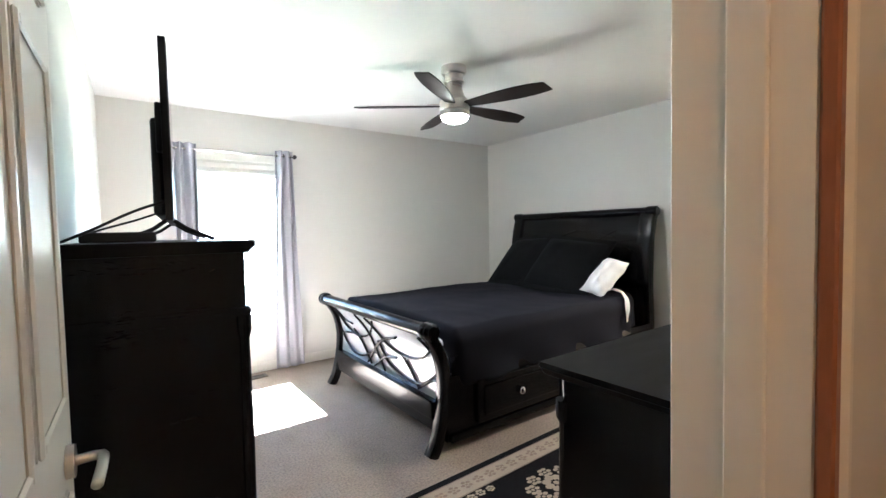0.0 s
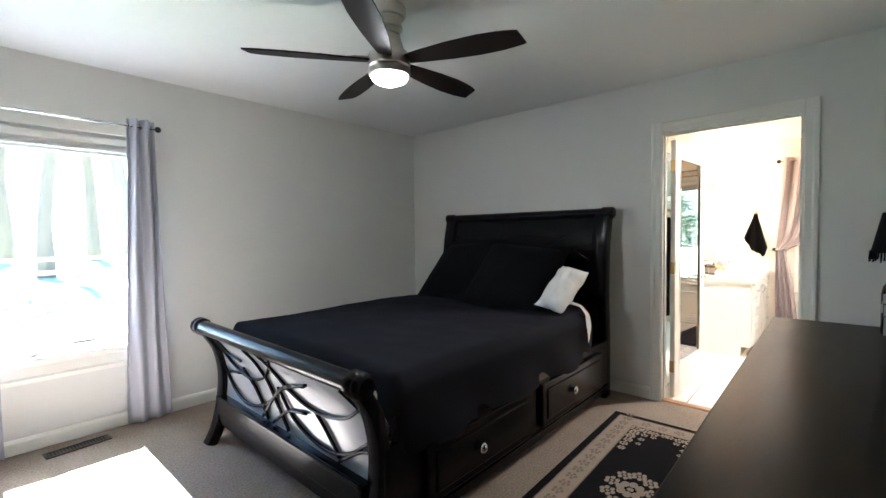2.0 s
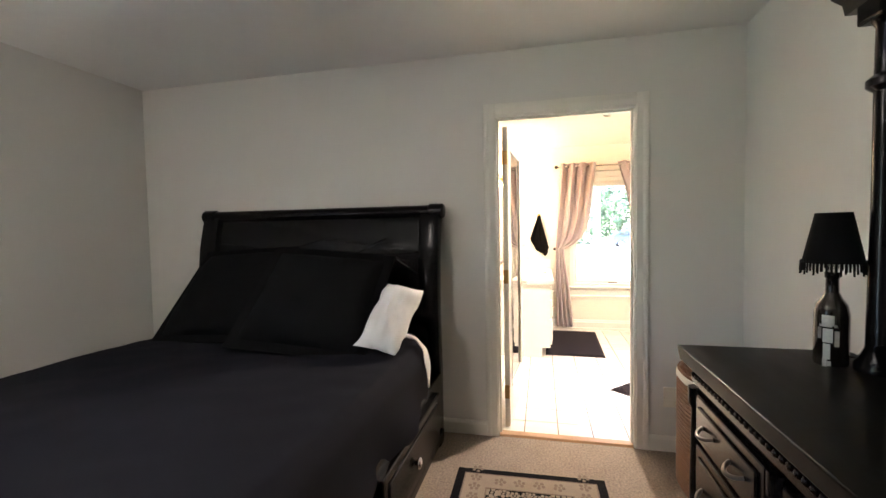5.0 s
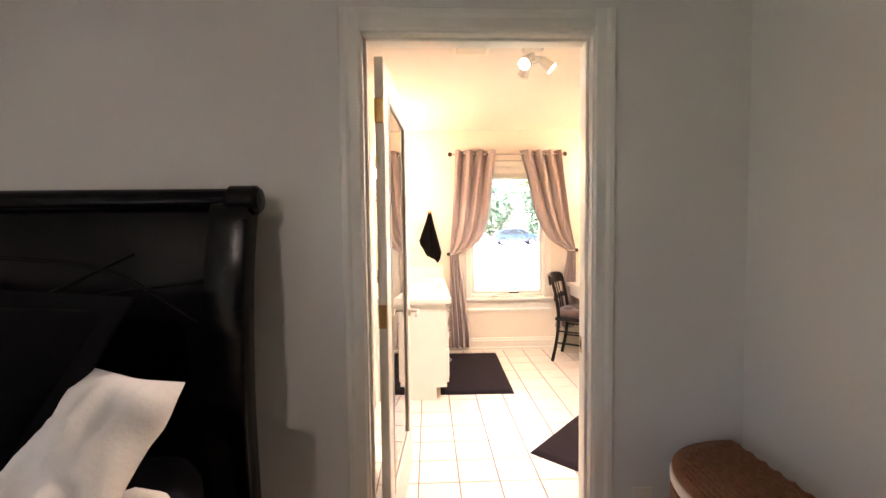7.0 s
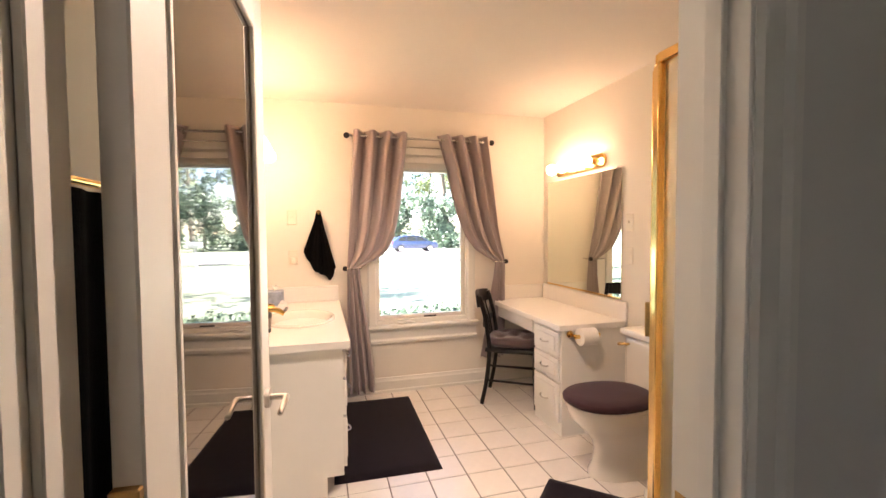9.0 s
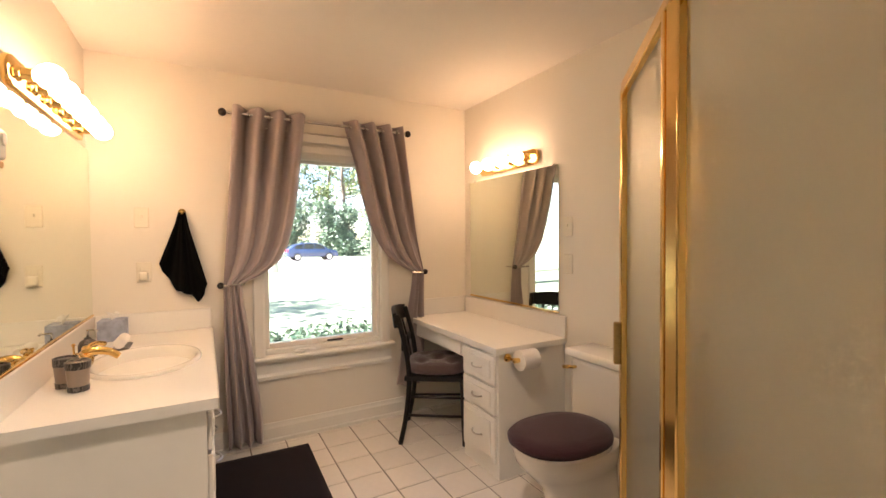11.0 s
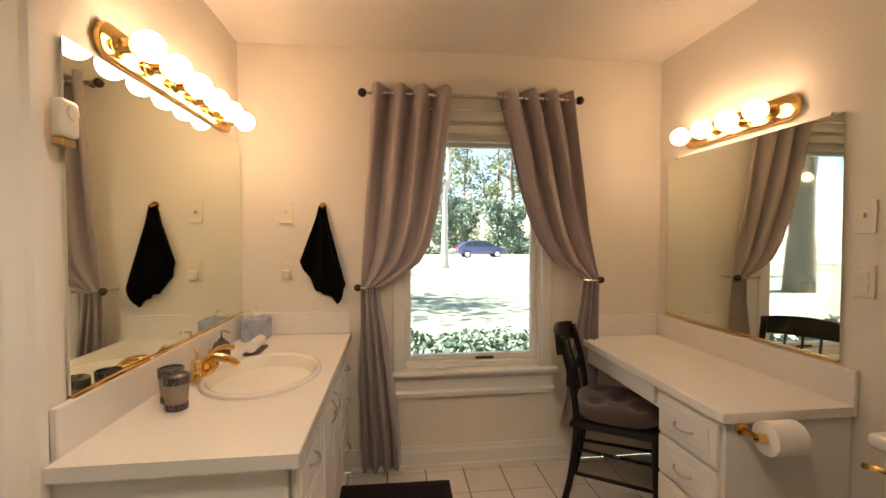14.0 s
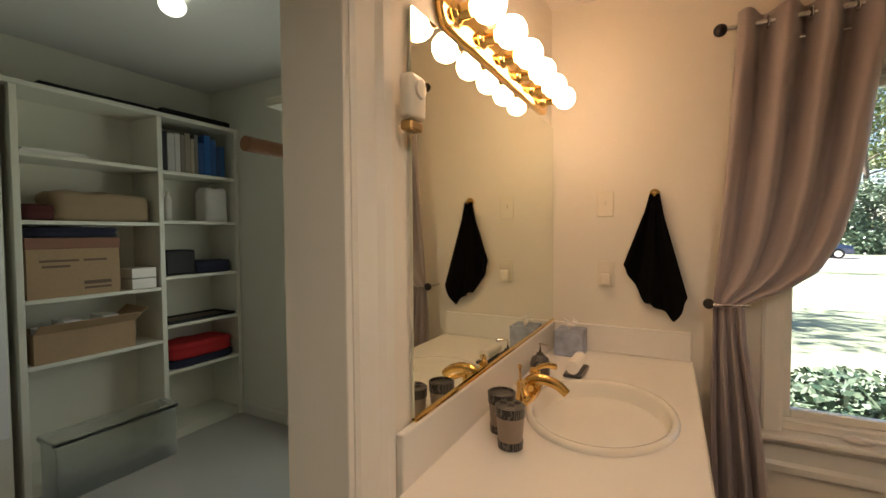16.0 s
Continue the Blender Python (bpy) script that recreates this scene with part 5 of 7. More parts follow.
ct = thing("sink_countertop", (6.98, 1.55, 0.765), "cream laminate vanity top with backsplash", "countertop")
part("slab", slab_with_oval(6.298, 7.666, 1.257, 1.828, 0.766, 0.803, SX, SY, SA - 0.012, SB - 0.012), M_LAM, ct)
# front strip in a darker tone than the slab's laminate
part("front_edge", B((6.2965, 7.666, 1.253, 1.2565, 0.766, 0.802)), mat("darker_laminate_edge", (0.60, 0.57, 0.50), 0.4, grain=60, amount=0.03), ct)
part("backsplash", B((6.343, 7.666, 1.829, 1.848, 0.766, 0.925), bevel=0.003, seg=1), M_LAM, ct)
part("side_splash", B((7.648, 7.667, 1.262, 1.828, 0.8035, 0.925), bevel=0.003, seg=1), M_LAM, ct)

sink = thing("sink", (SX, SY, 0.80), "glazed oval drop-in sink with a rolled rim", "sink")


def oval(prof, cx, cy, a, b, n=56):
    """Profile of (scale, z) rings on an oval plan."""
    bm = bmesh.new()
    rings = [[bm.verts.new((cx + a * k * math.cos(2 * math.pi * i / n), cy + b * k * math.sin(2 * math.pi * i / n), z)) for i in range(n)] for k, z in prof]
    for p, q in zip(rings, rings[1:]):
        for i in range(n):
            bm.faces.new((p[i], p[(i + 1) % n], q[(i + 1) % n], q[i]))
    bm.faces.new(rings[-1])
    bmesh.ops.recalc_face_normals(bm, faces=bm.faces)
    return bm


part("basin", oval([(1.0, 0.8035), (1.0, 0.809), (0.985, 0.816), (0.955, 0.8195), (0.92, 0.817), (0.895, 0.806), (0.86, 0.775), (0.78, 0.73), (0.60, 0.70), (0.30, 0.688), (0.09, 0.684)], SX, SY, SA, SB), M_PORC, sink, smooth=True)
part("drain", C((SX, SY, 0.684), (SX, SY, 0.689), 0.022), M_BRASS, sink, smooth=True, auto=40)
fau = thing("faucet", (6.955, 1.742, 0.80), "polished brass two-lever basin faucet", "faucet")
part("base_plate", prism([(6.955 + 0.098 * math.copysign(abs(math.cos(a)) ** 0.7, math.cos(a)), 1.745 + 0.028 * math.copysign(abs(math.sin(a)) ** 0.8, math.sin(a))) for a in (2 * math.pi * k / 32 for k in range(32))], "z", 0.8125, 0.828, bevel=0.004), M_BRASS, fau, smooth=True, auto=40)
part("spout", tube(curve_points([(6.955, 1.752, 0.826), (6.955, 1.742, 0.862), (6.955, 1.705, 0.876), (6.955, 1.655, 0.866), (6.955, 1.622, 0.842)], 6), 0.0165, seg=12, taper=lambda t: 1.3 - 0.45 * t), M_BRASS, fau, smooth=True)
part("lift_rod", C((6.955, 1.772, 0.826), (6.955, 1.775, 0.905), 0.004, seg=8), M_BRASS, fau, smooth=True)
part("lift_knob", S((6.955, 1.775, 0.908), 0.007, u=12, v=8), M_BRASS, fau, smooth=True)
for x, s in ((6.885, -1), (7.025, 1)):
    h = part("valve", lathe([(0.0, 0.826), (0.026, 0.826), (0.024, 0.836), (0.017, 0.850), (0.016, 0.868), (0.019, 0.876), (0.014, 0.886), (0.0, 0.889)], (x, 1.745, 0), seg=18), M_BRASS, fau, smooth=True, auto=50)
    part("lever", tube(curve_points([(x, 1.745, 0.876), (x + s * 0.030, 1.735, 0.884), (x + s * 0.065, 1.718, 0.882), (x + s * 0.098, 1.700, 0.870)], 5), 0.0085, seg=10, taper=lambda t: 0.8 + 0.55 * t), M_BRASS, h, smooth=True)

M_ZEBRA, _nt, _b = nodes_of("black_animal_print_band")
_w, _r, _tc = _nt.nodes.new("ShaderNodeTexWave"), _nt.nodes.new("ShaderNodeValToRGB"), _nt.nodes.new("ShaderNodeTexCoord")
_w.inputs["Scale"].default_value, _w.inputs["Distortion"].default_value, _w.inputs["Detail"].default_value = 75, 7, 3
_nt.links.new(_tc.outputs["Object"], _w.inputs["Vector"])
_nt.links.new(_w.outputs["Color"], _r.inputs[0])
_r.color_ramp.elements[0].position, _r.color_ramp.elements[0].color = 0.45, (0.02, 0.018, 0.018, 1)
_r.color_ramp.elements[1].position, _r.color_ramp.elements[1].color = 0.7, (0.13, 0.12, 0.11, 1)
_nt.links.new(_r.outputs[0], _b.inputs["Base Color"])
_b.inputs["Roughness"].default_value = 0.3
M_TAUPE = mat("taupe_resin", (0.30, 0.235, 0.185), 0.35, grain=40, amount=0.1)


def tumbler(x, y, label, holes):
    t = thing("bathroom_tumbler", (x, y, 0.803), label, "cup", "bathroom tumblers")
    part("body", lathe([(0.0, 0.8045), (0.030, 0.8045), (0.031, 0.828), (0.036, 0.885), (0.037, 0.905), (0.0, 0.905)], (x, y, 0), seg=24), M_TAUPE, t, smooth=True, auto=40)
    part("lower_band", lathe([(0.0, 0.8038), (0.0318, 0.8038), (0.0330, 0.824), (0.0, 0.8245)], (x, y, 0), seg=24), M_ZEBRA, t, "black patterned band", smooth=True, auto=40)
    part("upper_band", lathe([(0.0375, 0.885), (0.0385, 0.912), (0.034, 0.914), (0.033, 0.906), (0.0, 0.906)] if not holes else [(0.0375, 0.885), (0.0385, 0.910), (0.030, 0.9155), (0.0, 0.9155)], (x, y, 0), seg=24), M_ZEBRA, t, "black patterned rim", smooth=True, auto=40)
    if holes:
        for k in range(4):
            a = k * math.pi / 2 + 0.4
            part("hole_ring", C((x + 0.018 * math.cos(a), y + 0.018 * math.sin(a), 0.9150), (x + 0.018 * math.cos(a), y + 0.018 * math.sin(a), 0.9165), 0.009, seg=12), M_TVBLACK, t)


tumbler(6.632, 1.695, "taupe toothbrush tumbler with black patterned bands", True)
tumbler(6.705, 1.745, "taupe open tumbler with black patterned rim", False)
sd = thing("soap_dispenser", (7.20, 1.775, 0.803), "dark patterned soap dispenser with a silver pump", "soap dispenser")
part("bottle", lathe([(0.0, 0.8035), (0.036, 0.8035), (0.037, 0.855), (0.030, 0.875), (0.014, 0.885), (0.013, 0.893), (0.0, 0.894)], (7.20, 1.775, 0), seg=22), M_ZEBRA, sd, smooth=True, auto=50)
part("pump", tube([(7.20, 1.775, 0.892), (7.20, 1.775, 0.925), (7.185, 1.745, 0.928), (7.18, 1.735, 0.922)], 0.005), M_CHROME, sd, "silver pump", smooth=True)
tx = thing("tissue_box", (7.565, 1.735, 0.803), "blue and white tissue box with a tissue showing", "tissue box")
M_TISSUEBOX = mat("blue_print_card", (0.36, 0.40, 0.50), 0.6, grain=26, amount=0.55, patch=9, patch_amount=0.4)
part("box", B((7.50, 7.625, 1.675, 1.795, 0.804, 0.915), bevel=0.003, seg=1), M_TISSUEBOX, tx)
part("tissue", sheet(14, 8, lambda u, v: (7.53 + 0.06 * u + 0.006 * math.sin(9 * v), 1.735 + 0.03 * math.sin(6.2 * u) * v, 0.912 + 0.04 * v + 0.012 * math.sin(7 * u) * v), thick=0.001), M_PAPER, tx, "white tissue", smooth=True)
sp = thing("soap_dish", (7.30, 1.66, 0.803), "dark soap dish with a rolled cloth on it", "soap dish")
part("dish", B((7.22, 7.38, 1.625, 1.695, 0.804, 0.818), bevel=0.006), M_ZEBRA, sp)
part("rolled_cloth", C((7.225, 1.66, 0.843), (7.375, 1.66, 0.843), 0.025, seg=16), M_PAPER, sp, "cream rolled cloth", smooth=True, auto=60)

wm = thing("wall_mirror", (7.03, 1.845, 0.925), "large frameless vanity mirror with brass bottom channel", "mirror")
part("glass", B((6.405, 7.663, 1.839, 1.846, 0.93, 1.842)), M_MIRROR, wm)
part("bottom_channel", B((6.405, 7.663, 1.833, 1.8475, 0.9255, 0.936), bevel=0.002, seg=1), M_BRASS, wm, "thin brass channel")


def light_bar(name, x0, x1, y, z, bulbs, s, label, watts):
    """A brass bath bar with bare globe bulbs; s is the outward step along y."""
    t = thing(name, ((x0 + x1) / 2, y, z), label, "wall light")
    n = 9
    ends = [(x1 - 0.05 + 0.05 * math.sin(math.pi * k / n), z + 0.052 * math.cos(math.pi * k / n)) for k in range(n + 1)]
    ends += [(x0 + 0.05 - 0.05 * math.sin(math.pi * k / n), z - 0.052 * math.cos(math.pi * k / n)) for k in range(n + 1)]
    part("back_plate", prism(ends, "y", y, y + s * 0.024, bevel=0.006), M_BRASS, t, smooth=True, auto=40)
    for x in bulbs:
        soc = part("socket", lathe([(0.0, y + s * 0.022), (0.030, y + s * 0.022), (0.028, y + s * 0.030), (0.021, y + s * 0.036), (0.021, y + s * 0.066), (0.0, y + s * 0.066)], (x, 0, z), axis="y", seg=18), M_BRASS, t, smooth=True, auto=40)
        part("bulb", lathe([(0.0, y + s * 0.0665), (0.016, y + s * 0.0665), (0.020, y + s * 0.072), (0.036, y + s * 0.083), (0.044, y + s * 0.100), (0.0455, y + s * 0.110), (0.043, y + s * 0.126), (0.034, y + s * 0.142), (0.018, y + s * 0.152), (0.0, y + s * 0.1545)], (x, 0, z), axis="y", seg=20), M_BULB, soc, "lit round globe bulb", smooth=True)
    return t


light_bar("vanity_light_bar", 6.525, 7.50, 1.848, 1.905, [6.60 + i * 0.166 for i in range(6)], -1, "brass light bar with six lit globe bulbs", 4)
light_bar("dressing_light_bar", 6.755, 7.42, -0.598, 1.865, [6.86 + i * 0.158 for i in range(4)], 1, "brass light bar with four lit globe bulbs", 4)

af = thing("air_freshener", (6.366, 1.82, 1.60), "white wall-mounted air freshener beside the mirror", "air freshener")
part("case", B((6.336, 6.396, 1.794, 1.8285, 1.580, 1.672), bevel=0.012, seg=3), M_PLATE, af, smooth=True, auto=50)
part("nozzle", lathe([(0.0, 1.796), (0.020, 1.796), (0.018, 1.789), (0.006, 1.787), (0.0, 1.787)], (6.366, 0, 1.640), axis="y", seg=20), M_PLATE, af, smooth=True, auto=40)
part("base", B((6.342, 6.390, 1.800, 1.8285, 1.558, 1.579), bevel=0.004, seg=1), M_HINGE, af, "brown plastic foot")


def plate(name, c, normal, label, outlet, plug=False):
    """A switch or outlet plate: centre, outward normal axis."""
    t = thing(name, c, label, "wall plate", world_space=False, turn={"-x": -90, "+y": 180, "-y": 0}[normal])
    # local: outward is -y... the plate lies in xz
    part("plate", B((-0.036, 0.036, -0.007, -0.001, -0.058, 0.058), bevel=0.003, seg=1), M_PLATE, t)
    if outlet:
        for z in (-0.022, 0.022):
            part("socket", B((-0.017, 0.017, -0.010, -0.0065, z - 0.014, z + 0.014), bevel=0.002, seg=1), M_PLATE, t)
    else:
        part("toggle", B((-0.005, 0.005, -0.020, -0.0065, -0.004, 0.014), bevel=0.002, seg=1), M_PLATE, t)
    if plug:
        part("plug", B((-0.022, 0.022, -0.040, -0.0105, -0.050, 0.002), bevel=0.008), M_PLATE, t, "small plug-in freshener", smooth=True, auto=50)


plate("light_switch", (BX1, 1.606, 1.475), "-x", "ivory toggle switch on the window wall", False)
plate("outlet", (BX1, 1.60, 1.16), "-x", "ivory outlet with a plug-in air freshener", True, True)
plate("light_switch", (6.515, BY0, 1.405), "+y", "ivory toggle switch beside the dressing mirror", False)
plate("outlet", (6.515, BY0, 1.183), "+y", "ivory outlet beside the dressing mirror", True)

# towel on a hook
hk = thing("towel_hook", (BX1, 1.405, 1.505), "small brass towel hook by the window", "hook")
part("rose", C((BX1 - 0.001, 1.405, 1.512), (BX1 - 0.012, 1.405, 1.512), 0.020), M_BRASS, hk, smooth=True, auto=40)
part("prong", tube(curve_points([(BX1 - 0.01, 1.405, 1.512), (BX1 - 0.04, 1.405, 1.500), (BX1 - 0.05, 1.405, 1.515)], 5), 0.006), M_BRASS, hk, smooth=True)


def towel_fn(u, v):
    left, right = 0.012 + 0.106 * v, 0.012 + 0.114 * v
    y = 1.405 + (u - 0.5) * 2 * (left if u > 0.5 else right)
    length = lerp_table([(0.0, 0.43), (0.10, 0.50), (0.2, 0.535), (0.45, 0.475), (0.62, 0.47), (0.80, 0.40), (0.93, 0.33), (1.0, 0.30)], u)
    fold = math.sin(u * 13 + 0.8) + 0.4 * math.sin(u * 29)
    return (BX1 - 0.030 - 0.022 * fold * (0.35 + 0.65 * v) - 0.012 * v, y, 1.508 - length * v + 0.006 * math.sin(u * 25) * v)


solo("hand_towel", sheet(36, 34, towel_fn, thick=0.010), M_BLACKTOWEL, "black hand towel hanging from a brass hook", "towel", smooth=True)

# bathroom curtains
curtain_rod("curtain_rod", (7.596, -0.035, 2.122), (7.596, 1.165, 2.122), 0.010, "silver curtain rod with dark ball finials over the bathroom window", 0.024, (0.07, 0, 0))
solo("spring_rod", C((7.63, 0.10, 2.056), (7.63, 1.02, 2.056), 0.006, seg=12), M_CHROME, "thin silver spring rod in the window head", "rod", smooth=True, auto=40)


def tied_curtain(name, inner, outer, tie_z, bottom, folds, phase, label):
    """A curtain swept to a holdback; inner and outer are edges along y by falling height."""
    top = 2.165

    def fn(u, v):
        z = top + (bottom - top) * v
        yi, yo = lerp_table(inner, -z), lerp_table(outer, -z)
        w = abs(yi - yo)
        near = math.exp(-((z - tie_z) / 0.16) ** 2)
        amp = 0.046 * (1 - 0.45 * near) * (0.75 + 0.25 * math.cos(3 * z))
        uu = u + 0.05 * math.sin(4 * v + 7 * u + phase) * (1 - u) * u * 4
        y = yo + (yi - yo) * uu
        sag = 0.0
        if z > tie_z:
            sag = 0.05 * math.sin(math.pi * min(1, (top - z) / (top - tie_z))) * u
        x = 7.588 - amp * (math.sin(2 * math.pi * folds * uu + phase + 0.8 * math.sin(2.2 * v)) + 0.22 * math.sin(2 * math.pi * folds * 2.37 * uu + 3 * v + phase) * smoothstep(0.05, 0.4, v)) - 0.015 * near - 0.01 * noise.noise((u * 5, v * 4, phase))
        return (x, y, z - sag * 0.4)
    t = thing(name, (7.59, lerp_table(outer, -2.12), bottom), label, "curtain", "bathroom curtains")
    part("panel", sheet(110, 90, fn, thick=0.003), M_CURT_TAUPE, t, smooth=True)
    yi, yo = inner[0][1], outer[0][1]
    for k in range(int(folds * 2)):
        y = yo + (yi - yo) * (k + 0.5) / (folds * 2)
        part("grommet", tube([(7.596 + 0.022 * math.cos(a), y, 2.122 + 0.022 * math.sin(a)) for a in (i * math.pi / 6 for i in range(12))], 0.0035, seg=6, closed=True), M_CHROME, t, smooth=True)
    return t


tied_curtain("curtain", [(-2.165, 0.69), (-1.9, 0.722), (-1.65, 0.748), (-1.49, 0.772), (-1.33, 0.81), (-1.21, 0.87), (-1.13, 0.97), (-1.07, 1.095), (-0.95, 1.085), (-0.6, 1.03), (-0.2, 0.985), (-0.05, 0.98)],
             [(-2.165, 1.125), (-1.8, 1.145), (-1.4, 1.17), (-1.07, 1.195), (-0.6, 1.20), (-0.05, 1.185)], 1.07, 0.055, 3.5, 0.4, "taupe satin curtain tied back, hanging nearly to the floor")
tied_curtain("curtain", [(-2.165, 0.43), (-1.9, 0.352), (-1.65, 0.30), (-1.49, 0.252), (-1.33, 0.19), (-1.21, 0.11), (-1.14, 0.01), (-1.09, -0.075), (-0.95, -0.065), (-0.6, -0.01), (-0.25, 0.05)],
             [(-2.165, 0.005), (-1.8, -0.045), (-1.4, -0.10), (-1.09, -0.165), (-0.6, -0.17), (-0.25, -0.15)], 1.09, 0.25, 3.5, 2.2, "taupe satin curtain tied back beside the dressing counter")
for y, z in ((1.135, 1.068), (-0.088, 1.092)):
    hb = thing("curtain_holdback", (BX1, y, z), "dark metal curtain holdback", "holdback", "curtain holdbacks")
    sgn = 1 if y > 0.5 else -1
    part("arm", tube(curve_points([(BX1 - 0.002, y + sgn * 0.075, z), (7.56, y + sgn * 0.075, z), (7.528, y + sgn * 0.04, z), (7.526, y - sgn * 0.055, z + 0.004)], 6), 0.006), M_CHROME, hb, smooth=True)
    part("knob", S((7.545, y + sgn * 0.075, z), 0.020, u=14, v=10), M_GUN, hb, "dark ball end", smooth=True)

# dressing counter with drawers
dk = thing("dressing_cabinet", (6.72, -0.33, 0), "white drawer cabinet carrying the dressing counter", "cabinet")
part("body", B((6.545, 6.905, -0.596, -0.108, 0.0, 0.704)), M_CAB, dk)
for z0, z1 in ((0.525, 0.685), (0.36, 0.51), (0.085, 0.345)):
    front(dk, "drawer", 6.565, 6.89, z0, z1, -0.108, 1, "h", 0.10)
ap = thing("dressing_apron_drawer", (7.28, -0.12, 0.6), "shallow white drawer under the dressing counter", "drawer")
part("rail", B((6.907, 7.664, -0.16, -0.118, 0.60, 0.704)), M_CAB, ap)
part("front", B((6.94, 7.62, -0.118, -0.098, 0.615, 0.70), bevel=0.004), M_CAB, ap)
dt = thing("dressing_counter", (7.1, -0.34, 0.705), "cream laminate dressing counter with backsplash", "countertop")
part("slab", B((6.525, 7.666, -0.580, -0.078, 0.705, 0.742), bevel=0.003, seg=1), M_LAM, dt)
part("backsplash", B((6.525, 7.666, -0.598, -0.581, 0.705, 0.868), bevel=0.003, seg=1), M_LAM, dt)
part("side_splash", B((7.648, 7.667, -0.580, -0.085, 0.7425, 0.868), bevel=0.003, seg=1), M_LAM, dt)
m2 = thing("wall_mirror", (7.08, -0.595, 0.87), "frameless dressing mirror on the wall", "mirror")
part("glass", B((6.588, 7.578, -0.597, -0.590, 0.885, 1.785)), M_MIRROR, m2)
part("bottom_channel", B((6.588, 7.578, -0.5975, -0.584, 0.878, 0.890), bevel=0.002, seg=1), M_BRASS, m2)
part("clip", B((6.62, 6.635, -0.5975, -0.586, 1.778, 1.795), bevel=0.002, seg=1), M_CHROME, m2)
part("clip", B((7.50, 7.515, -0.5975, -0.586, 1.778, 1.795), bevel=0.002, seg=1), M_CHROME, m2)

tp = thing("toilet_paper_holder", (6.54, -0.25, 0.68), "brass toilet paper holder with a white roll", "toilet paper")
for y in (-0.165, -0.335):
    part("post", lathe([(0.0, 0.0), (0.024, 0.0), (0.022, -0.008), (0.010, -0.012), (0.009, -0.06), (0.015, -0.066), (0.0, -0.075)], (6.544, y, 0.678), axis="x", seg=18), M_BRASS, tp, smooth=True, auto=50)
part("roll", C((6.48, -0.195, 0.672), (6.48, -0.305, 0.672), 0.055, seg=32), M_PAPER, tp, "white paper roll", smooth=True, auto=40)
part("core", C((6.48, -0.160, 0.675), (6.48, -0.340, 0.675), 0.013, seg=14), M_BRASS, tp, smooth=True, auto=40)

# toilet
TX = 6.105
wc = thing("toilet", (TX, -0.2, 0), "white porcelain toilet with a plum plush lid cover", "toilet")


def bowl_fn(prof, n=40):
    """Rings of (half width, front y, back y, z)."""
    bm = bmesh.new()
    rings = []
    for hw, yf, yb, z in prof:
        ring = []
        for i in range(n):
            a = 2 * math.pi * i / n
            c, s = math.cos(a), math.sin(a)
            ym = (yf + yb) / 2
            L = (yf - yb) / 2
            ring.append(bm.verts.new((TX + hw * math.copysign(abs(c) ** 0.85, c), ym + L * math.copysign(abs(s) ** 0.9, s), z)))
        rings.append(ring)
    for p, q in zip(rings, rings[1:]):
        for i in range(n):
            bm.faces.new((p[i], p[(i + 1) % n], q[(i + 1) % n], q[i]))
    bm.faces.new(list(reversed(rings[0])))
    bm.faces.new(rings[-1])
    bmesh.ops.recalc_face_normals(bm, faces=bm.faces)
    return bm


part("bowl", bowl_fn([(0.112, -0.02, -0.50, 0.0), (0.112, -0.02, -0.50, 0.025), (0.098, -0.045, -0.50, 0.07), (0.092, -0.055, -0.49, 0.15), (0.104, -0.03, -0.48, 0.21), (0.140, 0.035, -0.46, 0.275), (0.172, 0.085, -0.45, 0.33), (0.182, 0.10, -0.44, 0.37), (0.183, 0.10, -0.44, 0.39)]), M_PORC, wc, smooth=True, auto=50)
part("seat", bowl_fn([(0.186, 0.105, -0.385, 0.391), (0.190, 0.108, -0.385, 0.402), (0.186, 0.106, -0.385, 0.412)]), M_PORC, wc, "white toilet seat", smooth=True, auto=50)
part("lid_cover", bowl_fn([(0.185, 0.104, -0.375, 0.413), (0.198, 0.116, -0.38, 0.420), (0.200, 0.118, -0.38, 0.438), (0.188, 0.105, -0.375, 0.452), (0.13, 0.05, -0.33, 0.461), (0.04, -0.08, -0.20, 0.463)]), M_PLUSH, wc, "plum plush lid cover", smooth=True, auto=60)
TK = 0.215
part("tank", B((TX - TK + 0.012, TX + TK - 0.012, -0.592, -0.395, 0.375, 0.712), bevel=0.03, seg=4), M_PORC, wc, smooth=True, auto=50)
part("tank_lid", B((TX - TK - 0.008, TX + TK + 0.008, -0.596, -0.372, 0.713, 0.758), bevel=0.018, seg=4), M_PORC, wc, smooth=True, auto=50)
part("flush_lever", tube([(TX + 0.155, -0.392, 0.668), (TX + 0.155, -0.372, 0.668), (TX + 0.185, -0.366, 0.664), (TX + 0.215, -0.366, 0.656)], 0.008, taper=lambda t: 1 + 0.3 * t), M_BRASS, wc, "brass flush lever", smooth=True)
for s in (-1, 1):
    part("bolt_cap", S((TX + s * 0.115, -0.32, 0.012), 0.016, (1, 1, 0.8), u=12, v=8), M_PORC, wc, smooth=True)

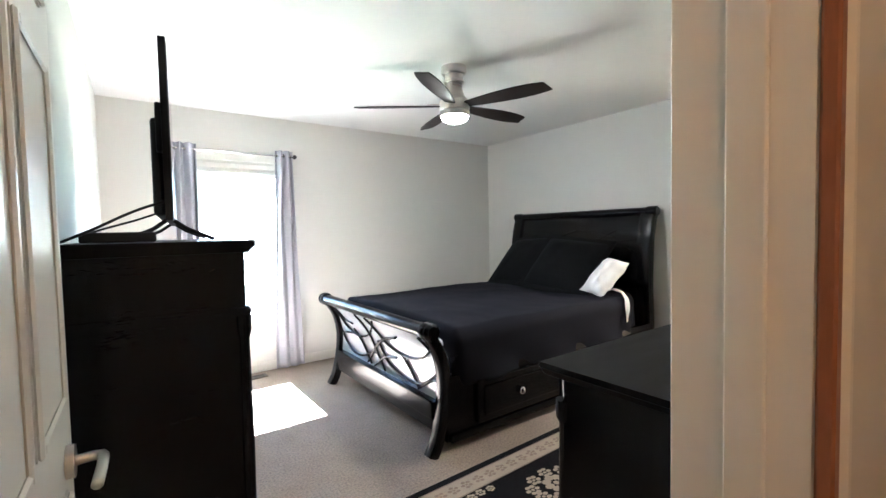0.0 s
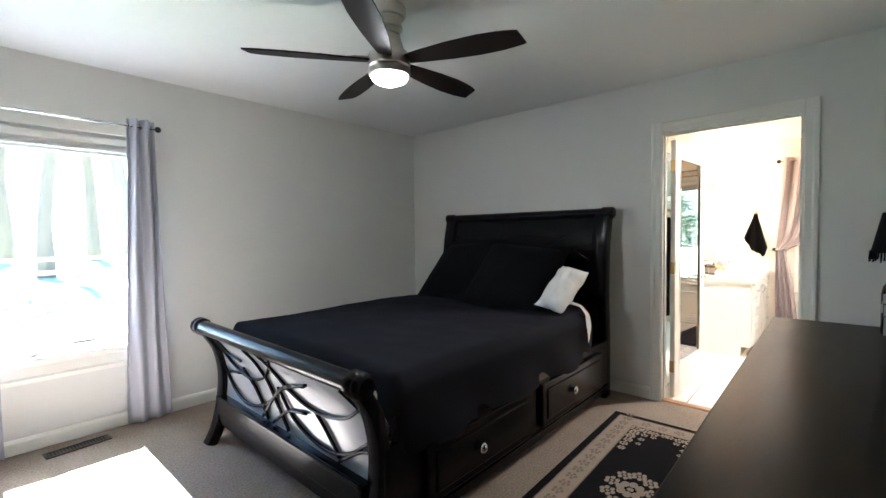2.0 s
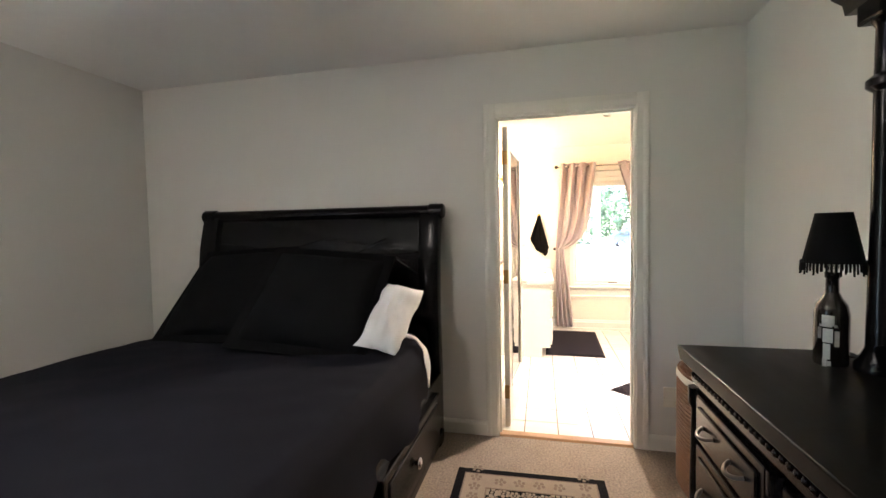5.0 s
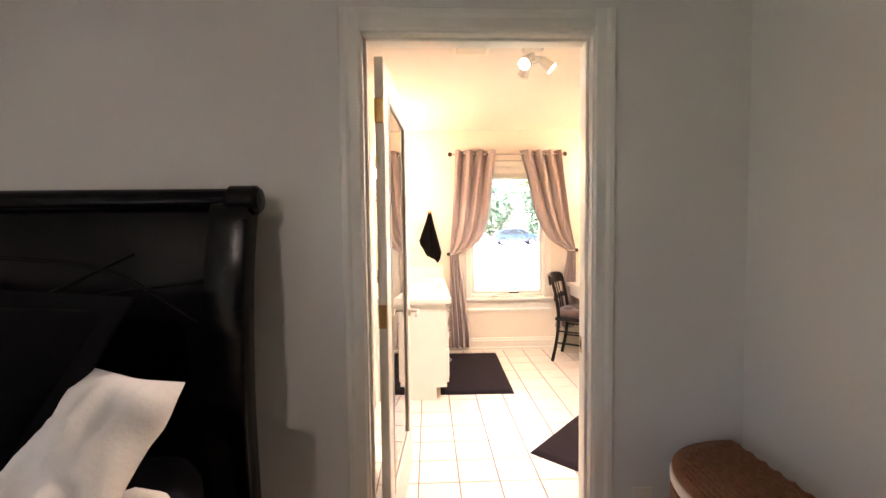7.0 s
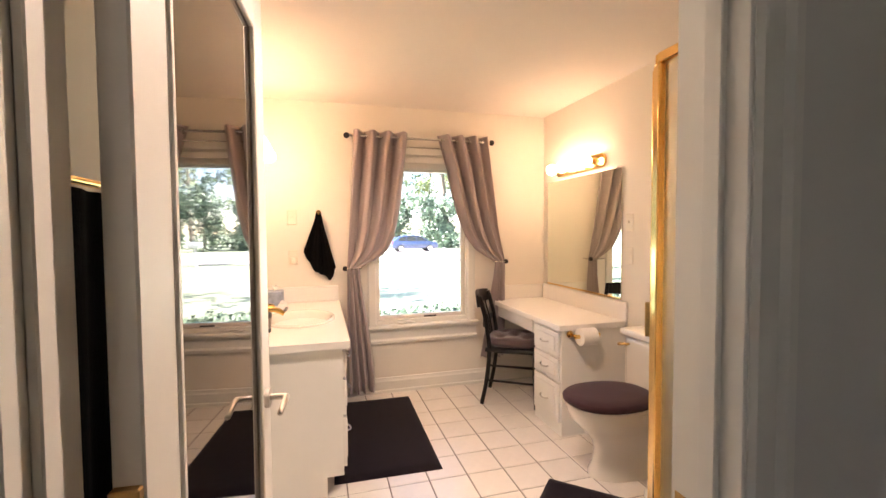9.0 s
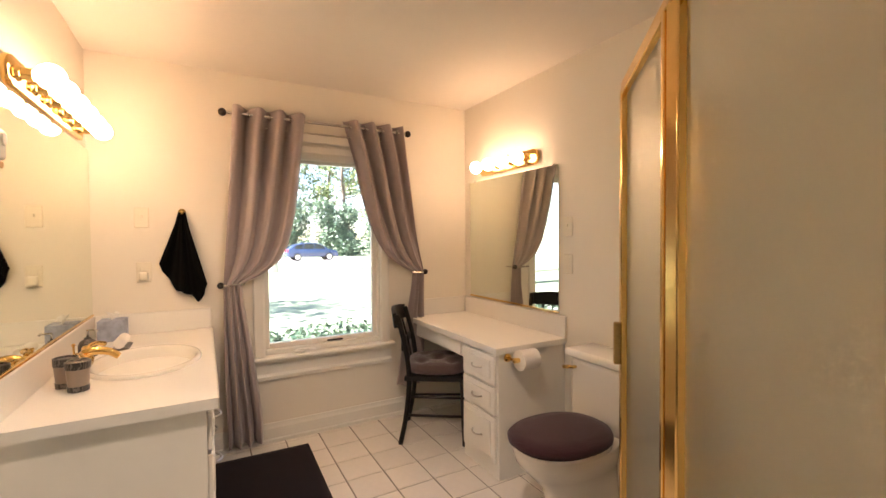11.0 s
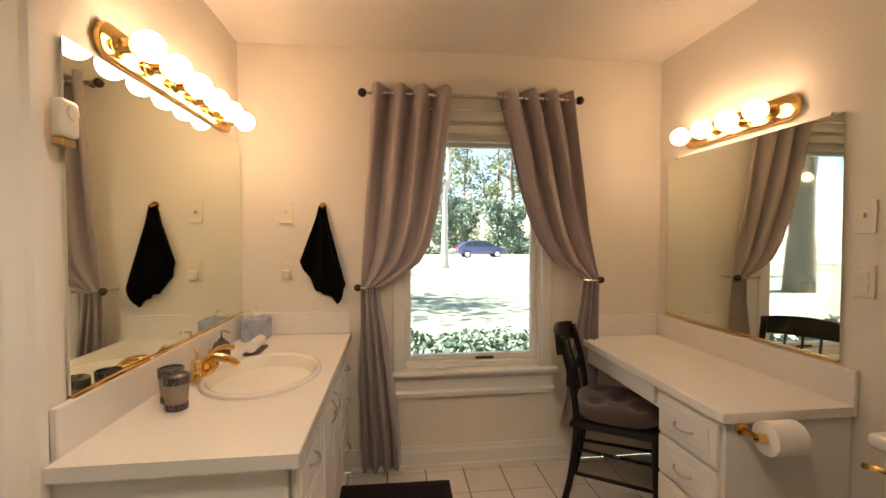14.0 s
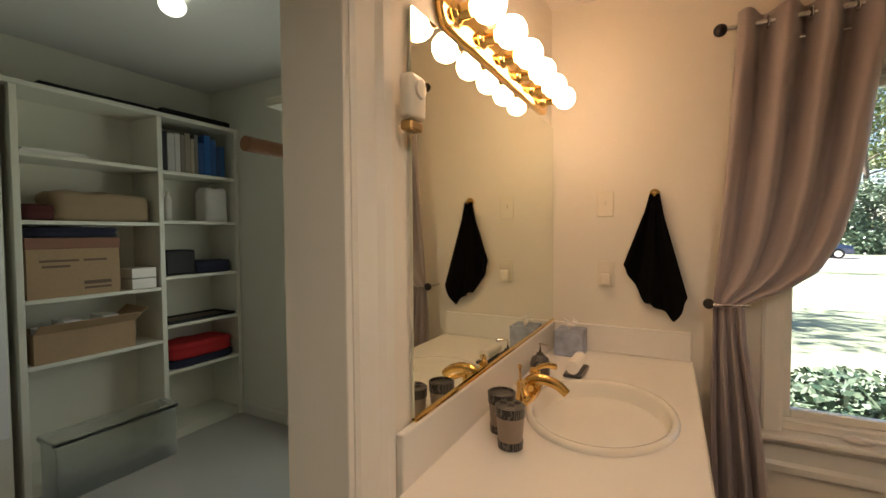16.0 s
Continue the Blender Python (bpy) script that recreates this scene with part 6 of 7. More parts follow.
# bath mats
def mat_thing(name, c, turn, w, d, label):
    def fn(u, v):
        a, b = abs(u * 2 - 1), abs(v * 2 - 1)
        e = min(1.0, (1 - max(a, b)) * 12)
        return ((u - 0.5) * w, (v - 0.5) * d, 0.003 + 0.013 * e + 0.0035 * noise.noise((u * 40, v * 30, 2.0)) * e)
    t = thing(name, c, label, "bath mat", "bath mats", world_space=False, turn=turn)
    bm = sheet(60, 40, fn)
    B((-w / 2, w / 2, -d / 2, d / 2, 0.0, 0.003), bm=bm)
    part("tufted_top", bm, M_MAT, t, smooth=True, auto=50)
    return t


mat_thing("bath_mat", (6.97, 1.03, 0.0), -1.2, 1.12, 0.60, "dark plum bath mat in front of the vanity")
mat_thing("bath_mat", (5.675, 0.37, 0.0), -43.8, 0.90, 0.42, "dark plum bath mat in front of the shower")

# dining-style chair at the dressing counter
ch = thing("side_chair", (7.25, -0.105, 0), "black painted side chair with sabre legs and tufted cushion", "chair", world_space=False, turn=-32)
# local: faces -y (towards the counter), back at +y
for s in (-1, 1):
    part("back_leg", tube(curve_points([(s * 0.185, 0.235, 0.0), (s * 0.185, 0.195, 0.20), (s * 0.185, 0.175, 0.43), (s * 0.185, 0.20, 0.65), (s * 0.18, 0.250, 0.845)], 8), 0.017, seg=8), M_CHAIRBLACK, ch, smooth=True)
    part("front_leg", tube(curve_points([(s * 0.20, -0.185, 0.0), (s * 0.20, -0.175, 0.25), (s * 0.20, -0.17, 0.43)], 8), 0.016, seg=8), M_CHAIRBLACK, ch, smooth=True)
    part("side_stretcher", C((s * 0.20, -0.17, 0.19), (s * 0.185, 0.19, 0.19), 0.009, seg=10), M_CHAIRBLACK, ch, smooth=True)
    part("side_stretcher", C((s * 0.20, -0.17, 0.31), (s * 0.185, 0.18, 0.31), 0.008, seg=10), M_CHAIRBLACK, ch, smooth=True)
part("front_stretcher", C((-0.20, -0.17, 0.25), (0.20, -0.17, 0.25), 0.009, seg=10), M_CHAIRBLACK, ch, smooth=True)
part("seat", prism([(-0.215, -0.205), (0.215, -0.205), (0.20, 0.205), (-0.20, 0.205)], "z", 0.415, 0.450, bevel=0.01), M_CHAIRBLACK, ch)
part("crest_rail", sheet(24, 6, lambda u, v: ((u - 0.5) * 0.40, 0.255 + 0.035 * math.sin(math.pi * u) - 0.012 * (1 - v), 0.765 + 0.095 * v + 0.018 * math.sin(math.pi * u) * v), thick=0.022), M_CHAIRBLACK, ch, smooth=True, auto=50)
part("mid_rail", sheet(24, 4, lambda u, v: ((u - 0.5) * 0.37, 0.205 + 0.02 * math.sin(math.pi * u), 0.61 + 0.05 * v), thick=0.018), M_CHAIRBLACK, ch, smooth=True, auto=50)
for i in range(3):
    part("back_slat", tube([(-0.08 + i * 0.08, 0.185, 0.45), (-0.08 + i * 0.08, 0.215, 0.62), (-0.08 + i * 0.08, 0.256, 0.775)], 0.008, seg=6), M_CHAIRBLACK, ch, smooth=True)


def cushion_fn(u, v):
    a = 2 * math.pi * u
    r = 0.205 * (abs(math.cos(a)) ** 3.0 + abs(math.sin(a)) ** 3.0) ** (-1 / 3.0)
    k = lerp_table([(0, 0.80), (0.12, 0.97), (0.3, 1.03), (0.45, 0.97), (0.6, 0.8), (0.8, 0.45), (1.0, 0.05)], v)
    z = lerp_table([(0, 0.452), (0.12, 0.458), (0.3, 0.485), (0.45, 0.515), (0.6, 0.528), (0.8, 0.528), (1.0, 0.518)], v)
    x, y = r * k * math.cos(a), r * k * math.sin(a)
    tuft = 0.0
    for tx_, ty_ in ((0, 0), (0.1, 0.1), (-0.1, 0.1), (0.1, -0.1), (-0.1, -0.1)):
        tuft += math.exp(-((x - tx_) ** 2 + (y - ty_) ** 2) / 0.0016)
    return (x, y, z - (0.025 * tuft if v > 0.4 else 0) + 0.003 * noise.noise((x * 30, y * 30, 0)))


cu = tagged(thing("seat_cushion", (7.25, -0.105, 0), "plum-grey tufted seat cushion on the black chair", "cushion", world_space=False, turn=-32))
part("pad", closed_sheet(48, 18, cushion_fn), M_CUSHION, cu, smooth=True)

# neo-angle shower
P1, P2 = Vector((5.270, 0.306, 0)), Vector((5.752, -0.128, 0))
sh = thing("shower_enclosure", (5.15, -0.1, 0), "brass-framed frosted-glass corner shower", "shower")
SH_Z0, SH_Z1 = 0.115, 1.93
pan = [(BX0 + 0.003, BY0 + 0.003), (5.802, BY0 + 0.003), (5.802, -0.106), (5.290, 0.356), (BX0 + 0.003, 0.356)]
part("pan", prism(pan, "z", 0.0, 0.05), M_PORC, sh, "white shower pan")
for a, b in (((BX0 + 0.003, P1.y), (P1.x, P1.y)), ((P1.x, P1.y), (P2.x, P2.y)), ((P2.x, P2.y), (P2.x, BY0 + 0.003))):
    A, D = Vector((*a, 0)), Vector((*b, 0))
    d = (D - A).normalized()
    ang = math.degrees(math.atan2(d.y, d.x))
    L = (D - A).length

    def local(bm):
        bmesh.ops.transform(bm, matrix=pose(A.x, A.y, 0, 0, 0, ang), verts=bm.verts)
        return bm
    part("curb", local(B((0.0, L, -0.045, 0.045, 0.05, SH_Z0 - 0.002), bevel=0.01)), M_PORC, sh)
    part("bottom_rail", local(B((0.012, L - 0.012, -0.016, 0.016, SH_Z0, SH_Z0 + 0.035), bevel=0.003, seg=1)), M_BRASS, sh)
    part("top_rail", local(B((0.0, L, -0.018, 0.018, SH_Z1 - 0.035, SH_Z1), bevel=0.004, seg=1)), M_BRASS, sh)
    part("frosted_panel", local(B((0.02, L - 0.02, -0.003, 0.003, SH_Z0 + 0.035, SH_Z1 - 0.035))), M_FROST, sh, "frosted safety glass")
for p, ang in ((P1, -21), (P2, -66), (Vector((BX0 + 0.02, P1.y, 0)), 0), (Vector((P2.x, BY0 + 0.02, 0)), 90)):
    bm = B((-0.022, 0.022, -0.018, 0.018, SH_Z0, SH_Z1 - 0.036), bevel=0.004, seg=1)
    bmesh.ops.transform(bm, matrix=pose(p.x, p.y, 0, 0, 0, ang), verts=bm.verts)
    part("post", bm, M_BRASS, sh, smooth=True, auto=40)
dvec = (P2 - P1).normalized()
ang = math.degrees(math.atan2(dvec.y, dvec.x))
LD = (P2 - P1).length


def ondoor(bm):
    bmesh.ops.transform(bm, matrix=pose(P1.x, P1.y, 0, 0, 0, ang), verts=bm.verts)
    return bm


part("door_frame", ondoor(B((0.03, 0.052, 0.004, 0.026, SH_Z0 + 0.04, SH_Z1 - 0.04), (LD - 0.052, LD - 0.03, 0.004, 0.026, SH_Z0 + 0.04, SH_Z1 - 0.04), (0.052, LD - 0.052, 0.004, 0.026, SH_Z0 + 0.04, SH_Z0 + 0.062), (0.052, LD - 0.052, 0.004, 0.026, SH_Z1 - 0.062, SH_Z1 - 0.04), bevel=0.003, seg=1)), M_BRASS, sh, "brass shower door frame")
part("door_catch", ondoor(B((LD - 0.055, LD - 0.03, 0.026, 0.05, 0.86, 1.02), bevel=0.004, seg=1)), M_HINGE, sh, "dark brass door pull")

# ceiling spots
tl = thing("ceiling_spotlights", (5.55, 0.80, ZB), "small white three-way ceiling spotlight, lit", "ceiling light")
part("base", lathe([(0.0, ZB - 0.001), (0.06, ZB - 0.001), (0.06, ZB - 0.018), (0.05, ZB - 0.026), (0.0, ZB - 0.026)], (5.55, 0.80, 0), seg=24), M_LAM, tl, smooth=True, auto=40)
for a, lit in ((20, True), (140, True), (260, False)):
    d = Vector((math.cos(radians(a)), math.sin(radians(a)), -0.9)).normalized()
    o = Vector((5.55, 0.80, ZB - 0.062)) + Vector((math.cos(radians(a)), math.sin(radians(a)), 0)) * 0.045
    hd = part("spot_head", C(o, o + d * 0.085, 0.022, 0.036, seg=20), M_LAM, tl, smooth=True, auto=40)
    part("spot_face", C(o + d * 0.082, o + d * 0.0875, 0.031, seg=20), M_BULB, hd, "lit reflector bulb", smooth=True, auto=40)

part("stem", C((5.55, 0.80, ZB - 0.026), (5.55, 0.80, ZB - 0.075), 0.014, seg=14), M_LAM, tl, smooth=True, auto=40)
part("cross_arm", tube([(5.55 + 0.05 * math.cos(radians(a)), 0.80 + 0.05 * math.sin(radians(a)), ZB - 0.066) for a in range(0, 360, 15)], 0.007, seg=8, closed=True), M_LAM, tl, smooth=True)
for a in (20, 140):
    spot = new("spot_lamp", bpy.data.lights.new("spot_lamp", "SPOT"))
    spot.data.energy, spot.data.color, spot.data.spot_size, spot.data.spot_blend, spot.data.shadow_soft_size = 6.5, (1.0, 0.82, 0.62), radians(115), 0.8, 0.03
    o = Vector((5.55 + 0.10 * math.cos(radians(a)), 0.80 + 0.10 * math.sin(radians(a)), ZB - 0.150))
    spot.matrix_world = look(o, o + Vector((0.5 * math.cos(radians(a)), 0.5 * math.sin(radians(a)), -1.0)))

# ceiling register
cv = thing("ceiling_vent", (5.50, 1.16, ZB), "cream louvred vent in the bathroom ceiling", "ceiling vent")
part("frame", B((5.37, 5.63, 1.05, 1.075, ZB - 0.010, ZB - 0.001), (5.37, 5.63, 1.245, 1.27, ZB - 0.010, ZB - 0.001), (5.37, 5.395, 1.075, 1.245, ZB - 0.010, ZB - 0.001), (5.605, 5.63, 1.075, 1.245, ZB - 0.010, ZB - 0.001), bevel=0.003, seg=1), M_PLATE, cv)
part("backing", B((5.395, 5.605, 1.075, 1.245, ZB - 0.003, ZB - 0.001)), M_HINGE, cv, "dark duct behind the louvres")
for k in range(9):
    part("louvre", prism([(5.400 + k * 0.0225, ZB - 0.004), (5.402 + k * 0.0225, ZB - 0.004), (5.416 + k * 0.0225, ZB - 0.012), (5.414 + k * 0.0225, ZB - 0.012)], "y", 1.076, 1.244), M_PLATE, cv)

# floor tiles
PITCH, GAP, TX0, TY0 = 0.2172, 0.006, 5.881, 1.276
nx0, nx1 = math.floor((4.61 - TX0) / PITCH), math.ceil((BX1 - TX0) / PITCH)
ny0, ny1 = math.floor((BY0 - TY0) / PITCH), math.ceil((2.0 - TY0) / PITCH)
shared = {}
for i in range(nx0, nx1):
    for j in range(ny0, ny1):
        x0, x1 = max(4.612, TX0 + i * PITCH + GAP / 2), min(BX1 - 0.001, TX0 + (i + 1) * PITCH - GAP / 2)
        y0, y1 = max(BY0 + 0.001, TY0 + j * PITCH + GAP / 2), min(1.999, TY0 + (j + 1) * PITCH - GAP / 2)
        if x1 - x0 < 0.02 or y1 - y0 < 0.02:
            continue
        if y0 > 1.86 and not 5.42 < (x0 + x1) / 2 < 6.19:
            continue
        key = (round(x1 - x0, 3), round(y1 - y0, 3))
        if key not in shared:
            w, h = key
            bm = B((-w / 2, w / 2, -h / 2, h / 2, -0.004, 0.0), bevel=0.0)
            top = [e for e in bm.edges if all(v.co.z > -0.001 for v in e.verts)]
            bmesh.ops.bevel(bm, geom=top, offset=0.0025, segments=1, affect="EDGES")
            me = bpy.data.meshes.new("tile")
            bm.to_mesh(me)
            bm.free()
            me.materials.append(M_TILE)
            shared[key] = me
        ob = new("tile", shared[key])
        ob.location = ((x0 + x1) / 2, (y0 + y1) / 2, 0)
        ob.parent = floor_bath

# ---- closet ----
SY0, SY1 = 4.20, 4.515
bk = thing("closet_shelving", (7.1, 4.36, 0), "cream built-in closet shelving, half full", "shelving")
for x in (6.472, 7.155, 7.692):
    part("upright", B((x, x + 0.03, SY0, SY1, 0.0, 2.10), bevel=0.002, seg=1), M_SHELF, bk)
part("top", B((6.40, 7.722, SY0 - 0.006, SY1, 2.10, 2.128), bevel=0.003, seg=1), M_SHELF, bk)
part("back_board", B((6.472, 7.722, SY1 - 0.006, SY1, 0.05, 2.10)), M_SHELF, bk)
part("plinth", B((6.502, 7.692, SY0 + 0.015, SY1 - 0.006, 0.0, 0.06)), M_SHELF, bk)
RIGHT = [1.766, 1.444, 1.083, 0.764, 0.461]
LEFT = [1.775, 1.43, 1.02, 0.68]
for z in RIGHT:
    part("shelf", B((7.185, 7.692, SY0 + 0.003, SY1 - 0.006, z - 0.022, z), bevel=0.002, seg=1), M_SHELF, bk)
for z in LEFT:
    part("shelf", B((6.502, 7.155, SY0 + 0.003, SY1 - 0.006, z - 0.022, z), bevel=0.002, seg=1), M_SHELF, bk)

cc = thing("closet_cabinet", (6.05, 4.36, 0), "tall cream closet cabinet with a white door", "cabinet")
part("body", B((5.66, 6.44, SY0 + 0.02, SY1, 0.0, 2.095)), M_SHELF, cc)
part("door", B((5.68, 6.425, SY0 - 0.012, SY0 + 0.018, 0.36, 2.02), bevel=0.004), mat("cool_white_door", (0.80, 0.80, 0.80), 0.4, grain=20, amount=0.02, patch=2, patch_amount=0.02), cc, "flat white door")

rng = random.Random(11)
BOOKS = [(0.02, 0.02, 0.025), (0.55, 0.55, 0.52), (0.60, 0.58, 0.55), (0.22, 0.2, 0.17), (0.30, 0.26, 0.2), (0.42, 0.36, 0.28), (0.2, 0.19, 0.17), (0.02, 0.08, 0.25), (0.02, 0.12, 0.38), (0.03, 0.10, 0.30), (0.03, 0.06, 0.16), (0.02, 0.09, 0.24)]
x = 7.20
for i, c in enumerate(BOOKS):
    w = rng.uniform(0.022, 0.048)
    h = rng.uniform(0.22, 0.285)
    b = thing("book", (x + w / 2, 4.33, 1.766), "upright %s book on the closet shelf" % ("blue" if c[2] > 0.12 and c[0] < 0.05 else "black" if c[0] < 0.05 else "pale" if c[0] > 0.5 else "brown"), "book", "books on the closet shelf")
    mb = mat("book_cover", c, 0.5, grain=30, amount=0.1)
    part("cover", B((x, x + w, 4.235, 4.41, 1.7665, 1.766 + h), bevel=0.002, seg=1), mb, b)
    part("pages", B((x + 0.003, x + w - 0.003, 4.24, 4.415, 1.77, 1.764 + h - 0.004 + 0.003)), M_PAPER, b)
    x += w + 0.002

# shelf contents
M_BEIGECLOTH = mat("beige_blanket", (0.33, 0.24, 0.15), 0.95, grain=200, amount=0.15, patch=7, patch_amount=0.15, bump=0.5, bump_scale=180)
M_NAVY = mat("navy_cloth", (0.018, 0.02, 0.045), 0.9, grain=200, amount=0.3, bump=0.5, bump_scale=180)
M_RED = mat("red_cloth", (0.42, 0.015, 0.018), 0.85, grain=160, amount=0.2, patch=10, patch_amount=0.3, bump=0.6, bump_scale=100)
M_MAROON = mat("maroon_cloth", (0.09, 0.02, 0.02), 0.9, grain=160, amount=0.25, bump=0.6, bump_scale=100)


def folded(name, x0, x1, y0, y1, z, h, material, label, seed, category="cloth"):
    """A soft folded stack."""
    def fn(u, v):
        a = 2 * math.pi * u
        c, s = math.cos(a), math.sin(a)
        k = (abs(c) ** 5 + abs(s) ** 5) ** (-1 / 5)
        r = lerp_table([(0, 0.93), (0.15, 1.0), (0.35, 0.985), (0.45, 0.97), (0.6, 1.0), (0.75, 0.95), (0.85, 0.8), (1.0, 0.05)], v)
        n1 = 1 + 0.05 * noise.noise((c * 2 + seed, s * 2, v * 3))
        zz = lerp_table([(0, 0), (0.15, 0.08), (0.45, 0.5), (0.6, 0.75), (0.75, 0.95), (0.85, 1.0), (1.0, 1.0)], v)
        return ((x0 + x1) / 2 + (x1 - x0) / 2 * k * r * n1 * c * 0.97, (y0 + y1) / 2 + (y1 - y0) / 2 * k * r * s * 0.97, z + 0.001 + h * zz * (1 + 0.10 * noise.noise((c * r * 2.5 + seed, s * r * 2.5, 0.0)) * v))
    return solo(name, closed_sheet(48, 18, fn), material, label, category, smooth=True)


folded("folded_blanket", 6.62, 7.14, 4.225, 4.49, 1.43, 0.165, M_BEIGECLOTH, "beige folded blanket on the closet shelf", 1, "blanket")
folded("folded_cloth", 6.51, 6.66, 4.23, 4.45, 1.43, 0.085, M_MAROON, "maroon folded cloth on the closet shelf", 2)
solo("papers", B((6.51, 6.80, 4.22, 4.44, 1.776, 1.79), (6.52, 6.79, 4.225, 4.43, 1.791, 1.802), bevel=0.001, seg=1), M_PAPER, "low stack of white papers on the shelf", "papers")


def carton(name, x0, x1, y0, y1, z0, z1, label, opened=False, mats=None):
    t = thing(name, ((x0 + x1) / 2, (y0 + y1) / 2, z0), label, "box")
    w = 0.005
    part("front_wall", B((x0, x1, y0, y0 + w, z0 + 0.001, z1)), M_CARD, t)
    part("back_wall", B((x0, x1, y1 - w, y1, z0 + 0.001, z1)), M_CARD, t)
    part("side_wall", B((x0, x0 + w, y0 + w, y1 - w, z0 + 0.001, z1)), M_CARD, t)
    part("side_wall", B((x1 - w, x1, y0 + w, y1 - w, z0 + 0.001, z1)), M_CARD, t)
    part("bottom", B((x0 + w, x1 - w, y0 + w, y1 - w, z0 + 0.001, z0 + 0.006)), M_CARD, t)
    if opened:
        fl_ = B((0, x1 - x0, -0.002, 0.002, 0, 0.09))
        bmesh.ops.transform(fl_, matrix=pose(x0, y0, z1, 55, 0, 0), verts=fl_.verts)
        part("flap", fl_, M_CARD, t)
        fl2 = B((-0.002, 0.002, 0, y1 - y0, 0, 0.10))
        bmesh.ops.transform(fl2, matrix=pose(x1, y0, z1, 0, 50, 0), verts=fl2.verts)
        part("flap", fl2, M_CARD, t)
    else:
        part("lid", B((x0 - 0.004, x1 + 0.004, y0 - 0.004, y1 + 0.004, z1 - 0.055, z1 + 0.004), bevel=0.002, seg=1), mat("reddish_lid_card", (0.27, 0.13, 0.09), 0.8, grain=60, amount=0.1), t, "reddish cardboard lid")
        for k, (a, b, zz) in enumerate(((0.05, 0.22, 0.19), (0.06, 0.18, 0.16), (0.24, 0.35, 0.19), (0.24, 0.37, 0.06), (0.24, 0.37, 0.035))):
            part("printed_bar", B((x0 + a, x0 + b, y0 - 0.0008, y0 + 0.0005, z0 + zz, z0 + zz + (0.012 if k != 3 else 0.02))), mat("box_print", (0.16, 0.10, 0.07), 0.8, grain=60, amount=0.1), t)
    return t


carton("storage_box", 6.515, 6.93, 4.21, 4.48, 1.02, 1.335, "lidded brown cardboard storage box on the shelf")
folded("folded_cloth", 6.51, 6.96, 4.215, 4.46, 1.34, 0.055, M_NAVY, "navy folded cloth lying on the storage box", 4)
for k, (x0, z0) in enumerate(((7.0, 1.02), (7.0, 1.085))):
    solo("small_box", B((x0, x0 + 0.14, 4.225, 4.36, z0 + 0.001, z0 + 0.062), bevel=0.002, seg=1), M_LAM, "small white box on the closet shelf", "box", "small white boxes")
carton("open_carton", 6.53, 7.0, 4.205, 4.46, 0.68, 0.84, "open brown carton with white boxes inside", True)
for k in range(4):
    solo("small_box", B((6.58 + 0.09 * k, 6.66 + 0.09 * k, 4.24, 4.40, 0.688, 0.85 + 0.035 * (k % 2)), bevel=0.002, seg=1), M_LAM, "small white box standing in the open carton", "box", "small white boxes")
bn = thing("plastic_bin", (6.82, 4.28, 0), "clear plastic storage bin on the closet floor", "bin")
for nm, bx in (("side", (6.535, 6.541, 4.02, 4.19, 0.005, 0.31)), ("side", (7.114, 7.12, 4.02, 4.19, 0.005, 0.31)), ("side", (6.541, 7.114, 4.02, 4.026, 0.005, 0.31)), ("side", (6.541, 7.114, 4.184, 4.19, 0.005, 0.31)), ("bottom", (6.541, 7.114, 4.026, 4.184, 0.001, 0.006))):
    part(nm, B(bx), M_CLEAR, bn)
part("rim", B((6.522, 7.133, 4.008, 4.02, 0.295, 0.32), (6.522, 7.133, 4.19, 4.2, 0.295, 0.32), (6.522, 6.535, 4.02, 4.19, 0.295, 0.32), (7.12, 7.133, 4.02, 4.19, 0.295, 0.32), bevel=0.003, seg=1), M_CLEAR, bn)
# right-hand shelves
folded("white_bag", 7.50, 7.675, 4.24, 4.42, 1.444, 0.24, M_WHITEFAB, "crumpled white bag on the closet shelf", 7, "bag")
for k, xx in enumerate((7.21, 7.265)):
    bt = thing("bottle", (xx, 4.30, 1.444), "small pale bottle on the closet shelf", "bottle", "bottles on the shelf")
    part("body", lathe([(0.0, 1.445), (0.022, 1.445), (0.022, 1.56 + 0.03 * k), (0.010, 1.585 + 0.03 * k), (0.0, 1.586 + 0.03 * k)], (xx, 4.30, 0), seg=16), M_LAM, bt, smooth=True, auto=40)
    part("cap", lathe([(0.0, 1.586 + 0.03 * k), (0.012, 1.586 + 0.03 * k), (0.012, 1.61 + 0.03 * k), (0.0, 1.611 + 0.03 * k)], (xx, 4.30, 0), seg=14), M_PLATE, bt)
solo("black_case", B((7.20, 7.40, 4.23, 4.40, 1.084, 1.25), bevel=0.012), M_TVBLACK, "small black case on the closet shelf", "case")
folded("folded_cloth", 7.40, 7.68, 4.22, 4.44, 1.083, 0.085, M_NAVY, "dark blue crumpled cloth on the closet shelf", 9)
pf = thing("picture_frame", (7.44, 4.33, 0.765), "dark picture frame lying flat on the shelf", "picture frame")
part("frame", B((7.20, 7.68, 4.21, 4.235, 0.765, 0.783), (7.20, 7.68, 4.425, 4.45, 0.765, 0.783), (7.20, 7.225, 4.235, 4.425, 0.765, 0.783), (7.655, 7.68, 4.235, 4.425, 0.765, 0.783), bevel=0.003, seg=1), M_TVBLACK, pf)
part("picture", B((7.225, 7.655, 4.235, 4.425, 0.765, 0.772)), M_RUGGREY, pf)
folded("folded_cloth", 7.195, 7.685, 4.20, 4.46, 0.461, 0.055, M_NAVY, "black folded cloth under a red garment", 12)
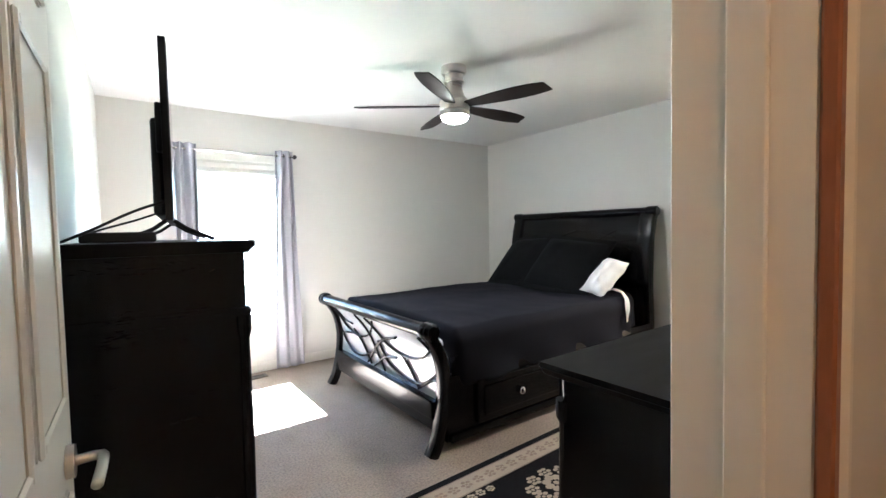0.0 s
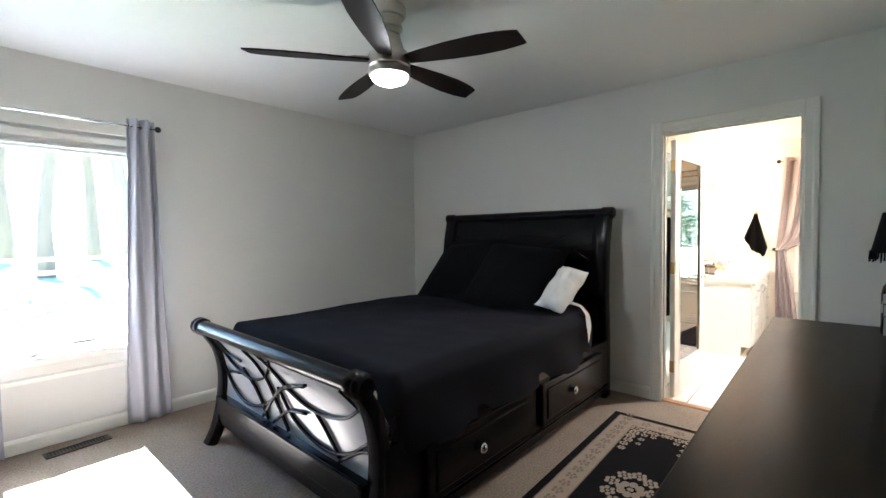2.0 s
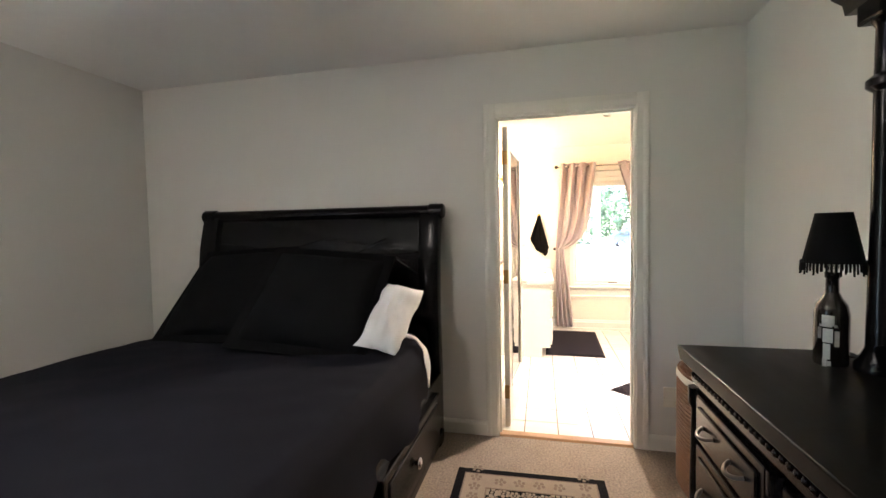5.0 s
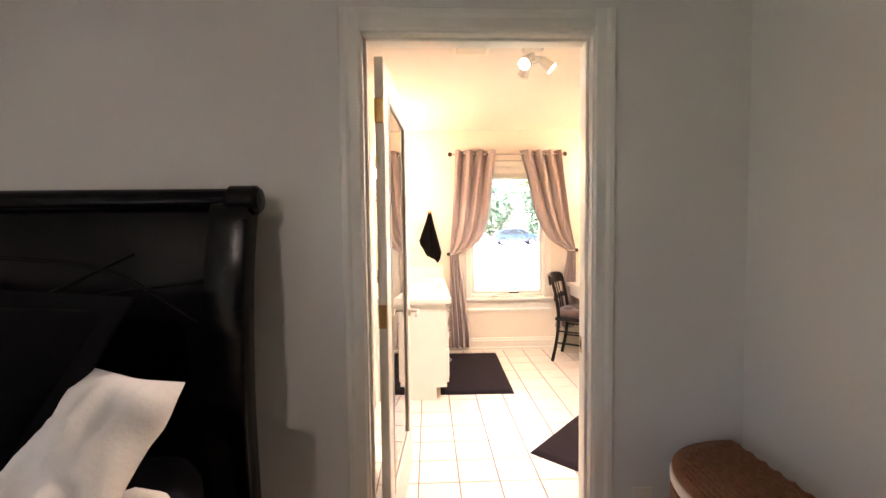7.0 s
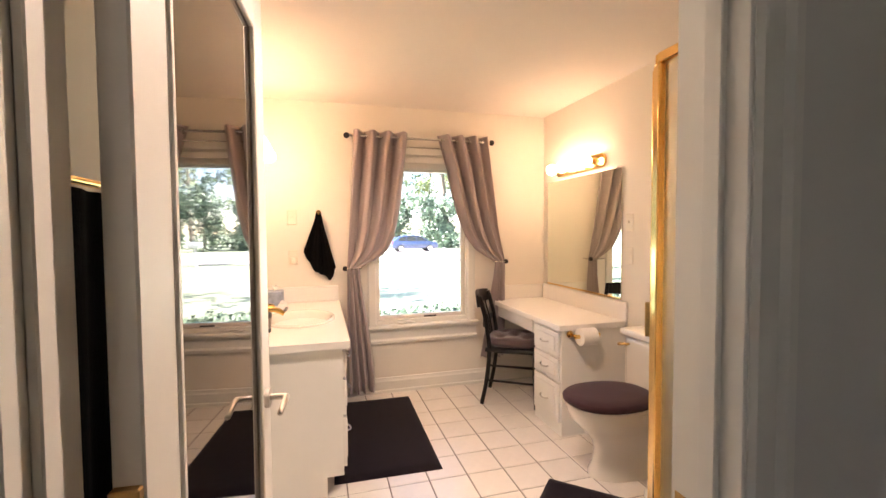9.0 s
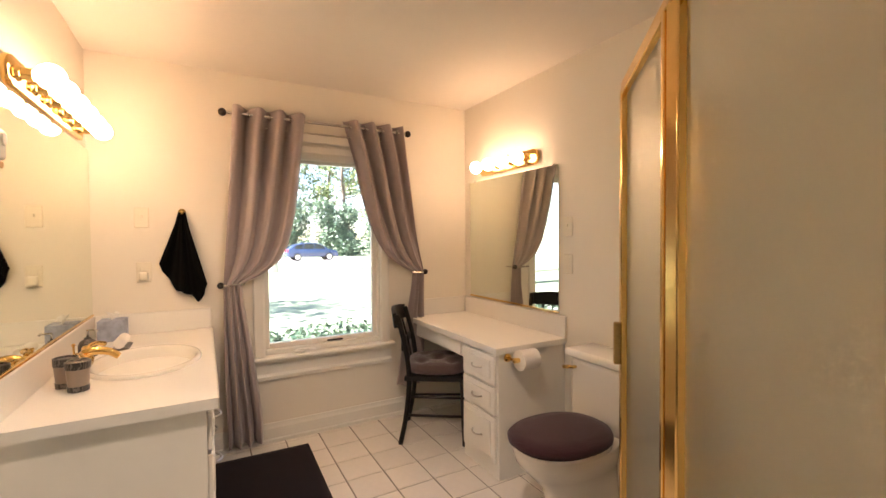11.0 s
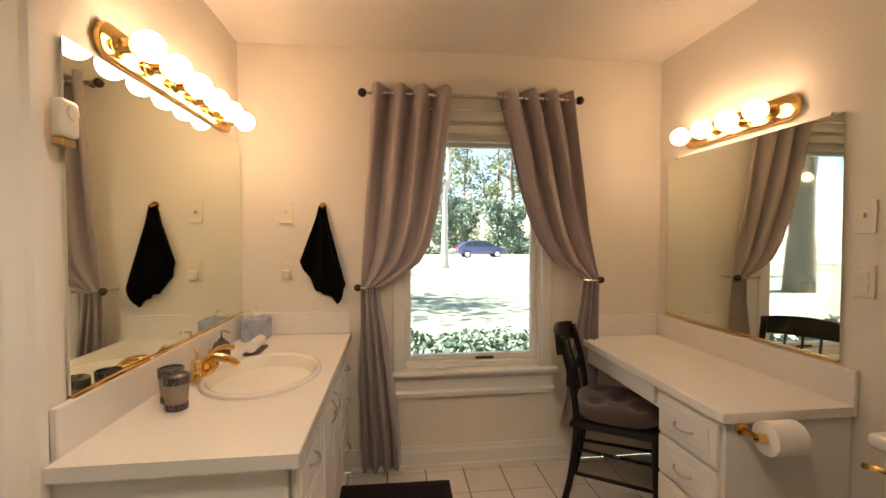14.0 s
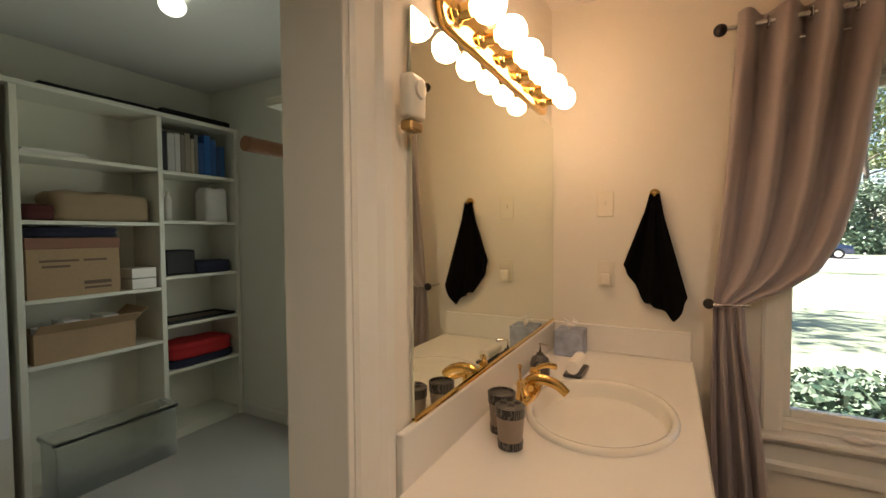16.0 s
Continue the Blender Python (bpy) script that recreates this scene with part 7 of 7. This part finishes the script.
folded("red_garment", 7.20, 7.67, 4.20, 4.45, 0.515, 0.105, M_RED, "bright red folded garment on the closet shelf", 13, "clothing")
solo("flat_case", B((6.60, 7.18, 4.24, 4.40, 2.129, 2.16), bevel=0.008), M_TVBLACK, "long flat black case lying on the shelving", "case")
solo("flat_case", B((7.20, 7.68, 4.22, 4.42, 2.129, 2.172), bevel=0.012), M_TVBLACK, "flat black case lying on the shelving", "case")

# hanging rail
hr = thing("closet_rail", (7.0, 2.3, 1.58), "round wooden closet rail on a bracket below a shelf", "closet rail")
M_RAIL = mat("brown_rail_wood", (0.30, 0.14, 0.07), 0.45, grain=30, amount=0.2, stretch=(0.5, 6, 6), bump=0.1, bump_scale=40)
part("rail", C((6.34, 2.30, 1.58), (7.726, 2.30, 1.58), 0.020, seg=18), M_RAIL, hr, smooth=True, auto=40)
part("bracket", B((6.50, 6.52, 2.003, 2.30, 1.60, 1.625), (6.50, 6.52, 2.003, 2.03, 1.36, 1.625), bevel=0.003, seg=1), M_SHELF, hr)
part("shelf", B((6.43, 7.726, 2.003, 2.33, 1.70, 1.722), bevel=0.003, seg=1), M_SHELF, hr)
cl = thing("closet_ceiling_light", (6.75, 3.3, ZC), "small white closet ceiling light, lit", "ceiling light")
part("base", lathe([(0.0, ZC - 0.001), (0.07, ZC - 0.001), (0.07, ZC - 0.03), (0.0, ZC - 0.03)], (6.75, 3.3, 0), seg=24), M_LAM, cl, smooth=True, auto=40)
part("globe", S((6.75, 3.3, ZC - 0.075), 0.055, (1, 1, 0.8), u=18, v=12), mat("closet_globe", (1, 1, 0.95), 0.4, emission=(0.92, 1.0, 0.80), strength=0.5), cl, "lit glass globe", smooth=True)

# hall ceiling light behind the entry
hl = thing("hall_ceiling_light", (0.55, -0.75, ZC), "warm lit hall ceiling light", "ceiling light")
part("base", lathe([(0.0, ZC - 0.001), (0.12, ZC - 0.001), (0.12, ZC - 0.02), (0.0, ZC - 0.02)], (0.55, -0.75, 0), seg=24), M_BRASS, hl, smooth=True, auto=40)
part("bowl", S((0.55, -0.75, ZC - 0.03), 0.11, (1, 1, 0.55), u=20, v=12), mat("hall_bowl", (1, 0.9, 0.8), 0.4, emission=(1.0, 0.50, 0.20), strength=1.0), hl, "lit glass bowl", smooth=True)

# ---- outdoors ----
GZ = -0.40
solo("ground", B((-900, 900, -900, 900, GZ - 0.5, GZ)), M_GRASS, "mown green lawn with bare patches", "lawn", kind="structure")
solo("road", B((29.5, 43.0, -400, 400, GZ, GZ + 0.02)), M_ROAD, "pale sunlit asphalt road", "road", kind="structure")
ext = mat("house_siding", (0.55, 0.53, 0.48), 0.7, grain=20, amount=0.05, patch=1.5, patch_amount=0.05, bump=0.1, bump_scale=60)
solo("foundation", B((-0.6, 7.81, -1.6, 4.62, GZ, -0.125)), ext, "plain rendered house foundation", "foundation", kind="structure")


def leaf_object(name, clumps, size, rng, material, parent, label=""):
    """Leaves of many clumps in one mesh, built from arrays for speed."""
    verts, faces = [], []
    for c, rx, ry, rz, n in clumps:
        P = np.array([[rng.gauss(0, 1) for _ in range(3)] for _ in range(n)])
        P /= np.linalg.norm(P, axis=1)[:, None]
        P *= np.array([rng.uniform(0.45, 1.0) ** 0.6 for _ in range(n)])[:, None]
        P *= np.array([1 + 0.30 * noise.noise((p[0] * 2.1 + c[0], p[1] * 2.1 + c[1], p[2] * 2.1)) for p in P])[:, None]
        Q = np.array(c) + P * np.array((rx, ry, rz))
        D1 = np.array([[rng.gauss(0, 1), rng.gauss(0, 1), rng.gauss(0, 0.6)] for _ in range(n)])
        D1 /= np.linalg.norm(D1, axis=1)[:, None]
        D2 = np.cross(D1, np.array([[rng.gauss(0, 1) for _ in range(3)] for _ in range(n)]))
        D2 /= np.linalg.norm(D2, axis=1)[:, None] + 1e-9
        s = np.array([size * rng.uniform(0.6, 1.35) for _ in range(n)])[:, None]
        base = len(verts)
        quad = np.stack([Q + D1 * s, Q + D2 * s * 0.5, Q - D1 * s, Q - D2 * s * 0.5], axis=1).reshape(-1, 3)
        verts.extend(map(tuple, quad))
        faces.extend((base + 4 * i, base + 4 * i + 1, base + 4 * i + 2, base + 4 * i + 3) for i in range(n))
    me = bpy.data.meshes.new(name)
    o = ORIGIN[parent.name] if parent is not None else Vector((0, 0, 0))
    me.from_pydata([(x - o.x, y - o.y, z - o.z) for x, y, z in verts], [], faces)
    me.materials.append(material)
    ob = new(name, me)
    if parent is not None:
        ob.parent = parent
    if label:
        ob["label"] = label
    return ob


def tree(x, y, h, r, spread, label, bark, leaf, nleaf, size, seed, first=0.35, clump=1.0, nlimbs=9):
    rng = random.Random(seed)
    t = thing("tree", (x, y, GZ), label, "tree")
    lean = Vector((rng.uniform(-0.05, 0.05), rng.uniform(-0.05, 0.05), 1))
    axis = [Vector((x, y, GZ - 0.05)) + lean * (h * k / 8) + Vector((rng.uniform(-1, 1), rng.uniform(-1, 1), 0)) * 0.02 * h * (k > 0) * 0.6 for k in range(9)]
    tr = bmesh.new()
    tube(curve_points([tuple(a) for a in axis], 3), r, seg=12, bm=tr, taper=lambda q: (1.35 - 1.3 * q if q < 0.12 else 1.2 - 1.02 * q))
    part("trunk", tr, bark, t, smooth=True)
    clumps = []
    for k in range(nlimbs):
        f = first + (0.95 - first) * k / nlimbs
        i = min(7, int(f * 8))
        s0 = axis[i].lerp(axis[i + 1], f * 8 - i)
        a = rng.uniform(0, 2 * math.pi)
        L = spread * (1.1 - 0.6 * f) * rng.uniform(0.7, 1.15)
        d = Vector((math.cos(a), math.sin(a), rng.uniform(0.25, 0.75)))
        pts = [s0, s0 + d * L * 0.4 + Vector((0, 0, 0.04 * L)), s0 + d * L * 0.75 + Vector((rng.uniform(-.1, .1) * L, rng.uniform(-.1, .1) * L, 0.12 * L)), s0 + d * L]
        part("limb", tube(curve_points([tuple(p) for p in pts], 4), r * 0.32, seg=6, taper=lambda q: 1.05 - 0.95 * q), bark, t, smooth=True)
        for j in range(3):
            q = Vector(pts[1 + j])
            side = Vector((rng.uniform(-1, 1), rng.uniform(-1, 1), rng.uniform(0.1, 0.8))) * L * 0.35
            part("twig", tube([tuple(q), tuple(q + side * 0.5 + Vector((0, 0, 0.03))), tuple(q + side)], r * 0.10, seg=5, taper=lambda q2: 1 - 0.85 * q2), bark, t)
            if nleaf:
                clumps.append((tuple(q + side * 0.6), clump * rng.uniform(0.6, 1.1), clump * rng.uniform(0.6, 1.1), clump * rng.uniform(0.45, 0.85), int(nleaf / (nlimbs * 3))))
    if nleaf:
        leaf_object("crown", clumps, size, rng, leaf, t)
    return t


def bush(name, x, y, rx, ry, h, n, size, leaf, label, seed, category="bush", group=""):
    rng = random.Random(seed)
    t = thing(name, (x, y, GZ), label, category, group)
    clumps = []
    for k in range(9):
        f = rng.uniform(0.1, 0.85)
        a = rng.uniform(0, 2 * math.pi)
        rr = rng.uniform(0, 0.65) * (1.05 - f * 0.7)
        clumps.append(((x + rx * rr * math.cos(a), y + ry * rr * math.sin(a), GZ + h * f), rx * rng.uniform(0.35, 0.55) * (1.1 - 0.5 * f), ry * rng.uniform(0.35, 0.55) * (1.1 - 0.5 * f), h * rng.uniform(0.18, 0.28), n // 9))
    part("stem", tube([(x, y, GZ - 0.05), (x + 0.1, y, GZ + h * 0.35), (x, y + 0.1, GZ + h * 0.7)], 0.06 + 0.02 * h, seg=7, taper=lambda q: 1.1 - 0.8 * q), M_BARK, t, smooth=True)
    leaf_object("crown", clumps, size, rng, leaf, t)
    return t


# hedge under the bathroom window, in bushes that touch
for k in range(11):
    rng = random.Random(40 + k)
    hx, hy = 9.1 + 0.05 * math.sin(k * 2.3), -3.3 + k * 0.62
    hb = thing("hedge_bush", (hx, hy, GZ), "clipped green hedge bush under the window", "hedge", "hedge bushes")
    part("stem", tube([(hx, hy, GZ - 0.05), (hx + 0.08, hy, GZ + 0.3), (hx, hy + 0.06, GZ + 0.7)], 0.05, seg=7, taper=lambda q: 1.1 - 0.8 * q), M_BARK, hb, smooth=True)
    hclumps = []
    for i in range(3):
        for j in range(3):
            for n in range(3):
                hclumps.append(((hx + (i - 1) * 0.27 + rng.uniform(-0.05, 0.05), hy + (j - 1) * 0.21 + rng.uniform(-0.05, 0.05), GZ + 0.15 + n * 0.24 + rng.uniform(-0.04, 0.05)),
                                0.24, 0.22, 0.19, 620 if n == 2 else 260))
    leaf_object("foliage", hclumps, 0.031, rng, M_HEDGE, hb)

# evergreen screen across the road
rng = random.Random(3)
for k in range(20):
    yy = -36 + k * 2.9 + rng.uniform(-0.6, 0.6)
    hh = rng.uniform(4.6, 7.4)
    bush("evergreen", 49 + rng.uniform(-1.4, 2.0), yy, rng.uniform(2.2, 3.0), rng.uniform(2.4, 3.3), hh, 4200, 0.15, M_LEAF, "dense green evergreen across the road", 80 + k, "evergreen", "evergreens across the road")
for k, (xx, yy, hh) in enumerate(((56, -24, 17), (58, -14, 19), (55, -5, 16), (59, 3, 18), (57, 12, 17), (60, -33, 18), (62, 20, 17))):
    tree(xx, yy, hh, 0.26, 4.6, "tall spring tree with thin young leaves", M_BARK, M_SPRING, 2600, 0.20, 120 + k, 0.3, 1.5, 11)
rng = random.Random(17)
for k in range(16):
    tree(64 + rng.uniform(-4, 12), -44 + k * 5.0 + rng.uniform(-1.5, 1.5), rng.uniform(15, 21), 0.22, 4.8, "tall thin tree in the woods across the road", M_BARK, M_SPRING, 3400, 0.19, 160 + k, 0.2, 1.7, 10)
tree(29.0, -1.9, 11, 0.17, 3.0, "slim pale-barked tree on the lawn by the road", M_PALEBARK, M_SPRING, 900, 0.12, 201, 0.45, 0.8, 9)
tree(17.4, 10.6, 15, 0.33, 5.5, "large old tree with a thick grey trunk", M_BARK, M_SPRING, 3600, 0.14, 202, 0.35, 1.6, 12)
tree(22.0, 15.5, 14, 0.32, 5.0, "tall lawn tree casting shade", M_BARK, M_SPRING, 3000, 0.14, 203, 0.35, 1.5, 11)
tree(25.5, 11.0, 13, 0.28, 4.5, "tall lawn tree casting shade", M_BARK, M_SPRING, 2400, 0.14, 204, 0.35, 1.4, 10)
# beyond the bedroom window
for k, (xx, yy, hh) in enumerate(((-2.5, 21, 15), (1.2, 24, 16), (3.2, 26, 17), (5.4, 22, 15), (8.5, 25, 16), (-7.0, 24, 15))):
    tree(xx, yy, hh, 0.24, 3.6, "bare spring tree behind the house", M_BARK, M_SPRING, 700, 0.13, 300 + k, 0.5, 1.1, 8)

# added row of tall trees, sized to block low sky light from the bedroom window
rng = random.Random(23)
for k in range(15):
    tree(-24 + k * 3.8 + rng.uniform(-1, 1), 42 + rng.uniform(-3, 6), rng.uniform(22, 27), 0.34, 6.4, "tall leafing woods tree added behind the house as a sky screen", M_BARK, M_SPRING, 1300, 0.22, 330 + k, 0.3, 2.4, 9)
# garden fence behind the house
fn_ = thing("fence", (3.0, 17.0, GZ), "weathered pale garden fence behind the house", "fence")
for k in range(8):
    part("post", B((-4.0 + 2 * k, -3.9 + 2 * k, 16.95, 17.05, GZ, GZ + 1.25)), M_PALEBARK, fn_)
for k in range(3):
    part("rail", B((-4.0, 10.1, 16.93, 16.95, GZ + 0.3 + 0.38 * k, GZ + 0.42 + 0.38 * k)), M_PALEBARK, fn_)

# mailbox by the road
mb = thing("mailbox", (28.0, -7.9, GZ), "white mailbox on a white post", "mailbox")
part("post", B((27.94, 28.06, -7.96, -7.84, GZ, GZ + 1.02), bevel=0.01), M_LAM, mb)
part("box", prism([(28.0 - 0.16, GZ + 1.02), (28.0 + 0.16, GZ + 1.02), (28.0 + 0.16, GZ + 1.18), (28.0 + 0.1, GZ + 1.27), (28.0, GZ + 1.30), (28.0 - 0.1, GZ + 1.27), (28.0 - 0.16, GZ + 1.18)], "y", -8.25, -7.6), M_LAM, mb, "white arched box")

# parked car
M_CARBLUE = mat("dark_blue_car_paint", (0.030, 0.050, 0.115), 0.25, grain=10, amount=0.05, coat=0.8)
M_CARGLASS = mat("dark_car_glass", (0.02, 0.025, 0.03), 0.08, grain=10, amount=0.05)
M_TYRE = mat("tyre_rubber", (0.015, 0.015, 0.015), 0.85, grain=60, amount=0.2)
CX, CY = 41.6, -6.5
car = thing("parked_car", (CX, CY, GZ + 0.02), "dark blue hatchback parked across the road", "car")
g = GZ + 0.02
side = [(-2.05, 0.30), (-2.05, 0.62), (-1.95, 0.80), (-1.25, 0.93), (-0.55, 1.38), (-0.1, 1.46), (0.9, 1.45), (1.55, 1.28), (1.95, 0.95), (2.03, 0.60), (2.0, 0.30)]
part("body", prism([(CY + a, g + b) for a, b in side], "x", CX - 0.85, CX + 0.85, bevel=0.08), M_CARBLUE, car, smooth=True, auto=40)
for s in (-1, 1):
    for outline in ([(-1.08, 0.95), (-0.52, 1.32), (-0.12, 1.39), (-0.12, 0.95)], [(-0.04, 0.95), (-0.04, 1.39), (0.72, 1.39), (0.82, 0.95)], [(0.90, 0.95), (0.82, 1.38), (1.38, 1.26), (1.55, 1.0)]):
        part("side_window", prism([(CY + a, g + b) for a, b in outline], "x", CX + s * 0.845, CX + s * 0.856), M_CARGLASS, car)
    for yy in (-1.28, 1.28):
        w = part("wheel", C((CX + s * 0.70, CY + yy, g + 0.31), (CX + s * 0.87, CY + yy, g + 0.31), 0.31, seg=24), M_TYRE, car, smooth=True, auto=40)
        part("rim", C((CX + s * 0.865, CY + yy, g + 0.31), (CX + s * 0.88, CY + yy, g + 0.31), 0.20, seg=20), M_CHROME, w, smooth=True, auto=40)
    part("headlight", B((CX + s * 0.62 - 0.14, CX + s * 0.62 + 0.14, CY - 2.06, CY - 1.98, g + 0.60, g + 0.74), bevel=0.02), M_CHROME, car)
    part("tail_light", B((CX + s * 0.66 - 0.1, CX + s * 0.66 + 0.1, CY + 1.96, CY + 2.04, g + 0.70, g + 0.92), bevel=0.02), M_RED, car)
    part("wing_mirror", S((CX + s * 0.93, CY - 0.95, g + 0.97), 0.09, (0.9, 0.7, 0.7), u=12, v=8), M_CARBLUE, car, smooth=True)
